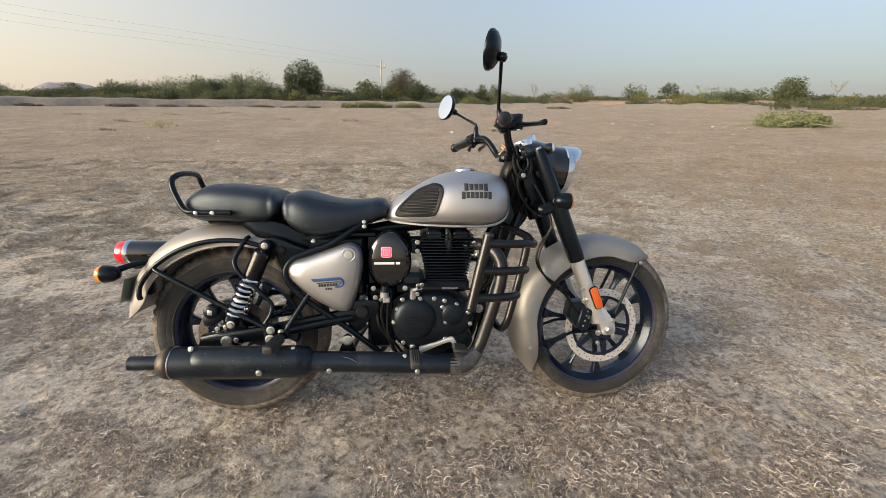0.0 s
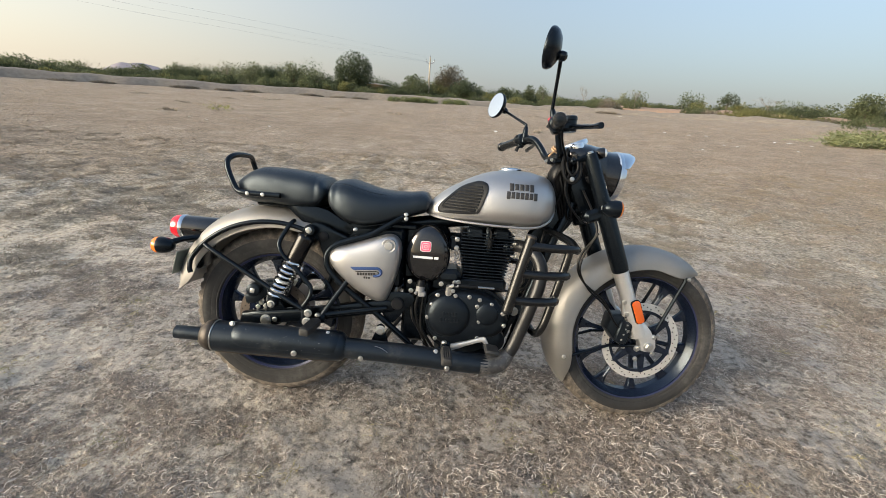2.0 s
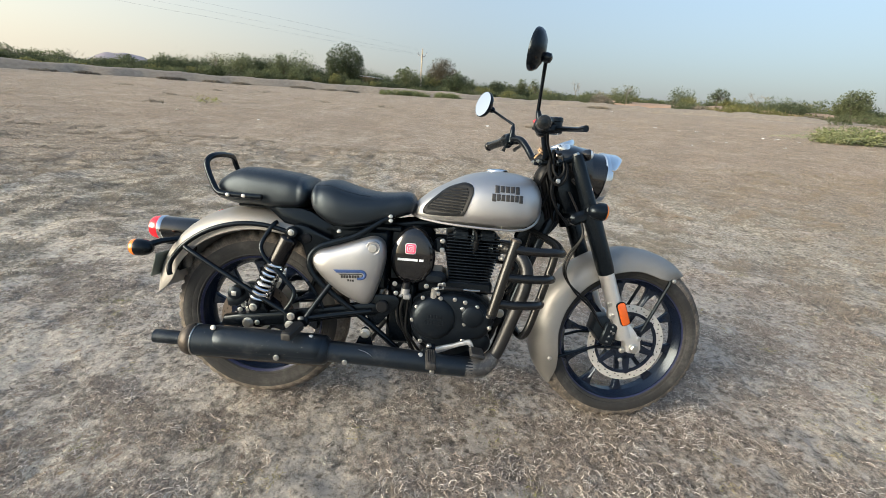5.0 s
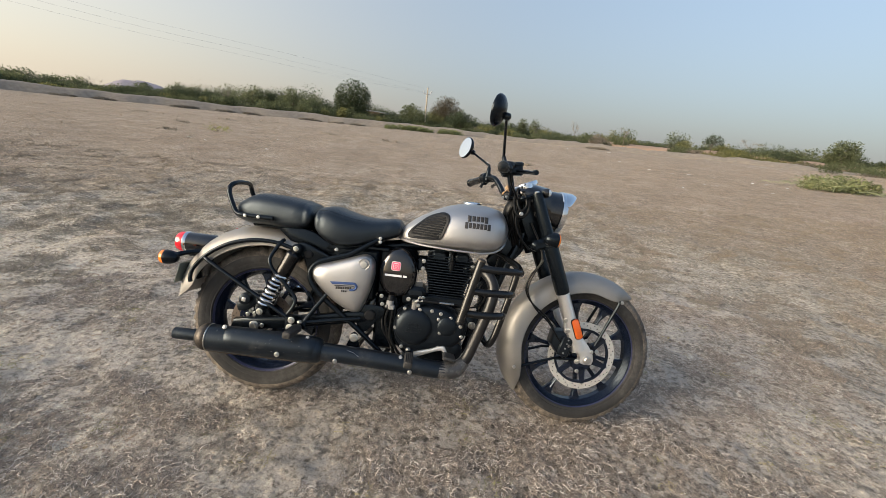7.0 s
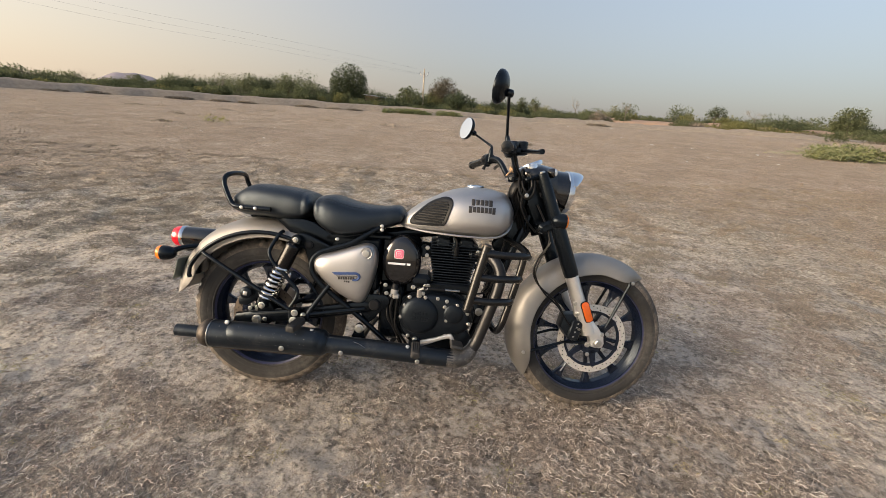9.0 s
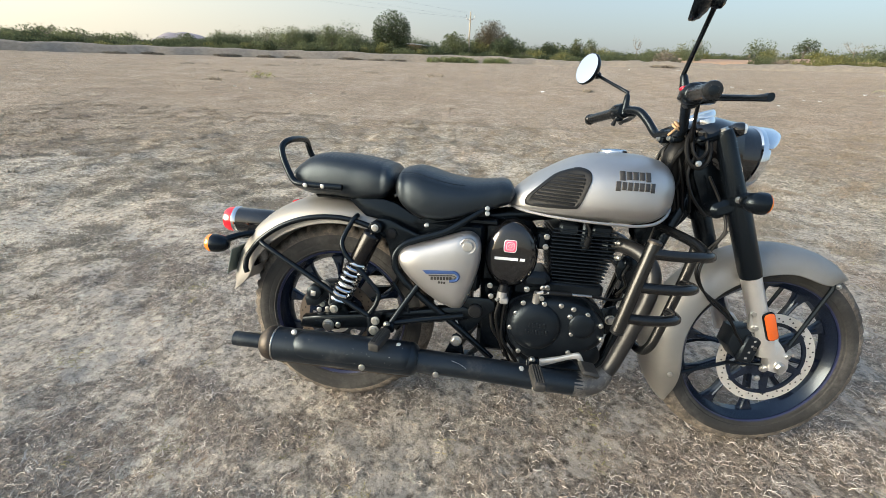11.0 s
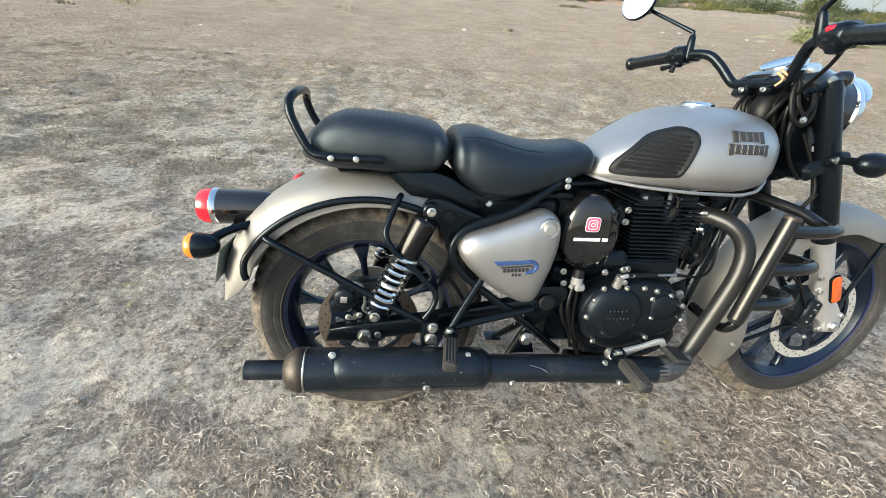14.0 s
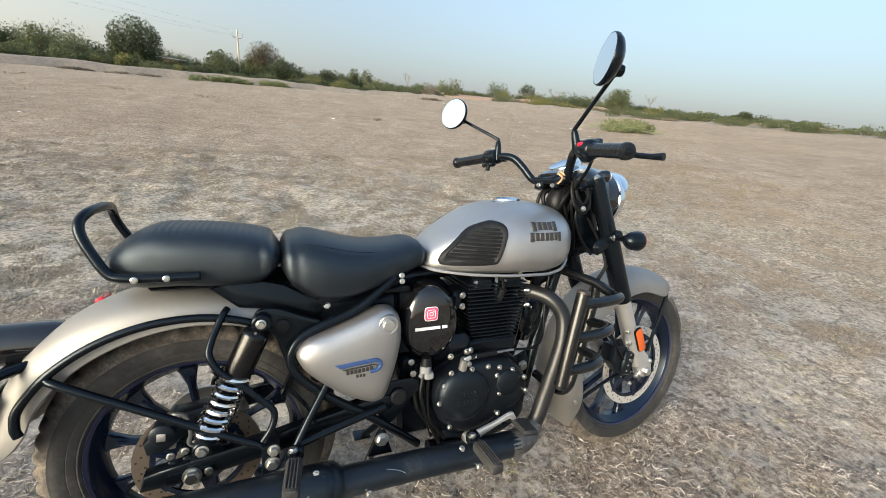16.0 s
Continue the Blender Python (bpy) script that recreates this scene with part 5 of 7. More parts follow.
for s in (-1, 1):
    leg = new("fork_leg")
    leg.parent = bike
    y = s * 0.100
    at = lambda z, dx=0.0: np.array([FORK_X(z) + dx, y, z])  # noqa: E731
    part("fork_cover", steered(tube([at(1.005), at(0.99), at(0.835), at(0.80), at(0.62), at(0.602)], [0.021, 0.0245, 0.0265, 0.0305, 0.0305, 0.028], 20, 1)), SATIN_BLACK, leg, "matt black fork cover")
    part("slider", steered(tube([at(0.625), at(0.50), at(0.40), at(0.365)], [0.027, 0.027, 0.029, 0.030], 20, 1)), SLIDER, leg, "silver fork slider")
    lug = [(FORK_X(0.40) - 0.027, 0.42), (FORK_X(0.40) + 0.027, 0.42), (AXLE_F[0] + 0.027, 0.352), (AXLE_F[0] + 0.027, 0.312), (AXLE_F[0] + 0.010, 0.306), (AXLE_F[0] - 0.026, 0.312), (AXLE_F[0] - 0.030, 0.338)]
    part("axle_lug", steered(slab(lug, y - s * 0.022, y + s * 0.020, 0.008, 2)), SLIDER, leg)
    part("axle_nut", steered(bolt(AXLE_F + (0, y + s * 0.021, 0.0), (0, s, 0), 0.014, 0.010)), ZINC, leg)
    part("pinch_bolt", steered(bolt(AXLE_F + (-0.038, y + s * 0.010, -0.012), (0, s, 0), 0.009, 0.008)), ZINC, leg)
    part("pinch_bolt", steered(bolt(AXLE_F + (0.016, y + s * 0.016, 0.036), (0, s, 0), 0.008, 0.008)), ZINC, leg)

    def lozenge(k, h, y0, y1):
        o = [(-k, -h + 0.010), (-k * 0.75, -h + 0.003), (0, -h), (k * 0.75, -h + 0.003), (k, -h + 0.010), (k, h - 0.010), (k * 0.75, h - 0.003), (0, h), (-k * 0.75, h - 0.003), (-k, h - 0.010)]
        return moved(slab(o, s * y0, s * y1, 0.002), Matrix.Translation((FORK_X(0.462) + 0.012, y + s * 0.031, 0.462)) @ Matrix.Rotation(radians(-22.8), 4, "Y"))

    refl = part("reflector", steered(lozenge(0.0150, 0.044, -0.004, 0.0050)), ORANGE_REFLECTOR, leg, "orange side reflector")
    part("reflector_frame", steered(lozenge(0.0175, 0.0465, -0.006, 0.0025)), SATIN_BLACK, refl)
    tagged(leg, "telescopic fork leg, black above and silver below")
part("front_axle", steered(tube([AXLE_F + (0, -0.13, 0), AXLE_F + (0, 0.13, 0)], 0.010, 12, 1)), ZINC, front_wheel)
# yokes
part("lower_yoke", steered(block((FORK_X(0.80) - 0.03, 0, 0.80), (0.10, 0.235, 0.045), 0.012, (0, -22.8, 0))), SATIN_BLACK, bike)
part("upper_yoke", steered(block((FORK_X(0.985) - 0.035, 0, 0.985), (0.085, 0.225, 0.026), 0.010, (0, -22.8, 0))), SATIN_BLACK, bike)
part("steering_head", tube([(1.035, 0, 0.97), (1.125, 0, 0.76)], 0.034, 18, 1), SATIN_BLACK, bike)

lamp = new("headlamp")
lamp.parent = bike
LC, LD = np.array([1.13, 0, 0.945]), np.array([0.985, 0, -0.10])


def lamp_place(geo):
    return steered(moved(geo, Matrix.Translation(Vector(LC)) @ Matrix.Scale(0.93, 4) @ Matrix.Translation(Vector(-LC))))


part("bowl", lamp_place(lathe([(0.02, -0.075), (0.055, -0.065), (0.080, -0.035), (0.092, 0.01), (0.0945, 0.055), (0.0955, 0.075)], 40, LC, LD)), GLOSS_BLACK, lamp, "glossy black headlamp bowl")
part("rim", lamp_place(lathe([(0.094, 0.074), (0.1005, 0.078), (0.1015, 0.090), (0.098, 0.102), (0.089, 0.108), (0.087, 0.100), (0.090, 0.078)], 44, LC, LD, False, True)), CHROME, lamp, "chrome headlamp rim")
part("lens", lamp_place(lathe([(0.0895, 0.098), (0.075, 0.112), (0.045, 0.122), (0.006, 0.126)], 36, LC, LD)), CLEAR, lamp, "clear round lens")
peak = []
for a in np.linspace(-72, 72, 25):
    t = radians(a)
    k = 0.052 * max(0.0, math.cos(t * 1.2)) ** 0.8
    up, side = np.array([0.10, 0, 0.985]), np.array([0, 1.0, 0])
    r = math.cos(t) * up + math.sin(t) * side
    d = LD / np.linalg.norm(LD)
    b = LC + d * 0.092
    peak.append([b + r * 0.1015, b + d * (0.006 + k * 0.6) + r * 0.1045, b + d * (0.008 + k) + r * (0.102 - 0.1 * k), b + d * (0.008 + k) + r * (0.1000 - 0.1 * k), b + d * (0.006 + k * 0.6) + r * 0.1015, b + r * 0.0985])
part("peak", lamp_place(loft(peak)), CHROME, lamp, "chrome visor peak over the lamp")
# nacelle: the shroud that joins lamp, forks and instruments
secs = []
for x, zc, h, w in ((0.995, 1.000, 0.016, 0.070), (1.01, 0.998, 0.026, 0.090), (1.045, 0.995, 0.044, 0.106), (1.085, 0.985, 0.062, 0.104), (1.12, 0.965, 0.078, 0.098), (1.15, 0.952, 0.087, 0.094)):
    a = np.linspace(0, 2 * np.pi, 36, endpoint=False)
    secs.append(np.stack([x - 0.10 * (np.sin(a) * h), w * np.sign(np.cos(a)) * np.abs(np.cos(a)) ** 0.75, zc + h * np.sign(np.sin(a)) * np.abs(np.sin(a)) ** 0.8], 1))
part("nacelle", steered(loft(secs)), GLOSS_BLACK, lamp, "glossy black nacelle behind the lamp")
for s in (-1, 1):
    part("pilot_lamp", steered(lathe([(0.012, -0.02), (0.018, -0.01), (0.019, 0.006), (0.016, 0.012)], 20, (1.122, s * 0.094, 1.010), (0.9, s * 0.42, 0.1))), GLOSS_BLACK, lamp)
    part("pilot_lens", steered(lathe([(0.0150, 0.012), (0.012, 0.018), (0.006, 0.020), (0.001, 0.021)], 18, (1.122, s * 0.094, 1.010), (0.9, s * 0.42, 0.1))), CLEAR, lamp)
tagged(lamp, "round headlamp in a black nacelle with chrome rim and peak")
gauges = new("instruments")
gauges.parent = bike
GA = np.array([-0.42, 0, 0.91])
for cx, cy, cz, r in ((1.062, 0.018, 1.043, 0.050), (1.040, -0.066, 1.026, 0.027)):
    part("gauge_bezel", steered(lathe([(r * 0.9, -0.012), (r, -0.010), (r * 1.04, 0.0), (r * 0.98, 0.008), (r * 0.9, 0.006)], 36, (cx, cy, cz), GA)), CHROME, gauges, "chrome gauge bezel")
    part("gauge_face", steered(lathe([(r * 0.92, 0.0), (r * 0.92, 0.003), (r * 0.1, 0.0045)], 32, (cx, cy, cz), GA)), DIAL, gauges, "pale dial face under glass")
    ticks = []
    for k in range(11):
        g = block((r * 0.72, 0, 0.0055), (r * 0.16, 0.0025, 0.001), 0.0003)
        g = moved(g, Matrix.Rotation(radians(-30 + 24 * k), 4, "Z"))
        q = Vector(GA).to_track_quat("Z", "Y").to_matrix().to_4x4()
        ticks.append(moved(g, Matrix.Translation((cx, cy, cz)) @ q))
    part("dial_ticks", steered(joined(*ticks)), EMBLEM_DARK, gauges)
tagged(gauges, "two round gauges with chrome bezels")
for k, (y0, y1, x0, x1, r) in enumerate(((-0.060, -0.035, 0.985, 1.010, 0.0060), (-0.045, -0.050, 0.990, 1.030, 0.0050), (-0.030, -0.020, 0.980, 1.000, 0.0075), (0.030, 0.020, 0.985, 1.005, 0.0070), (0.050, 0.045, 0.990, 1.025, 0.0055), (-0.070, -0.062, 1.000, 1.045, 0.0045), (-0.012, -0.040, 0.985, 1.020, 0.0060))):
    part("wiring", steered(tube([(x0 + 0.055, y0, 0.985), (x0 + 0.01, y0 * 1.15, 0.945), (x0 + 0.02 * (k % 2), y1 * 1.2, 0.885), (x1, y1, 0.83), (x1 + 0.02, y1 * 0.7, 0.77)], r, 8, 5)), CABLE, bike, "black cable behind the headlamp")
part("wiring_sleeve", steered(tube([(1.045, -0.015, 0.985), (1.005, -0.02, 0.93), (1.015, -0.015, 0.86), (1.04, -0.01, 0.80)], [0.030, 0.034, 0.030, 0.022], 12, 4)), CABLE, bike)
for s in (-1, 1):
    part("lamp_bracket", steered(slab([(1.035, 0.985), (1.095, 0.985), (1.150, 0.830), (1.135, 0.800), (1.085, 0.800), (1.045, 0.880)], s * 0.058, s * 0.064, 0.003)), SATIN_BLACK, bike, "black plate between the fork and the headlamp")
    part("fork_top_bolt", steered(bolt((FORK_X(1.006), s * 0.100, 1.005), (-0.42, 0, 1.0), 0.011, 0.007)), ZINC, bike)
for r, run in ((0.0058, [(1.005, -0.088, 1.015), (0.990, -0.098, 0.965), (1.000, -0.108, 0.915), (1.028, -0.112, 0.900), (1.050, -0.110, 0.925), (1.050, -0.100, 0.975), (1.035, -0.090, 1.010)]),
               (0.0048, [(1.000, -0.094, 1.005), (1.004, -0.106, 0.950), (1.022, -0.114, 0.925), (1.040, -0.112, 0.950), (1.030, -0.104, 0.995)]),
               (0.0042, [(1.020, -0.100, 0.940), (1.005, -0.105, 0.880), (1.030, -0.108, 0.820), (1.075, -0.110, 0.770)])):
    part("hose_loop", steered(tube(run, r, 8, 5)), CABLE, bike, "looped black hose below the handlebar")
part("hose_bolt", steered(bolt((1.022, -0.116, 0.912), (0, -1, 0), 0.0065, 0.006)), ZINC, bike)
part("ignition_switch", steered(lathe([(0.018, 0), (0.02, 0.006), (0.014, 0.012)], 18, (1.012, -0.030, 1.014), GA)), ZINC, bike)

# ---- handlebar ----
def bar_place(geo):
    return steered(moved(geo, Matrix.Translation((0, 0, 0.008))))


bars = new("handlebar")
bars.parent = bike
half_bar = [(0.984, 0.0, 0.985), (0.984, 0.05, 0.984), (0.980, 0.080, 0.990), (0.962, 0.112, 1.030), (0.944, 0.142, 1.058), (0.925, 0.185, 1.064), (0.905, 0.245, 1.060), (0.870, 0.375, 1.0475)]
full = [(x, -y, z) for x, y, z in reversed(half_bar[1:])] + half_bar
part("bar", bar_place(tube(full, 0.0125, 14, 5)), SATIN_BLACK, bars, "black tubular handlebar")
for s in (-1, 1):
    g0, g1 = np.array([0.9038, s * 0.252, 1.0595]), np.array([0.8655, s * 0.391, 1.0460]) if s > 0 else np.array([0.8689, -0.3785, 1.0472])
    axis = (g1 - g0) / np.linalg.norm(g1 - g0)
    L = np.linalg.norm(g1 - g0)
    prof = [(0.0135, -0.004), (0.0185, 0.0), (0.0185, 0.006), (0.0162, 0.010)]
    for k in range(8):
        h = 0.014 + k * (L - 0.03) / 8
        prof += [(0.0168, h), (0.0171, h + 0.004), (0.0171, h + 0.008), (0.0168, h + 0.011)]
    prof += [(0.0168, L - 0.012), (0.0195, L - 0.009), (0.0200, L), (0.0185, L + 0.006), (0.010, L + 0.008)]
    part("grip", bar_place(lathe(prof, 24, g0, axis)), GRIP, bars, "black rubber grip")
    part("bar_end", bar_place(lathe([(0.009, L + 0.006), (0.0095, L + 0.010), (0.004, L + 0.011)], 14, g0, axis)), SATIN_BLACK, bars)
    sw = g0 - axis * 0.030
    part("switch_housing", bar_place(joined(lathe([(0.016, -0.030), (0.024, -0.026), (0.0265, -0.005), (0.0265, 0.016), (0.022, 0.026), (0.018, 0.029)], 22, sw, axis), block(sw + (0.012, 0, 0.012), (0.034, 0.042, 0.030), 0.008), block(sw + (0.0, 0, -0.020), (0.030, 0.034, 0.024), 0.008))), SATIN_BLACK, bars)
    part("switch_button", bar_place(block(sw + (-0.020, s * -0.004, 0.012), (0.014, 0.020, 0.012), 0.004)), RED_SWITCH if s < 0 else RUBBER, bars, "red kill switch" if s < 0 else "")
    part("switch_button", bar_place(block(sw + (-0.023, s * -0.006, -0.008), (0.012, 0.012, 0.010), 0.003)), RUBBER, bars)
    if s > 0:
        part("switch_button", bar_place(tube([sw + (-0.01, 0, -0.028), sw + (-0.016, 0, -0.046)], [0.006, 0.008], 10, 1)), RUBBER, bars)
    # lever and its perch
    pv = np.array([0.946, s * 0.205, 1.060])
    part("lever_perch", bar_place(block(pv - (0.012, 0, 0), (0.050, 0.040, 0.026), 0.006)), SATIN_BLACK, bars)
    lv = [pv, (0.972, s * 0.245, 1.056), (0.983, s * 0.305, 1.049), (0.979, s * 0.352, 1.043), (0.983, s * 0.386, 1.041)]
    part("lever", bar_place(tube(lv, [0.008, 0.0075, 0.007, 0.0068, 0.0092], 10, 4)), SATIN_BLACK, bars, "black hand lever")
    if s < 0:
        part("brake_reservoir", bar_place(joined(lathe([(0.022, 0.0), (0.0235, 0.004), (0.0235, 0.034), (0.026, 0.036), (0.026, 0.046), (0.022, 0.049)], 22, pv + (0.018, 0.014, -0.014), (-0.1, 0, 1)), block(pv + (0.0, 0.01, 0), (0.05, 0.03, 0.022), 0.006))), SATIN_BLACK, bars, "round black brake fluid reservoir")
        part("throttle_cable", bar_place(tube([sw + (0.02, 0, -0.02), sw + (0.035, 0.03, -0.05), (1.0, -0.10, 0.96), (1.02, -0.05, 0.88)], 0.0045, 8, 5)), CABLE, bars)
    # mirror: clamp, kinked stem, round head
    mb = np.array([0.919, s * (0.178 if s < 0 else 0.198), 1.064])
    mirror = new("mirror")
    mirror.parent = bike
    turned = np.array([0.015, -s * 0.003, 0.015] if s < 0 else [-0.004, -0.006, -0.012])
    mc = np.array([0.817, s * 0.337, 1.2265]) + turned
    nrm = np.array([-0.90, -s * 0.43, 0.20])
    nrm /= np.linalg.norm(nrm)
    knee = np.array([0.908, s * 0.174, 1.116]) if s < 0 else np.array([0.922, 0.200, 1.122])
    tip = np.array([0.852, s * 0.338, 1.2085]) + turned
    part("mirror_base", bar_place(lathe([(0.012, -0.012), (0.0125, 0.0), (0.0105, 0.03), (0.0085, 0.048), (0.006, 0.052)], 14, mb, knee - mb)), SATIN_BLACK, mirror)
    part("stem", bar_place(tube([knee - (0, 0, 0.012), knee, knee + (tip - knee) * 0.5, tip], [0.0062, 0.0058, 0.0052, 0.0055], 10, 1)), SATIN_BLACK, mirror, "thin black mirror stem")
    part("pivot", bar_place(lathe([(0.004, -0.016), (0.012, -0.012), (0.014, 0.0), (0.011, 0.012), (0.004, 0.016)], 16, tip, nrm)), SATIN_BLACK, mirror)
    part("shell", bar_place(lathe([(0.0535, 0.004), (0.0550, 0.001), (0.0545, -0.006), (0.048, -0.016), (0.034, -0.025), (0.014, -0.030), (0.002, -0.031)], 36, mc, nrm)), SATIN_BLACK, mirror, "round black mirror shell")
    part("glass", bar_place(lathe([(0.0518, 0.0025), (0.0518, 0.0042), (0.03, 0.0048), (0.001, 0.005)], 36, mc, nrm)), MIRROR_GLASS, mirror, "round mirror glass")
    tagged(mirror, "round black handlebar mirror on a thin kinked stem")
for y in (-0.032, 0.032):
    part("bar_clamp", bar_place(block((0.992, y, 0.980), (0.036, 0.026, 0.042), 0.006)), SATIN_BLACK, bars)
    for dz in (-0.012,):
        part("clamp_bolt", bar_place(bolt((0.972, y, 0.982 + dz), (-1, 0, 0.2), 0.0052, 0.007)), ZINC, bars)
part("twine", bar_place(joined(tube([(0.978, -0.078, 0.990), (0.958, -0.090, 0.994), (0.954, -0.074, 1.006), (0.974, -0.066, 1.002)], 0.0030, 8, 5, True), tube([(0.978, -0.082, 0.998), (0.958, -0.094, 1.002), (0.956, -0.080, 1.012), (0.974, -0.072, 1.008)], 0.0030, 8, 5, True), tube([(0.958, -0.090, 0.994), (0.945, -0.098, 0.985), (0.938, -0.092, 0.975)], 0.003, 6, 4))), TAPE, bars, "tan twine knotted round the bar")
tagged(bars, "wide black handlebar with rubber grips and levers")


# ---- turn signals ----
def signal(c, toward, stalk, fn, proud=1.0):
    t = new("turn_signal")
    t.parent = bike
    c, d = np.array(c), np.array(toward, float)
    d /= np.linalg.norm(d)
    part("stalk", fn(tube([stalk[0], stalk[1], c - d * 0.004], [0.010, 0.010, 0.013], 12, 3)), SATIN_BLACK, t)
    part("body", fn(lathe([(0.004, -0.038), (0.016, -0.033), (0.025, -0.018), (0.0285, 0.000), (0.029, 0.010), (0.0285, 0.013)], 26, c, d)), SATIN_BLACK, t, "black bullet signal body")
    part("lens", fn(lathe([(0.0280, 0.013), (0.0282 - 0.002 * (1 - proud), 0.013 + 0.009 * proud), (0.024, 0.013 + 0.016 * proud), (0.013, 0.013 + 0.020 * proud), (0.002, 0.013 + 0.021 * proud)], 26, c, d)), AMBER, t, "amber signal lens")
    return tagged(t, "black bullet turn signal with an amber lens")


for s in (-1, 1):
    signal((1.138, s * 0.212, 0.824), (1, 0, -0.03), ((1.150, s * 0.105, 0.822), (1.136, s * 0.17, 0.826)), steered, 0.45)
    part("signal_bracket", steered(block((1.155, s * 0.125, 0.824), (0.05, 0.030, 0.030), 0.006, (0, -22, 0))), SATIN_BLACK, bike)
    part("bracket_bolt", steered(bolt((1.135, s * 0.141, 0.824), (0, s, 0), 0.007)), ZINC, bike)
    signal((-0.356, s * 0.158, 0.578), (-1, 0, -0.02), ((-0.265, s * 0.055, 0.600), (-0.322, s * 0.110, 0.594)), same_place)

# ---- fuel tank ----
tank_top = spline([0.536, 0.55, 0.582, 0.655, 0.727, 0.80, 0.86, 0.919, 0.972, 0.992], [0.765, 0.792, 0.826, 0.874, 0.910, 0.928, 0.931, 0.925, 0.898, 0.860])
tank_bot = spline([0.536, 0.565, 0.62, 0.72, 0.82, 0.90, 0.94, 0.97, 0.985, 0.992], [0.752, 0.743, 0.737, 0.734, 0.733, 0.735, 0.745, 0.766, 0.788, 0.808])
tank_w = spline([0.536, 0.56, 0.60, 0.66, 0.74, 0.82, 0.90, 0.95, 0.98, 0.992], [0.045, 0.082, 0.113, 0.148, 0.178, 0.189, 0.184, 0.164, 0.128, 0.090])
TANK_P = 2.75


def tank_ring(x, m=48):
    zt, zb, w = float(tank_top(x)), float(tank_bot(x)), float(tank_w(x))
    zm = zb + 0.36 * (zt - zb)
    ring = []
    for a in np.linspace(-np.pi / 2, 1.5 * np.pi, m, endpoint=False):
        ca, sa = math.cos(a), math.sin(a)
        if sa >= 0:
            y, z = w * np.sign(ca) * abs(ca) ** (2 / TANK_P), zm + (zt - zm) * abs(sa) ** (2 / TANK_P)
        else:
            y, z = w * np.sign(ca) * abs(ca) ** (2 / 5.0), zm - (zm - zb) * abs(sa) ** (2 / 2.6)
        ring.append((x, y, z))
    return ring


def tank_side(x, z):
    """The tank's half width at a place on its flank."""
    zt, zb, w = float(tank_top(x)), float(tank_bot(x)), float(tank_w(x))
    zm = zb + 0.36 * (zt - zb)
    k = np.clip((z - zm) / (zt - zm), 0, 0.999) if z > zm else np.clip((zm - z) / (zm - zb), 0, 0.999)
    return w * (1 - k**TANK_P) ** (1 / TANK_P) if z > zm else w * (1 - k**2.6) ** (1 / 5.0)


xs = 0.536 + (0.992 - 0.536) * (0.5 - 0.5 * np.cos(np.linspace(0, np.pi, 60)))
tank = part("fuel_tank", loft([tank_ring(x) for x in xs]), SILVER, bike, "rounded satin silver fuel tank")
seam = [(x, -(float(tank_w(x)) * 0.90 + 0.002), float(tank_bot(x)) + 0.006) for x in np.linspace(0.54, 0.99, 40)]
seam = seam + [(x, -y, z) for x, y, z in reversed(seam)]
part("seam", tube(seam, 0.0042, 8, 1, True), SILVER, tank)
part("cap_base", lathe([(0.052, -0.010), (0.051, -0.003), (0.040, 0.001)], 36, (0.835, 0, 0.930), (-0.02, 0, 1)), CHROME, tank)
part("filler_cap", lathe([(0.041, -0.002), (0.040, 0.005), (0.034, 0.009), (0.012, 0.011)], 32, (0.835, 0, 0.930), (-0.02, 0, 1)), CHROME, tank, "chrome filler cap")


def on_tank(s, outline, layers):
    """A pad lying on the tank's flank: layers of (scale about its middle, height above the paint)."""
    o = np.asarray(outline, float)
    mid = o.mean(0)
    return loft([[(x, s * (tank_side(x, z) + d), z) for x, z in mid + (o - mid) * k] for k, d in layers])


pad = smooth_line([(0.578, 0.772), (0.592, 0.765), (0.65, 0.767), (0.703, 0.772), (0.720, 0.782), (0.738, 0.838), (0.743, 0.859), (0.739, 0.877), (0.720, 0.885), (0.698, 0.881), (0.653, 0.860), (0.605, 0.817), (0.582, 0.791)], 4, True)
mid = pad.mean(0)
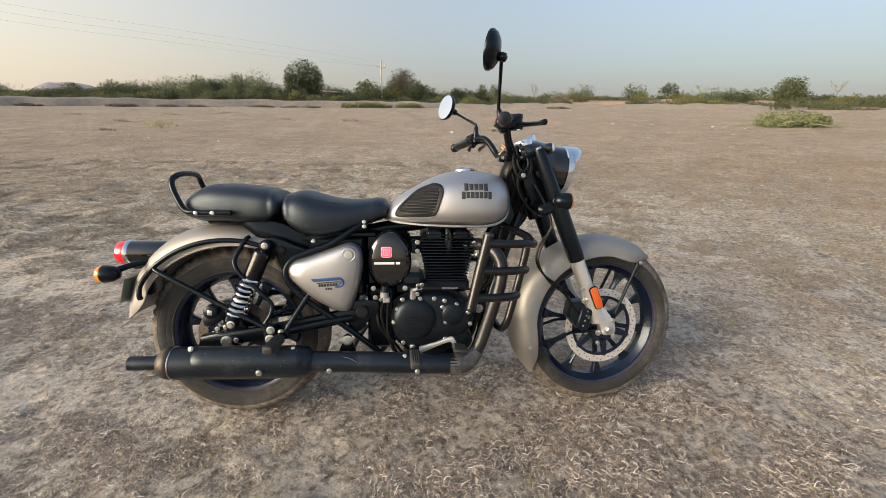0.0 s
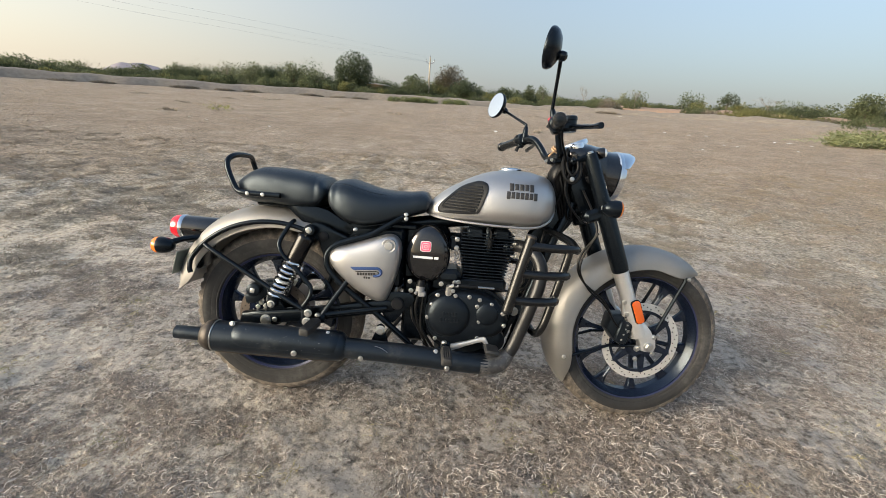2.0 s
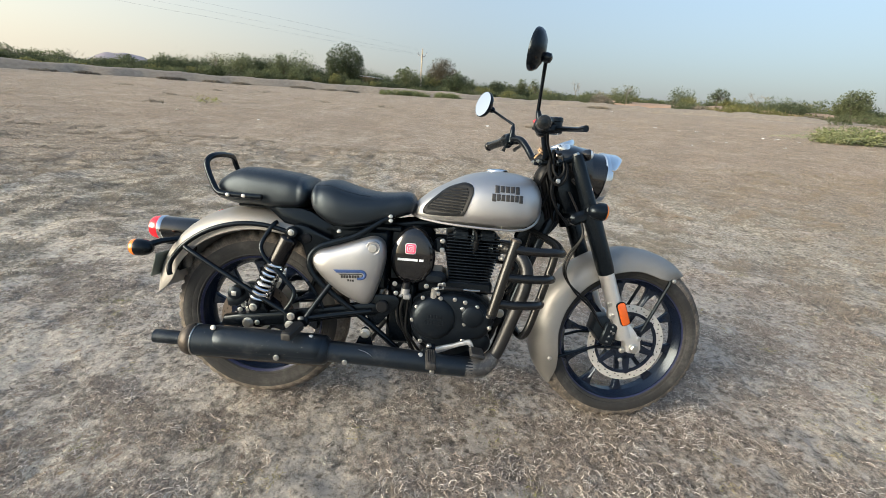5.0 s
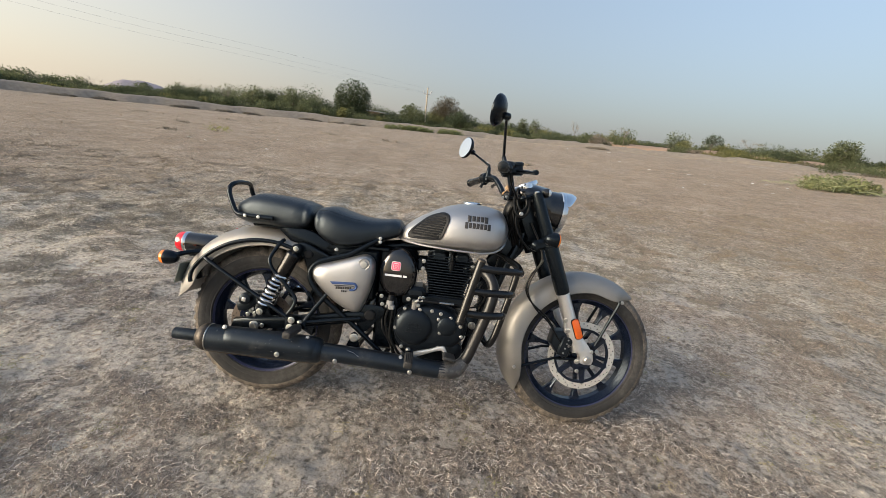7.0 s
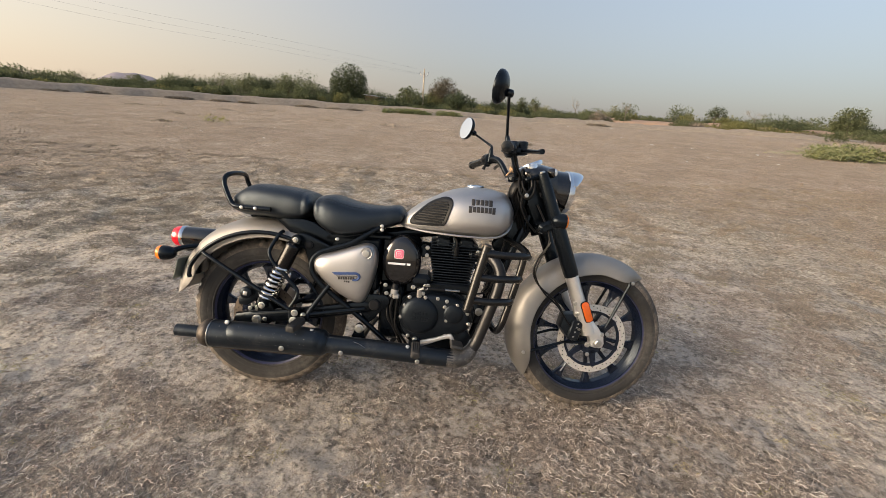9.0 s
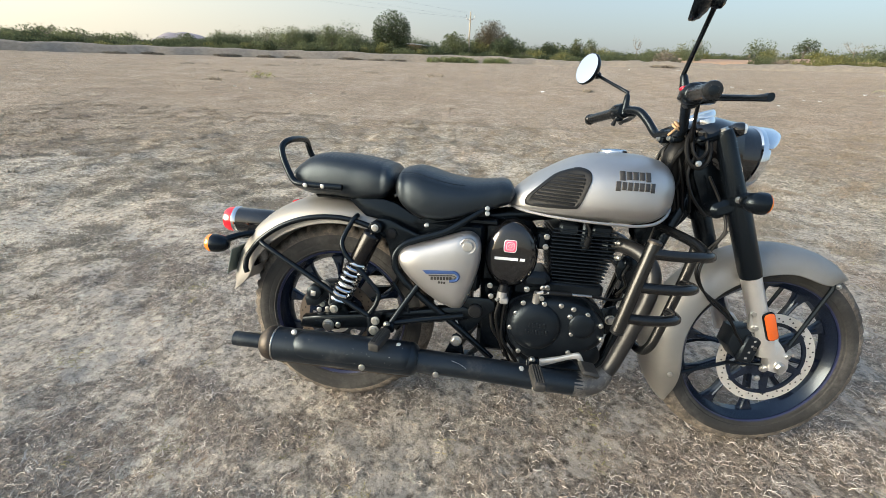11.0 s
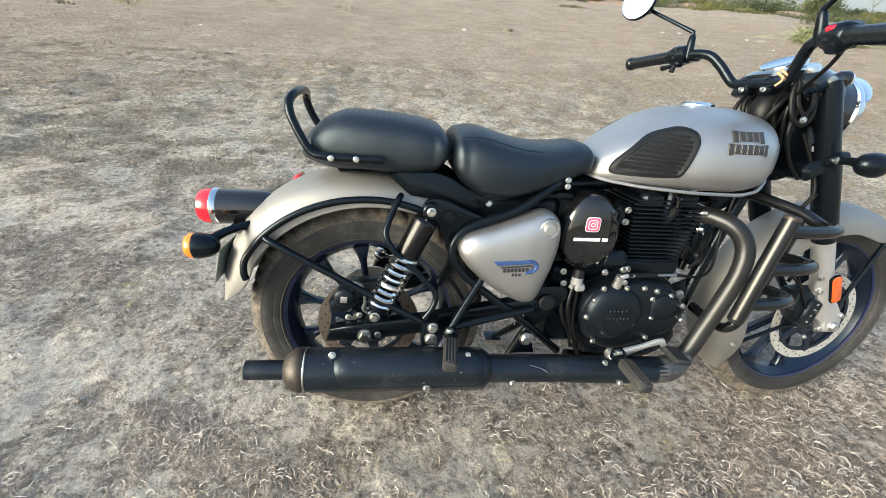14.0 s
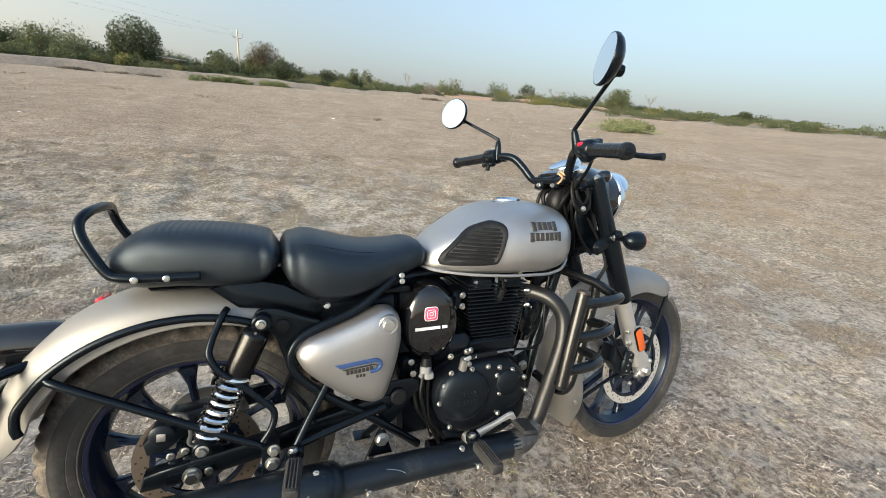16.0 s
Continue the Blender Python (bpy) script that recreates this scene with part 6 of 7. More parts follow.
for s in (-1, 1):
    kp = part("knee_pad", on_tank(s, pad, [(1.0, -0.004), (1.0, 0.002), (0.97, 0.006), (0.86, 0.0065), (0.80, 0.003), (0.5, 0.003), (0.02, 0.003)]), RUBBER, tank, "black ribbed rubber knee pad")
    inner = mid + (pad - mid) * 0.76
    for z in np.linspace(inner[:, 1].min() + 0.008, inner[:, 1].max() - 0.006, 9):
        cut = []
        for a, b in zip(inner, np.roll(inner, -1, 0)):
            if (a[1] - z) * (b[1] - z) < 0:
                cut.append(a[0] + (b[0] - a[0]) * (z - a[1]) / (b[1] - a[1]))
        if len(cut) >= 2 and max(cut) - min(cut) > 0.01:
            part("rib", tube([(x, s * (tank_side(x, z) + 0.0035), z) for x in np.linspace(min(cut), max(cut), 7)], 0.0036, 6, 1), RUBBER, kp)
    # maker's mark as plain blocks, in two rows
    for z0, z1, x0, count, step, wide in ((0.864, 0.884, 0.812, 5, 0.0168, 0.0138), (0.836, 0.857, 0.803, 7, 0.0150, 0.0124)):
        for k in range(count):
            xa = x0 + k * step
            tall = 0.003 if k == 0 or k == count - 1 else 0.0
            o = [(xa, z0 - tall), (xa + wide, z0 - tall), (xa + wide, z1 + tall * 0.3), (xa, z1 + tall * 0.3)]
            part("emblem_bar", on_tank(s, o, [(1.0, -0.001), (1.0, 0.0018), (0.9, 0.0024), (0.05, 0.0024)]), EMBLEM_DARK, tank)


# ---- seats ----
def cushion(xs, top, bot, half, power=3.2, m=44, ribs=None):
    rings = []
    for x in xs:
        zt, zb, w = float(top(x)), float(bot(x)), float(half(x))
        zm = zb + 0.45 * (zt - zb)
        ring = []
        for a in np.linspace(-np.pi / 2, 1.5 * np.pi, m, endpoint=False):
            ca, sa = math.cos(a), math.sin(a)
            y = w * np.sign(ca) * abs(ca) ** (2 / power)
            z = zm + ((zt - zm) * abs(sa) ** (2 / 2.5) if sa >= 0 else -(zm - zb) * abs(sa) ** (2 / 4.5))
            if ribs is not None and sa > 0.55:
                z += ribs(x, y)
            ring.append((x, y, z))
        rings.append(ring)
    return loft(rings)


cosx = lambda a, b, n: a + (b - a) * (0.5 - 0.5 * np.cos(np.linspace(0, np.pi, n)))  # noqa: E731
p_top = spline([-0.148, -0.138, -0.11, -0.067, 0.0, 0.096, 0.145, 0.174, 0.190], [0.790, 0.812, 0.844, 0.868, 0.872, 0.865, 0.856, 0.842, 0.815])
p_bot = spline([-0.148, -0.10, 0.0, 0.11, 0.160, 0.190], [0.768, 0.747, 0.742, 0.740, 0.752, 0.785])
p_half = spline([-0.148, -0.138, -0.10, -0.04, 0.06, 0.145, 0.180, 0.190], [0.068, 0.090, 0.107, 0.118, 0.127, 0.129, 0.122, 0.106])
pillion = part("pillion_seat", cushion(np.unique(np.r_[cosx(-0.148, 0.190, 60), np.linspace(-0.05, 0.17, 110)]), p_top, p_bot, p_half, 3.4, 44, lambda x, y: 0.0004 * math.sin(x * 2 * math.pi / 0.0135) * (1 if -0.06 < x < 0.17 and abs(y) < 0.085 else 0)), VINYL, bike, "black vinyl pillion seat with a ribbed top")
r_top = spline([0.190, 0.199, 0.225, 0.255, 0.30, 0.36, 0.42, 0.482, 0.520, 0.542, 0.554], [0.810, 0.832, 0.848, 0.852, 0.842, 0.827, 0.821, 0.824, 0.828, 0.818, 0.795])
r_bot = spline([0.190, 0.210, 0.247, 0.30, 0.38, 0.46, 0.515, 0.540, 0.554], [0.775, 0.738, 0.705, 0.690, 0.699, 0.727, 0.746, 0.760, 0.785])
r_half = spline([0.190, 0.199, 0.23, 0.27, 0.33, 0.40, 0.47, 0.52, 0.543, 0.554], [0.105, 0.128, 0.146, 0.154, 0.150, 0.134, 0.112, 0.098, 0.085, 0.062])
rider = part("rider_seat", cushion(cosx(0.190, 0.554, 64), r_top, r_bot, r_half, 2.9), VINYL, bike, "scooped black vinyl rider seat")
for s in (-1, 1):
    line = [(x, s * float(r_half(x)) * 0.86, float(r_bot(x)) + 0.45 * (float(r_top(x)) - float(r_bot(x))) + 0.55 * (float(r_top(x)) - float(r_bot(x))) * 0.80) for x in np.linspace(0.212, 0.40, 14)]
    part("piping", tube(line, 0.0014, 6, 2), VINYL, rider)
# seat pans
part("seat_pan", block((0.05, 0, 0.742), (0.24, 0.16, 0.014), 0.006), SATIN_BLACK, pillion)
part("seat_pan", block((0.36, 0, 0.705), (0.24, 0.20, 0.03), 0.008, (0, -12, 0)), SATIN_BLACK, rider)

# ---- grab rail round the pillion seat ----
rail = new("grab_rail")
rail.parent = bike
side = [(0.036, 0.136, 0.778), (-0.03, 0.134, 0.778), (-0.09, 0.129, 0.779), (-0.118, 0.122, 0.786), (-0.140, 0.114, 0.818), (-0.160, 0.104, 0.860), (-0.164, 0.092, 0.886), (-0.158, 0.062, 0.902), (-0.155, 0.0, 0.907)]
part("tube", tube([(x, -y, z) for x, y, z in side] + [(x, y, z) for x, y, z in reversed(side[:-1])], 0.0095, 12, 5), SATIN_BLACK, rail, "black bent tube")
for s in (-1, 1):
    for x in (-0.074, -0.021):
        part("rail_bolt", bolt((x, s * 0.1435, 0.778), (0, s, 0), 0.0052, 0.003), ZINC, rail)
tagged(rail, "black tubular grab rail behind the seat")

# ---- frame ----
frame_part = new("frame")
frame_part.parent = bike
part("backbone", tube([(1.06, 0, 0.90), (0.92, 0, 0.80), (0.72, 0, 0.745), (0.45, 0, 0.70)], [0.034, 0.032, 0.028, 0.024], 14, 4), SATIN_BLACK, frame_part)
for s in (-1, 1):
    part("down_tube", tube([(1.075, s * 0.020, 0.83), (1.01, s * 0.035, 0.68), (0.945, s * 0.05, 0.48), (0.905, s * 0.06, 0.33)], 0.018, 12, 4), SATIN_BLACK, frame_part)
    part("head_gusset", slab([(1.00, 0.88), (1.085, 0.80), (1.05, 0.72), (0.965, 0.66), (0.93, 0.70), (0.97, 0.76)], s * 0.022, s * 0.030, 0.004, 3), SATIN_BLACK, frame_part)
    part("seat_rail", tube([(0.500, s * 0.080, 0.762), (0.469, s * 0.100, 0.746), (0.392, s * 0.122, 0.694), (0.345, s * 0.128, 0.666), (0.285, s * 0.132, 0.645), (0.245, s * 0.134, 0.628)], 0.0115, 10, 4), SATIN_BLACK, frame_part)
    part("rear_down_tube", tube([(0.285, s * 0.132, 0.645), (0.238, s * 0.136, 0.626), (0.213, s * 0.140, 0.604), (0.203, s * 0.142, 0.577), (0.209, s * 0.144, 0.545), (0.237, s * 0.146, 0.508), (0.285, s * 0.147, 0.466), (0.344, s * 0.146, 0.422), (0.385, s * 0.143, 0.390), (0.450, s * 0.135, 0.334), (0.525, s * 0.125, 0.265)], 0.0108, 12, 4), SATIN_BLACK, frame_part)
    plate = [(0.128, 0.664), (0.138, 0.688), (0.160, 0.694), (0.190, 0.688), (0.230, 0.670), (0.276, 0.650), (0.270, 0.636), (0.240, 0.622), (0.216, 0.600), (0.204, 0.570), (0.196, 0.555), (0.184, 0.588), (0.174, 0.622), (0.155, 0.645)]
    part("shock_plate", slab(plate, s * 0.112, s * 0.130, 0.005, 3), SATIN_BLACK, frame_part)
    part("plate_plug", lathe([(0.016, 0.0), (0.0165, 0.006), (0.013, 0.008)], 20, (0.188, s * 0.130, 0.650), (0, s, 0)), RUBBER, frame_part)
    part("seat_bolt", joined(bolt((0.289, s * 0.096, 0.680), (0, s, 0.2), 0.0062, 0.008), tube([(0.240, s * 0.092, 0.709), (0.265, s * 0.094, 0.697), (0.291, s * 0.095, 0.678)], 0.0060, 8, 2)), SATIN_BLACK, frame_part)
    part("seat_bolt_head", bolt((0.291, s * 0.101, 0.679), (0, s, 0.2), 0.0062, 0.006), ZINC, frame_part)
    part("tank_bolt", bolt((0.471, s * 0.124, 0.748), (0, s, 0.1), 0.0055), ZINC, frame_part)
    part("tank_bolt", bolt((0.472, s * 0.124, 0.733), (0, s, 0.1), 0.0055), ZINC, frame_part)
    # triangle that carries the pillion peg
    part("peg_bracket", joined(tube([(0.282, s * 0.150, 0.500), (0.238, s * 0.172, 0.432), (0.208, s * 0.188, 0.382)], 0.0095, 10, 1), tube([(0.208, s * 0.188, 0.382), (0.30, s * 0.170, 0.395), (0.425, s * 0.148, 0.412)], 0.0095, 10, 1)), SATIN_BLACK, frame_part)
part("inner_fender", block((0.24, 0, 0.58), (0.012, 0.17, 0.30), 0.004, (0, 22, 0)), SATIN_BLACK, frame_part)
part("battery_box", block((0.36, 0, 0.585), (0.22, 0.20, 0.22), 0.012), SATIN_BLACK, frame_part)
part("air_box", block((0.545, 0, 0.605), (0.17, 0.16, 0.21), 0.02), SATIN_BLACK, frame_part)
part("rear_cradle_plate", block((0.525, 0, 0.395), (0.10, 0.20, 0.24), 0.012), SATIN_BLACK, frame_part)
for s in (-1, 1):
    part("tail_panel", slab([(0.046, 0.738), (0.085, 0.752), (0.150, 0.750), (0.195, 0.738), (0.240, 0.712), (0.286, 0.682), (0.290, 0.664), (0.266, 0.644), (0.19, 0.668), (0.145, 0.684), (0.100, 0.690)], s * 0.076, s * 0.100, 0.006), SATIN_BLACK, frame_part, "black plastic panel below the seat")
part("under_seat_tray", block((0.30, 0, 0.70), (0.42, 0.18, 0.02), 0.006), SATIN_BLACK, frame_part)
tagged(frame_part, "black tubular steel frame")

# ---- swingarm, shocks, pegs ----
arm = new("swingarm")
arm.parent = bike
for s in (-1, 1):
    o = [(-0.105, 0.312), (-0.095, 0.350), (-0.02, 0.362), (0.15, 0.385), (0.42, 0.440), (0.47, 0.425), (0.44, 0.395), (0.16, 0.338), (-0.02, 0.312)]
    part("arm_beam", slab(o, s * 0.108, s * 0.142, 0.006), SATIN_BLACK, arm)
    part("axle_adjuster", slab([(-0.055, 0.318), (0.03, 0.320), (0.03, 0.350), (-0.055, 0.346)], s * 0.142, s * 0.147, 0.002), SATIN_BLACK, arm)
    part("axle_nut", joined(bolt((-0.006, s * 0.147, 0.332), (0, s, 0), 0.0155, 0.013), bolt((0.026, s * 0.147, 0.336), (0, s, 0), 0.007, 0.008)), ZINC, arm)
    part("pivot_cap", lathe([(0.021, 0.0), (0.022, 0.007), (0.018, 0.011), (0.004, 0.012)], 24, (0.462, s * 0.140, 0.430), (0, s, 0)), RUBBER, arm)
    for x, z, r in ((0.156, 0.384, 0.0105), (0.152, 0.352, 0.0125)):
        part("arm_bolt", bolt((x + 0.005, s * 0.197, z + 0.004), (0, s, 0), r, 0.010), ZINC, arm)
    part("exhaust_hanger", slab([(0.135, 0.400), (0.175, 0.400), (0.170, 0.335), (0.135, 0.330)], s * 0.150, s * 0.195, 0.005), SATIN_BLACK, arm)
part("arm_bridge", tube([(0.43, -0.13, 0.418), (0.43, 0.13, 0.418)], 0.024, 16, 1), SATIN_BLACK, arm)
part("axle", tube([(0, -0.15, 0.329), (0, 0.15, 0.329)], 0.010, 12, 1), ZINC, arm)
part("engine_plate", slab([(0.40, 0.460), (0.50, 0.470), (0.520, 0.440), (0.490, 0.405), (0.44, 0.350), (0.405, 0.395)], -0.128, -0.136, 0.003, 3), SATIN_BLACK, arm)
tagged(arm, "black box-section swingarm")

for s in (-1, 1):
    shock = new("shock_absorber")
    shock.parent = bike
    a, b = np.array([0.019, s * 0.150, 0.398]), np.array([0.146, s * 0.150, 0.671])
    ax = (b - a) / np.linalg.norm(b - a)
    L = np.linalg.norm(b - a)
    part("shock_can", lathe([(0.010, L * 0.955), (0.014, L * 0.945), (0.024, L * 0.93), (0.0285, L * 0.915), (0.0292, L * 0.90), (0.0292, L * 0.62), (0.0285, L * 0.60), (0.026, L * 0.585), (0.012, L * 0.58)], 28, a, ax), SHOCK_BLACK, shock, "black upper shock can")
    part("spring", coil(a + ax * L * 0.115, a + ax * L * 0.585, 0.0275, 0.0062, 7.4), CHROME, shock, "chrome coil spring")
    part("damper_rod", tube([a, a + ax * L * 0.6], 0.014, 14, 1), SATIN_BLACK, shock)
    part("spring_seat", lathe([(0.016, L * 0.07), (0.030, L * 0.085), (0.031, L * 0.11), (0.018, L * 0.12)], 24, a, ax), SATIN_BLACK, shock)
    part("chrome_ring", lathe([(0.028, L * 0.570), (0.0305, L * 0.575), (0.0305, L * 0.592), (0.028, L * 0.597)], 28, a, ax), CHROME, shock)
    for p_, r in ((a, 0.0105), (b, 0.0085)):
        part("shock_eye", lathe([(0.016, -0.014), (0.019, -0.011), (0.019, 0.011), (0.016, 0.014)], 20, p_, (0, s, 0)), SATIN_BLACK, shock)
        part("shock_bolt", bolt(p_ + (0, s * 0.014, 0), (0, s, 0), r, 0.009), ZINC, shock)
    lug = [(a[0] - 0.03, 0.358), (a[0] + 0.04, 0.372), (a[0] + 0.018, 0.415), (a[0] - 0.012, 0.415)]
    part("shock_lug", slab(lug, s * 0.128, s * 0.140, 0.003), SATIN_BLACK, shock)
    tagged(shock, "rear shock absorber with chrome spring")


def peg(base, tip):
    """A footpeg: hinge and ribbed rubber block."""
    g = new("footpeg")
    g.parent = bike
    base, tip = np.array(base), np.array(tip)
    ax = (tip - base) / np.linalg.norm(tip - base)
    L = np.linalg.norm(tip - base)
    part("hinge", joined(block(base, (0.034, 0.022, 0.030), 0.005), tube([base, base + ax * 0.03], 0.010, 10, 1)), SATIN_BLACK, g)
    part("hinge_bolt", bolt(base + (-0.006, -0.008, 0.014), (0, 0, 1), 0.008, 0.006), ZINC, g)
    q = Vector(ax).to_track_quat("Y", "Z").to_matrix().to_4x4()
    o = [(-0.0165, -0.010), (-0.010, -0.014), (0.010, -0.014), (0.0165, -0.010), (0.0165, 0.008), (0.010, 0.013), (-0.010, 0.013), (-0.0165, 0.008)]
    part("rubber", moved(slab(o, 0.024, L, 0.007), Matrix.Translation(base) @ q), PEG_RUBBER, g, "worn ribbed peg rubber")
    for k in (-0.010, -0.0035, 0.0035, 0.010):
        part("rib", moved(block((k, (0.024 + L) / 2 + 0.002, 0.0138), (0.0036, L - 0.044, 0.004), 0.001), Matrix.Translation(base) @ q), PEG_RUBBER, g)
    return tagged(g, "folding footpeg with worn ribbed rubber")


peg((0.206, -0.205, 0.376), (0.189, -0.326, 0.369))
peg((0.203, 0.196, 0.374), (0.185, 0.300, 0.362))
peg((0.643, -0.225, 0.322), (0.648, -0.350, 0.318))
peg((0.643, 0.190, 0.318), (0.648, 0.295, 0.300))
# stay from the fender to the peg bracket, and the bent guard tube beside the shock
for s in (-1, 1):
    part("fender_strut", tube([(-0.238, s * 0.118, 0.588), (-0.21, s * 0.132, 0.573), (-0.05, s * 0.155, 0.490), (0.06, s * 0.172, 0.433), (0.14, s * 0.182, 0.394)], 0.0085, 10, 3), SATIN_BLACK, rear_fender, "black strut bracing the fender")
part("guard_tube", tube([(0.078, -0.108, 0.694), (0.071, -0.124, 0.686), (0.060, -0.136, 0.664), (0.049, -0.150, 0.638), (0.045, -0.162, 0.612), (0.063, -0.170, 0.578), (0.104, -0.176, 0.543), (0.135, -0.178, 0.508), (0.164, -0.180, 0.474), (0.160, -0.185, 0.440), (0.140, -0.186, 0.408)], 0.0075, 10, 4), SATIN_BLACK, bike, "bent black guard tube beside the shock")
part("inner_guard_tube", tube([(0.20, -0.145, 0.50), (0.24, -0.140, 0.44), (0.255, -0.138, 0.40)], 0.005, 8, 3), SATIN_BLACK, bike)

# rear brake caliper and hose
rc = new("rear_caliper")
rc.parent = bike
part("body", joined(slab([(-0.10, 0.405), (-0.045, 0.455), (0.00, 0.455), (0.01, 0.425), (-0.03, 0.40), (-0.06, 0.375), (-0.095, 0.375)], -0.045, -0.112, 0.008), lathe([(0.020, -0.030), (0.024, -0.026), (0.024, 0.012), (0.019, 0.016)], 22, (-0.056, -0.128, 0.436), (0, -1, 0))), ENGINE_BLACK, rc)
part("cap", slab([(-0.065, 0.428), (-0.049, 0.426), (-0.047, 0.443), (-0.063, 0.445)], -0.144, -0.146, 0.0008), ALLOY, rc)
part("piston_housing", joined(slab([(-0.035, 0.462), (0.035, 0.470), (0.062, 0.448), (0.052, 0.408), (0.020, 0.392), (-0.015, 0.405)], -0.060, -0.106, 0.007), block((0.026, -0.112, 0.432), (0.038, 0.014, 0.034), 0.005, (0, 12, 0))), ENGINE_BLACK, rc)
part("bracket", slab([(-0.05, 0.44), (0.02, 0.44), (0.05, 0.37), (0.0, 0.345), (-0.03, 0.36)], -0.086, -0.094, 0.003), SATIN_BLACK, rc)
part("hose", tube([(-0.045, -0.105, 0.450), (-0.035, -0.12, 0.470), (-0.012, -0.125, 0.462), (-0.006, -0.125, 0.420), (-0.010, -0.122, 0.395), (0.02, -0.12, 0.375)], 0.0048, 8, 5), surface("grey_hose_sleeve", (0.10, 0.105, 0.11), 0.4, 0.2, 0.2, 40, dust=0.1), rc, "grey sleeved brake hose")
for x, z in ((-0.035, 0.455), (0.0, 0.388), (-0.022, 0.372), (0.018, 0.372), (-0.05, 0.366)):
    part("caliper_bolt", bolt((x, -0.112, z), (0, -1, 0), 0.0065, 0.006), ZINC, rc)
tagged(rc, "black rear brake caliper")
fc = new("front_caliper")
fc.parent = bike
part("body", steered(joined(slab([(1.235, 0.44), (1.305, 0.445), (1.320, 0.40), (1.315, 0.34), (1.285, 0.325), (1.255, 0.345), (1.225, 0.385)], -0.045, -0.112, 0.010), block((1.285, -0.116, 0.378), (0.05, 0.012, 0.085), 0.005, (0, 14, 0)))), ENGINE_BLACK, fc)
for z in (0.352, 0.372, 0.392, 0.408):
    part("mark_bar", steered(block((1.278 + (z - 0.352) * 0.28, -0.123, z), (0.0065, 0.0015, 0.006), 0.0004)), SENSOR_GREY, fc)
part("mount", steered(slab([(1.27, 0.50), (1.295, 0.49), (1.315, 0.44), (1.335, 0.40), (1.345, 0.375), (1.325, 0.372), (1.30, 0.40), (1.275, 0.44)], -0.098, -0.112, 0.004, 3)), ALLOY, fc)
for x, z in ((1.273, 0.492), (1.288, 0.448), (1.318, 0.405), (1.300, 0.384)):
    part("caliper_bolt", steered(bolt((x, -0.114, z), (0, -1, 0), 0.0085, 0.008)), ZINC, fc)
part("hose", steered(tube([(1.255, -0.10, 0.40), (1.23, -0.115, 0.44), (1.185, -0.115, 0.50), (1.125, -0.10, 0.545), (1.09, -0.10, 0.60), (1.10, -0.10, 0.66), (1.135, -0.115, 0.73), (1.12, -0.10, 0.80), (1.08, -0.08, 0.88)], 0.0042, 8, 5)), CABLE, fc, "brake hose along the fork")
part("sensor_cable", steered(tube([(1.30, -0.11, 0.36), (1.25, -0.118, 0.41), (1.20, -0.118, 0.475), (1.14, -0.105, 0.525), (1.098, -0.105, 0.59), (1.105, -0.105, 0.65), (1.14, -0.12, 0.735)], 0.0035, 7, 5)), CABLE, fc)
tagged(fc, "black front brake caliper with a hose")

# ---- engine ----
engine = new("engine")
engine.parent = bike
part("barrel", block((0.765, 0, 0.615), (0.135, 0.13, 0.19), 0.02), ENGINE_BLACK, engine)


def fin(z, hx, hy, cx=0.765):
    o = smooth_line([(-hx, -hy * 0.8), (-hx * 0.8, -hy), (hx * 0.8, -hy), (hx, -hy * 0.8), (hx, hy * 0.8), (hx * 0.8, hy), (-hx * 0.8, hy), (-hx, hy * 0.8)], 2, True)
    g = slab(o, -0.0022, 0.0022, 0.0015)
    return moved(g, Matrix.Translation((cx, 0, z)) @ Matrix.Rotation(radians(90), 4, "X"))


for k in range(16):
    z = 0.532 + k * 0.0112
    w = 0.074 + 0.020 * min(1, k / 9)
    part("cooling_fin", fin(z, w, 0.092 + 0.012 * min(1, k / 9)), ENGINE_BLACK, engine)
part("rocker_cover", joined(block((0.768, 0, 0.728), (0.150, 0.15, 0.045), 0.016), block((0.768, -0.082, 0.690), (0.020, 0.035, 0.075), 0.006), block((0.720, -0.086, 0.700), (0.06, 0.03, 0.04), 0.008), block((0.815, -0.086, 0.700), (0.06, 0.03, 0.04), 0.008)), ENGINE_BLACK, engine)
part("spark_plug_cap", tube([(0.775, -0.115, 0.688), (0.775, -0.100, 0.660), (0.773, -0.085, 0.640)], [0.009, 0.011, 0.010], 12, 3), RUBBER, engine)
part("ignition_lead", tube([(0.775, -0.115, 0.688), (0.77, -0.11, 0.715), (0.74, -0.08, 0.740), (0.70, -0.04, 0.74)], 0.0045, 8, 4), CABLE, engine)
case_o = [(0.556, 0.415), (0.575, 0.461), (0.635, 0.491), (0.705, 0.507), (0.795, 0.490), (0.857, 0.440), (0.868, 0.380), (0.835, 0.325), (0.775, 0.262), (0.706, 0.245), (0.622, 0.265), (0.565, 0.330)]
part("crankcase", dome(case_o, [(0.93, 0.14), (1.0, 0.13), (1.02, 0.0), (1.02, -0.085), (1.0, -0.095)]), ENGINE_BLACK, engine)
part("base_block", joined(block((0.755, 0, 0.510), (0.19, 0.19, 0.05), 0.012), block((0.63, 0, 0.50), (0.12, 0.16, 0.06), 0.014)), ENGINE_BLACK, engine)
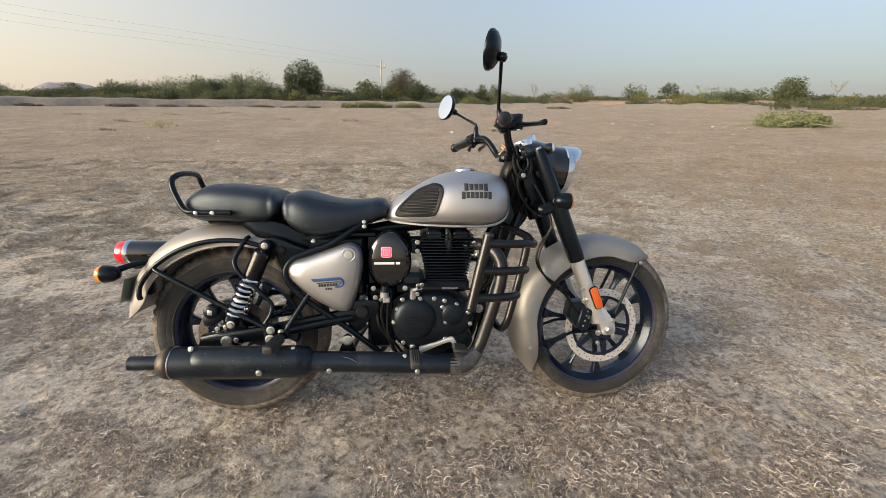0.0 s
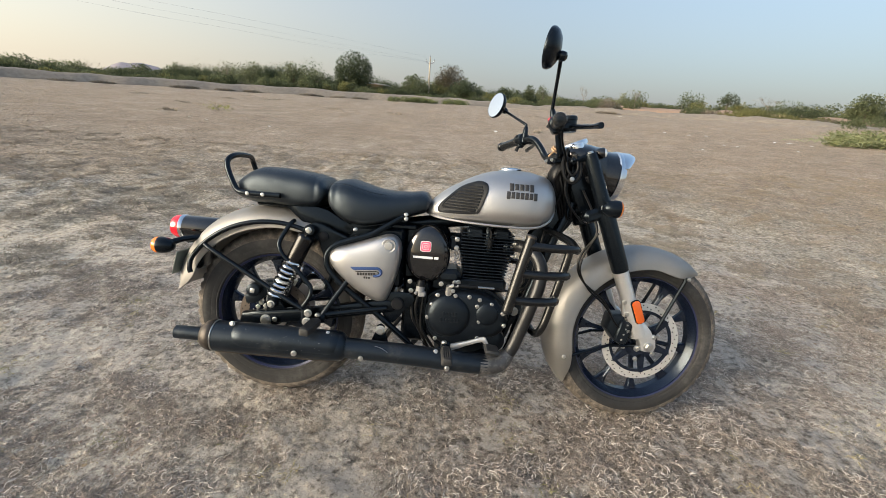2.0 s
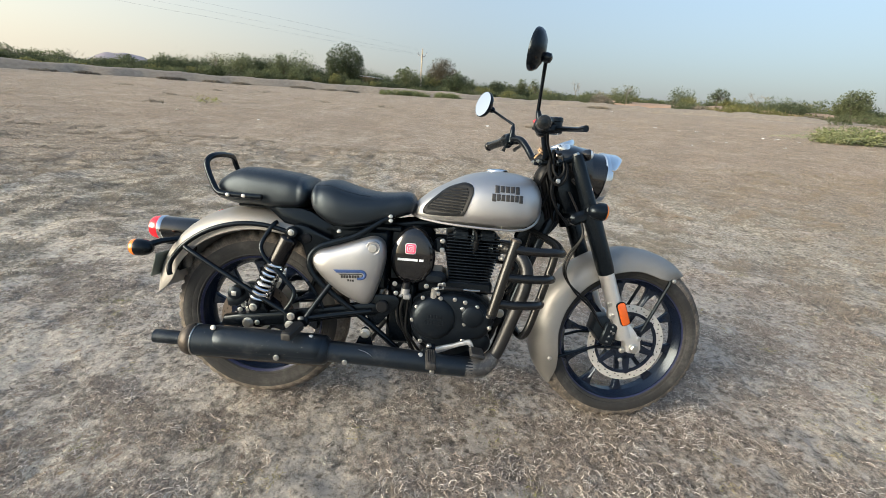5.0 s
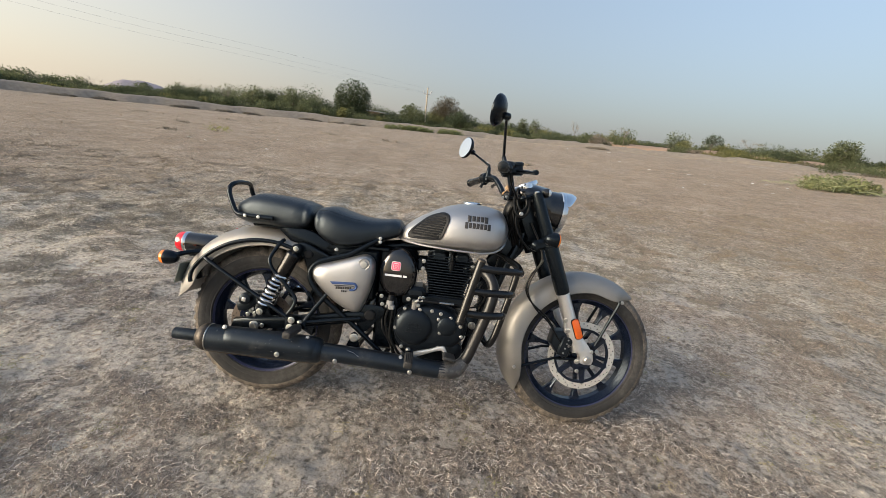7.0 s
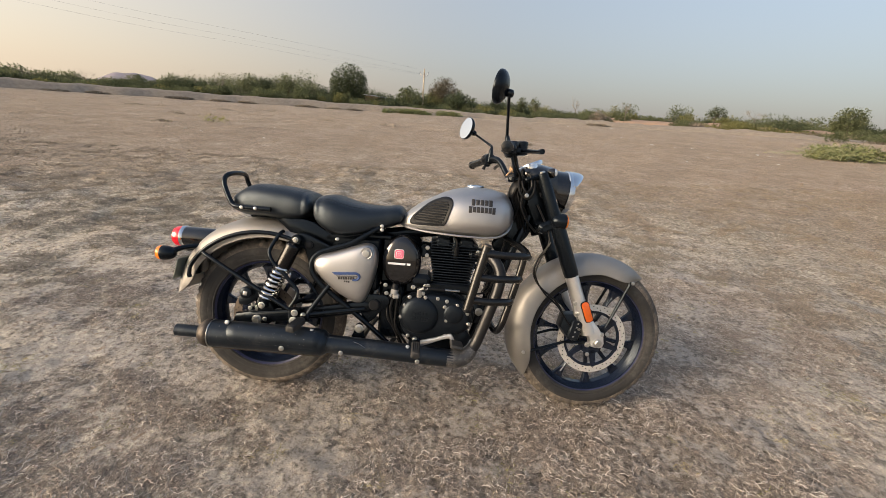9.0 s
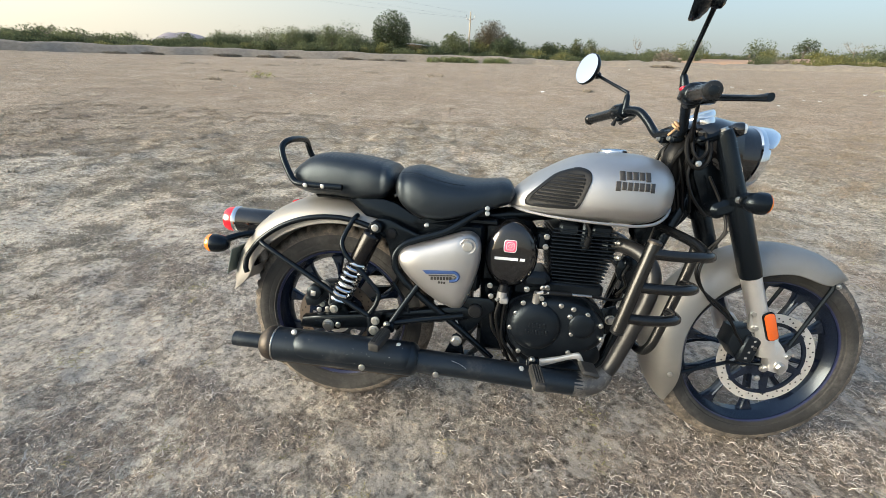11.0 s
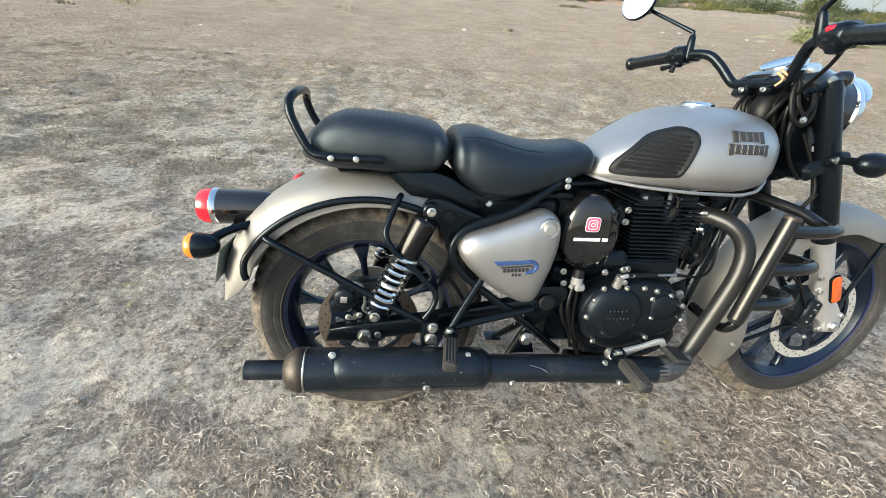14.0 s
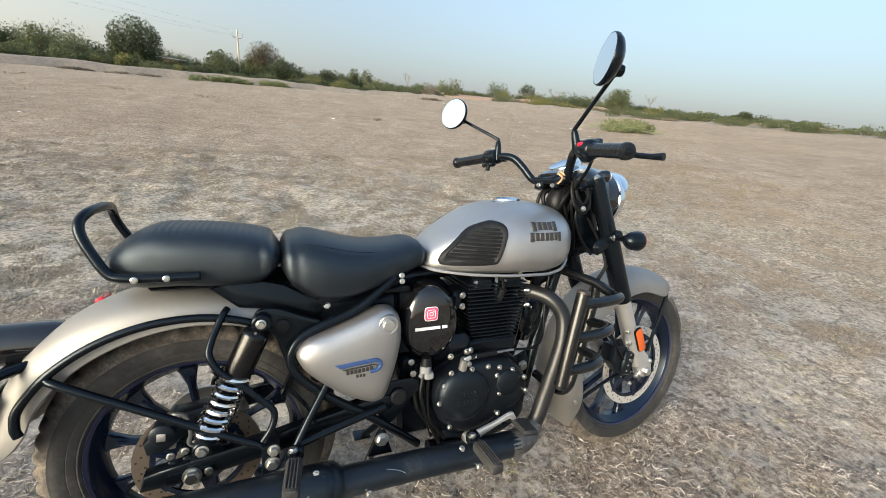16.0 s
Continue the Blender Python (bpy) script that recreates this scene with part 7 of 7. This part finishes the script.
right_cover = dome([(0.566, 0.412), (0.586, 0.456), (0.640, 0.482), (0.705, 0.497), (0.790, 0.480), (0.845, 0.432), (0.855, 0.380), (0.825, 0.340), (0.770, 0.325), (0.735, 0.300), (0.66, 0.285), (0.598, 0.318), (0.572, 0.36)], [(1.0, -0.090), (1.02, -0.096), (1.02, -0.132), (0.99, -0.145), (0.92, -0.155), (0.78, -0.159), (0.3, -0.160)])
part("clutch_cover", right_cover, ENGINE_BLACK, engine, "dark cast clutch cover")
part("clutch_dome", lathe([(0.080, 0.146), (0.077, 0.158), (0.069, 0.1675), (0.054, 0.1740), (0.034, 0.1765), (0.012, 0.1772), (0.002, 0.1772)], 44, (0.647, 0, 0.405), (0, -1, 0)), ENGINE_BLACK, engine, "round raised clutch cap")
part("timing_cap", lathe([(0.040, 0.152), (0.039, 0.162), (0.033, 0.167), (0.010, 0.168)], 32, (0.783, 0, 0.422), (0, -1, 0)), ENGINE_BLACK, engine)
for z0, x0, count, step in ((0.411, 0.624, 5, 0.0105), (0.389, 0.616, 7, 0.0098)):
    for k in range(count):
        part("relief_bar", block((x0 + k * step + 0.004, -0.1772, z0 + 0.007), (0.0075, 0.0024, 0.014), 0.0006), ENGINE_BLACK, engine)
for x, z in ((0.585, 0.443), (0.572, 0.395), (0.603, 0.478), (0.655, 0.497), (0.665, 0.480), (0.715, 0.480), (0.752, 0.472), (0.795, 0.458), (0.838, 0.428), (0.846, 0.385), (0.795, 0.430), (0.755, 0.392), (0.745, 0.448), (0.605, 0.318), (0.755, 0.330)):
    part("case_bolt", bolt((x, -0.158, z), (0, -1, 0), 0.0060, 0.006), ZINC, engine)
# clutch arm and its cable across the top of the cover
part("clutch_arm", joined(tube([(0.640, -0.146, 0.462), (0.640, -0.158, 0.515)], [0.013, 0.010], 14, 1), tube([(0.640, -0.158, 0.510), (0.652, -0.164, 0.518), (0.672, -0.164, 0.520)], 0.006, 8, 1)), ALLOY, engine, "bright clutch release arm")
part("clutch_cable", tube([(0.655, -0.164, 0.520), (0.70, -0.160, 0.519), (0.74, -0.154, 0.517)], 0.0068, 10, 2), RUBBER, engine)
part("cable_adjuster", tube([(0.74, -0.154, 0.517), (0.80, -0.148, 0.515)], 0.004, 8, 1), ZINC, engine)
part("cable_run", tube([(0.80, -0.148, 0.515), (0.87, -0.145, 0.510), (0.92, -0.12, 0.53), (0.95, -0.08, 0.62), (0.98, -0.06, 0.75), (1.02, -0.06, 0.88)], 0.004, 8, 5), CABLE, engine)
part("throttle_body", joined(tube([(0.60, -0.03, 0.655), (0.68, -0.03, 0.655)], 0.032, 20, 1), block((0.645, -0.075, 0.655), (0.03, 0.035, 0.05), 0.008), block((0.638, -0.060, 0.54), (0.085, 0.13, 0.05), 0.016)), ENGINE_BLACK, engine)
for x, z in ((0.657, 0.672), (0.657, 0.640), (0.612, 0.512), (0.660, 0.520), (0.672, 0.522)):
    part("intake_bolt", bolt((x, -0.130 if z < 0.6 else -0.095, z), (0, -1, 0), 0.007, 0.007), ZINC, engine)
part("sensor", joined(tube([(0.540, -0.132, 0.500), (0.538, -0.134, 0.480)], [0.015, 0.0155], 14, 1), block((0.546, -0.136, 0.472), (0.026, 0.022, 0.020), 0.004), tube([(0.528, -0.134, 0.476), (0.522, -0.138, 0.470)], 0.006, 10, 1)), SENSOR_GREY, engine, "grey sensor body behind the engine")
part("sensor_cap", tube([(0.541, -0.130, 0.520), (0.540, -0.132, 0.499)], [0.012, 0.0165], 14, 1), RUBBER, engine)
for run in ([(0.535, -0.125, 0.465), (0.527, -0.134, 0.42), (0.540, -0.136, 0.36), (0.566, -0.134, 0.30), (0.590, -0.12, 0.25)],
            [(0.552, -0.120, 0.465), (0.548, -0.128, 0.40), (0.552, -0.138, 0.345), (0.585, -0.138, 0.295), (0.606, -0.12, 0.26)],
            [(0.520, -0.110, 0.480), (0.512, -0.120, 0.43), (0.520, -0.130, 0.375), (0.548, -0.128, 0.33), (0.570, -0.11, 0.27)]):
    part("breather_hose", tube(run, 0.0056, 8, 4), CABLE, engine)
for x, z in ((0.500, 0.512), (0.506, 0.478), (0.566, 0.300)):
    part("bracket_bolt", bolt((x, -0.128, z), (0, -1, 0), 0.0065, 0.006), ZINC, engine)
part("regulator", joined(block((0.935, -0.035, 0.535), (0.045, 0.05, 0.075), 0.008, (0, 12, 0)), block((0.915, -0.06, 0.600), (0.03, 0.03, 0.04), 0.006)), SATIN_BLACK, engine)
part("solenoid_lead", tube([(0.915, -0.075, 0.600), (0.900, -0.085, 0.570), (0.915, -0.080, 0.535), (0.895, -0.070, 0.500)], 0.004, 8, 4), CABLE, engine)
part("starter_bump", lathe([(0.045, 0.10), (0.043, 0.135), (0.030, 0.142), (0.004, 0.143)], 30, (0.815, 0, 0.315), (0, -1, 0)), ENGINE_BLACK, engine)
part("sump", block((0.715, 0, 0.235), (0.22, 0.20, 0.05), 0.018), ENGINE_BLACK, engine)
part("engine_mount", slab([(0.855, 0.44), (0.905, 0.46), (0.93, 0.40), (0.90, 0.36), (0.865, 0.36)], -0.055, -0.066, 0.003), SATIN_BLACK, engine)
part("mount_bolt", bolt((0.893, -0.068, 0.412), (0, -1, 0), 0.013, 0.010), ZINC, engine)
part("horn", lathe([(0.045, 0.0), (0.048, 0.010), (0.040, 0.018), (0.012, 0.022)], 28, (0.925, -0.045, 0.585), (0.3, -0.9, 0)), SATIN_BLACK, engine)
tagged(engine, "black single-cylinder engine with cooling fins")

# left flank (far side): plain covers
part("primary_cover", dome([(0.56, 0.40), (0.60, 0.46), (0.70, 0.48), (0.80, 0.46), (0.85, 0.40), (0.82, 0.33), (0.72, 0.28), (0.61, 0.31)], [(1.0, 0.125), (1.0, 0.145), (0.92, 0.155)]), ENGINE_BLACK, engine)
part("chain_guard", slab([(0.03, 0.447), (0.42, 0.475), (0.42, 0.450), (0.04, 0.428)], 0.085, 0.105, 0.004), SATIN_BLACK, bike)

# ---- air box cover and side covers ----
oval = [(0.5565 + 0.0790 * math.copysign(abs(math.cos(q)) ** 0.92, math.cos(q)) * (1 - 0.05 * math.sin(q)), 0.6125 + 0.102 * math.sin(q)) for q in np.linspace(0, 2 * math.pi, 20, endpoint=False)]
for s in (-1, 1):
    box_ = part("airbox_cover", dome(oval, [(1.0, s * 0.045), (1.0, s * 0.107), (0.97, s * 0.117), (0.88, s * 0.1270), (0.72, s * 0.1325), (0.45, s * 0.1360), (0.15, s * 0.1370), (0.02, s * 0.1372)]), GLOSS_BLACK, bike, "glossy black oval air box cover")
sq = lambda c, h: [(c[0] + x * h, c[1] + z * h) for x, z in ((-1, -0.6), (-0.88, -0.88), (-0.6, -1), (0.6, -1), (0.88, -0.88), (1, -0.6), (1, 0.6), (0.88, 0.88), (0.6, 1), (-0.6, 1), (-0.88, 0.88), (-1, 0.6))]  # noqa: E731
ic = (0.548, 0.644)
sticker = part("sticker", slab(sq(ic, 0.0190), -0.1377, -0.1385, 0.0002), WHITE_MARK, bike, "white-edged pink square sticker")
part("pink_field", slab(sq(ic, 0.0172), -0.1385, -0.1390, 0.0001), PINK_MARK, sticker)
part("square_outline", tube([(x, -0.1392, z) for x, z in sq(ic, 0.0110)], 0.0010, 6, 1, True), WHITE_MARK, sticker)
part("ring_mark", tube([(ic[0] + 0.0050 * math.cos(a), -0.1392, ic[1] + 0.0050 * math.sin(a)) for a in np.linspace(0, 2 * np.pi, 16, endpoint=False)], 0.0009, 6, 1, True), WHITE_MARK, sticker)
part("dot_mark", lathe([(0.0014, 0.1385), (0.0014, 0.1395)], 10, (ic[0] + 0.0062, 0, ic[1] + 0.0062), (0, -1, 0)), WHITE_MARK, sticker)
# written line below it, as plain bars
for x0, w in ((0.505, 0.070), (0.580, 0.015)):
    part("writing_bar", block((x0 + w / 2, -0.1372, 0.6045), (w, 0.0016, 0.0085), 0.0003), WHITE_MARK, sticker)

cover_o = [(0.216, 0.589), (0.222, 0.559), (0.250, 0.524), (0.310, 0.474), (0.372, 0.441), (0.402, 0.435), (0.425, 0.449), (0.450, 0.524), (0.464, 0.594), (0.461, 0.644), (0.445, 0.668), (0.415, 0.675), (0.365, 0.659), (0.300, 0.636), (0.238, 0.616)]
for s in (-1, 1):
    sc = part("side_cover", dome(cover_o, [(0.97, s * 0.105), (1.0, s * 0.115), (1.0, s * 0.140), (0.98, s * 0.154), (0.925, s * 0.168), (0.79, s * 0.1775), (0.55, s * 0.1825), (0.25, s * 0.1842), (0.02, s * 0.1845)]), SILVER, bike, "teardrop-shaped silver side cover")
    part("knob_recess", lathe([(0.0235, 0.164), (0.0235, 0.1785), (0.0222, 0.1797), (0.0180, 0.1780), (0.004, 0.1775)], 30, (0.424, 0, 0.643), (0, s, 0)), SILVER, sc)
    part("lock_knob", lathe([(0.0150, 0.166), (0.0150, 0.1825), (0.0130, 0.1855), (0.004, 0.1860)], 24, (0.424, 0, 0.643), (0, s, 0)), ALLOY, sc, "round metal lock knob")
    # badge: a blue stripe with a hooked end and a dark line of bars
    Y = s * 0.1842
    part("badge_stripe", joined(slab([(0.297, 0.561), (0.308, 0.551), (0.388, 0.557), (0.388, 0.567)], Y, Y + s * 0.0022, 0.0003), tube([(0.384, Y + s * 0.0006, 0.562), (0.394, Y + s * 0.0006, 0.5610), (0.4015, Y + s * 0.0006, 0.5555), (0.4035, Y + s * 0.0006, 0.5480), (0.3995, Y + s * 0.0006, 0.5400), (0.391, Y + s * 0.0006, 0.5360), (0.378, Y + s * 0.0006, 0.5345)], 0.0048, 8, 4)), EMBLEM_BLUE, sc, "blue badge stripe with a hooked end")
    part("badge_line", joined(slab([(0.313, 0.5480), (0.320, 0.5445), (0.385, 0.5500), (0.385, 0.5530)], Y, Y + s * 0.0020, 0.0003), tube([(0.383, Y + s * 0.0010, 0.5516), (0.392, Y + s * 0.0010, 0.5500), (0.3952, Y + s * 0.0010, 0.5460), (0.392, Y + s * 0.0010, 0.5425)], 0.0013, 6, 3)), EMBLEM_DARK, sc)
    for k in range(7):
        part("badge_bar", block((0.3255 + 0.0092 * k, Y + s * 0.0010, 0.5385 + 0.0006 * k), (0.0070, 0.0020, 0.0095), 0.0003), EMBLEM_DARK, sc)
    for k in range(3):
        part("badge_bar", block((0.3475 + 0.0080 * k, Y + s * 0.0010, 0.5275), (0.0056, 0.0020, 0.0068), 0.0003), EMBLEM_DARK, sc)

# ---- exhaust ----
ex = new("exhaust")
ex.parent = bike
part("header_pipe", tube([(0.845, -0.055, 0.655), (0.885, -0.090, 0.664), (0.925, -0.140, 0.650), (0.950, -0.168, 0.605), (0.945, -0.182, 0.540), (0.920, -0.185, 0.450), (0.893, -0.184, 0.360), (0.875, -0.186, 0.310), (0.850, -0.191, 0.272)], 0.0225, 18, 5), PIPE_BROWN, ex, "heat-browned header pipe")
part("port_flange", lathe([(0.020, -0.01), (0.034, -0.006), (0.034, 0.010), (0.026, 0.014)], 24, (0.850, -0.062, 0.657), (0.8, -0.6, 0.15)), ENGINE_BLACK, ex)
for x, y, z in ((0.862, -0.100, 0.672), (0.868, -0.095, 0.626)):
    part("flange_bolt", bolt((x, y, z), (0.6, -0.8, 0), 0.007, 0.012), ZINC, ex)
part("elbow", tube([(0.868, -0.187, 0.296), (0.856, -0.190, 0.279), (0.835, -0.195, 0.262), (0.805, -0.200, 0.2545), (0.765, -0.204, 0.2545)], [0.0245, 0.028, 0.033, 0.0362, 0.0358], 20, 5), surface("scuffed_steel_shield", (0.07, 0.07, 0.072), 0.42, 0.5, 0.4, 14, 0.1, 300, dust=0.45, dust_col=(0.42, 0.39, 0.36), dscale=16), ex, "scuffed bright elbow shield")
part("link_pipe", tube([(0.79, -0.202, 0.254), (0.66, -0.210, 0.263), (0.50, -0.214, 0.274), (0.36, -0.218, 0.281), (0.27, -0.223, 0.286)], 0.0355, 22, 3), EXHAUST_BLACK, ex, "black exhaust pipe shield")
M0, M1 = np.array([0.300, -0.222, 0.287]), np.array([-0.160, -0.230, 0.296])
mx = (M1 - M0) / np.linalg.norm(M1 - M0)
ML = np.linalg.norm(M1 - M0)
part("silencer", lathe([(0.036, -0.004), (0.044, 0.004), (0.050, 0.014), (0.051, 0.06), (0.051, ML - 0.035), (0.0505, ML - 0.02)], 36, M0, mx), EXHAUST_BLACK, ex, "long matt black silencer, scratched and dusty")
part("silencer_shield", moved(lathe([(0.020, 0.012), (0.036, 0.016), (0.0445, 0.028), (0.0465, 0.045), (0.0465, ML - 0.13), (0.044, ML - 0.105), (0.036, ML - 0.088), (0.020, ML - 0.080)], 30, M0, mx), Matrix.Translation((0, -0.0085, 0.010))), EXHAUST_BLACK, ex)
part("seam", tube([M0 + mx * 0.02 + (0, -0.022, -0.0465), M0 + mx * (ML * 0.5) + (0, -0.022, -0.0470), M0 + mx * (ML - 0.03) + (0, -0.020, -0.0475)], 0.0030, 6, 2), CONE, ex, "dusty seam along the silencer's underside")
part("ring_bead", lathe([(0.0520, ML - 0.026), (0.0535, ML - 0.024), (0.0520, ML - 0.022)], 36, M0, mx), ZINC, ex)
part("end_ring", lathe([(0.0505, ML - 0.02), (0.0525, ML - 0.015), (0.0525, ML - 0.008), (0.048, ML + 0.006), (0.036, ML + 0.020), (0.024, ML + 0.026)], 36, M0, mx), CONE, ex, "browned conical end cap")
part("tail_pipe", joined(lathe([(0.0225, ML + 0.02), (0.0225, ML + 0.112), (0.0195, ML + 0.113), (0.0195, ML + 0.05)], 28, M0, mx, False)), EXHAUST_BLACK, ex, "plain black tail pipe")
for x, y, z, r in ((0.145, -0.281, 0.276, 0.0075), (0.361, -0.2555, 0.264, 0.0068), (0.654, -0.246, 0.249, 0.0068), (-0.072, -0.250, 0.350, 0.0065), (0.245, -0.243, 0.339, 0.0065), (0.612, -0.226, 0.297, 0.0065)):
    part("shield_bolt", bolt((x, y, z), (0, -1, 0.35 if z > 0.29 else 0), r, 0.006), ZINC, ex)
part("hanger", slab([(0.378, 0.292), (0.440, 0.292), (0.428, 0.330), (0.424, 0.352), (0.411, 0.360), (0.398, 0.352), (0.394, 0.330)], -0.160, -0.170, 0.003), SATIN_BLACK, ex)
part("hanger_bolt", bolt((0.411, -0.171, 0.336), (0, -1, 0), 0.014, 0.010), ZINC, ex)
chips = np.random.default_rng(3)
for _ in range(30):
    u, th = chips.uniform(0.04, ML - 0.05), chips.uniform(-0.5, 1.1)
    c_ = M0 + mx * u + (0, -0.0085, 0.010) + 0.0467 * np.array([0, -math.cos(th), math.sin(th)])
    d_ = np.array([chips.uniform(-1, 1), 0, 0.4]) * chips.uniform(0.0008, 0.0035)
    part("scratch", tube([c_ - d_, c_ + d_], chips.uniform(0.0003, 0.0006), 4, 1), CHIP, ex)
part("long_scratch", tube([(0.405, -0.2440, 0.3085), (0.425, -0.2478, 0.3045), (0.440, -0.2505, 0.2985), (0.450, -0.2518, 0.2910)], 0.0007, 4, 3), ALLOY, ex)
tagged(ex, "long black exhaust with a browned header")

# ---- brake pedal ----
bp = new("brake_pedal")
bp.parent = bike
part("lever", slab([(0.640, 0.300), (0.66, 0.318), (0.72, 0.335), (0.765, 0.352), (0.782, 0.350), (0.795, 0.320), (0.782, 0.318), (0.770, 0.335), (0.72, 0.318), (0.665, 0.295)], -0.192, -0.204, 0.004, 2), SLIDER, bp, "bright cast pedal lever")
part("pad", block((0.800, -0.232, 0.322), (0.050, 0.070, 0.016), 0.006, (0, 8, 0)), PEG_RUBBER, bp)
part("pivot", lathe([(0.016, 0.0), (0.018, 0.02), (0.012, 0.03)], 18, (0.645, -0.185, 0.300), (0, -1, 0)), ALLOY, bp)
tagged(bp, "silver brake pedal with a dusty pad")

# ---- crash guard ----
cg = new("crash_guard")
cg.parent = bike
for s in (-1, 1):
    part("upright", tube([(0.869, s * 0.328, 0.728), (0.844, s * 0.333, 0.620), (0.818, s * 0.338, 0.500)], 0.0165, 16, 1), GUARD_BLACK, cg, "upright guard bar with a bronze sheen")
    part("end_cap", lathe([(0.0165, 0), (0.0165, 0.006), (0.012, 0.009)], 16, (0.869, s * 0.328, 0.728), (0.2, 0, 1)), CONE, cg)
    part("end_cap", lathe([(0.0165, 0), (0.0160, 0.006), (0.010, 0.010)], 16, (0.818, s * 0.338, 0.500), (-0.2, 0, -1)), RUBBER, cg)
    part("inner_upright", tube([(1.028, s * 0.205, 0.700), (1.022, s * 0.205, 0.640), (0.985, s * 0.205, 0.470), (0.965, s * 0.200, 0.395), (0.950, s * 0.165, 0.372), (0.935, s * 0.08, 0.385)], 0.0135, 14, 4), GUARD_BLACK, cg, "inner guard bar with a bronze sheen")
    for z, x0, x1, xi in ((0.708, 0.862, 1.015, 1.028), (0.622, 0.845, 0.993, 1.014), (0.537, 0.827, 0.968, 0.994)):
        pts = [(x0, s * 0.332, z - 0.004), (x0 + 0.06, s * 0.330, z - 0.006), (x1 - 0.035, s * 0.322, z - 0.006), (x1, s * 0.302, z - 0.008), (x1 + 0.014, s * 0.264, z - 0.014), (xi, s * 0.205, z - 0.026)]
        if z > 0.7:
            pts = pts[:-1] + [(x1 + 0.010, s * 0.205, z + 0.002), (x1 - 0.015, s * 0.12, z + 0.014), (x1 - 0.040, s * 0.035, z + 0.022)]
        part("loop", tube(pts, 0.0135, 14, 5), GUARD_BLACK, cg, "hairpin guard bar")
part("mount", tube([(0.985, 0, 0.735), (0.975, 0, 0.70), (0.940, 0, 0.55), (0.925, 0, 0.47)], 0.016, 12, 3), GUARD_BLACK, cg)
tagged(cg, "black tubular crash guard with three loops each side")

# ---- tail ----
tl = new("tail_lamp")
tl.parent = bike
TC = np.array([-0.258, 0, 0.622])
part("housing", lathe([(0.036, -0.03), (0.0425, 0.0), (0.044, 0.06), (0.0445, 0.112)], 34, TC, (-1, 0, 0)), GLOSS_BLACK, tl, "glossy black cylindrical lamp housing")
part("ring", lathe([(0.0445, 0.110), (0.0465, 0.113), (0.0465, 0.124), (0.043, 0.127)], 34, TC, (-1, 0, 0)), CHROME, tl, "chrome ring")
part("lens", lathe([(0.0435, 0.125), (0.0435, 0.145), (0.038, 0.156), (0.022, 0.160), (0.002, 0.161)], 34, TC, (-1, 0, 0)), RED_LENS, tl, "red tail lens")
tagged(tl, "round red tail lamp in a black housing")
part("tail_bracket", joined(block((-0.285, 0, 0.590), (0.10, 0.15, 0.018), 0.006, (0, -10, 0)), block((-0.30, 0, 0.53), (0.02, 0.09, 0.12), 0.006, (0, 12, 0))), SATIN_BLACK, bike)
plate_ = part("number_plate", block((-0.352, 0, 0.505), (0.004, 0.225, 0.088), 0.0015, (0, 14, 0)), PLATE, bike, "small dusty number plate")
for k in range(2):
    part("writing_bar", block((-0.3555 - 0.008 * (0.5 - k), 0, 0.490 + 0.030 * k), (0.0016, 0.17, 0.020), 0.0004, (0, 14, 0)), WHITE_MARK, plate_)
part("red_reflector", block((-0.185, 0.048, 0.693), (0.02, 0.05, 0.016), 0.004, (0, -25, 0)), RED_LENS, bike)

# ---- side stand on the far side ----
st = new("side_stand")
st.parent = bike
part("leg", tube([(0.56, 0.115, 0.245), (0.50, 0.200, 0.13), (0.455, 0.262, 0.049)], [0.013, 0.012, 0.011], 12, 3), SATIN_BLACK, st)
part("foot", block((0.450, 0.268, 0.048), (0.06, 0.045, 0.006), 0.002, (9, 0, 0)), SATIN_BLACK, st)
part("spring", coil((0.57, 0.120, 0.25), (0.505, 0.185, 0.15), 0.007, 0.0016, 14, 6), ZINC, st)
tagged(st, "black side stand let down to the ground")
part("lower_cradle", joined(tube([(0.905, -0.06, 0.33), (0.86, -0.07, 0.235), (0.70, -0.09, 0.215), (0.56, -0.11, 0.24)], 0.015, 10, 4), tube([(0.905, 0.06, 0.33), (0.86, 0.07, 0.235), (0.70, 0.09, 0.215), (0.56, 0.11, 0.24)], 0.015, 10, 4)), SATIN_BLACK, frame_part)
part("stand_tube", tube([(0.38, -0.10, 0.20), (0.43, -0.09, 0.30), (0.47, -0.08, 0.36)], 0.011, 10, 2), PIPE_BROWN, frame_part, "rusty stand tube")
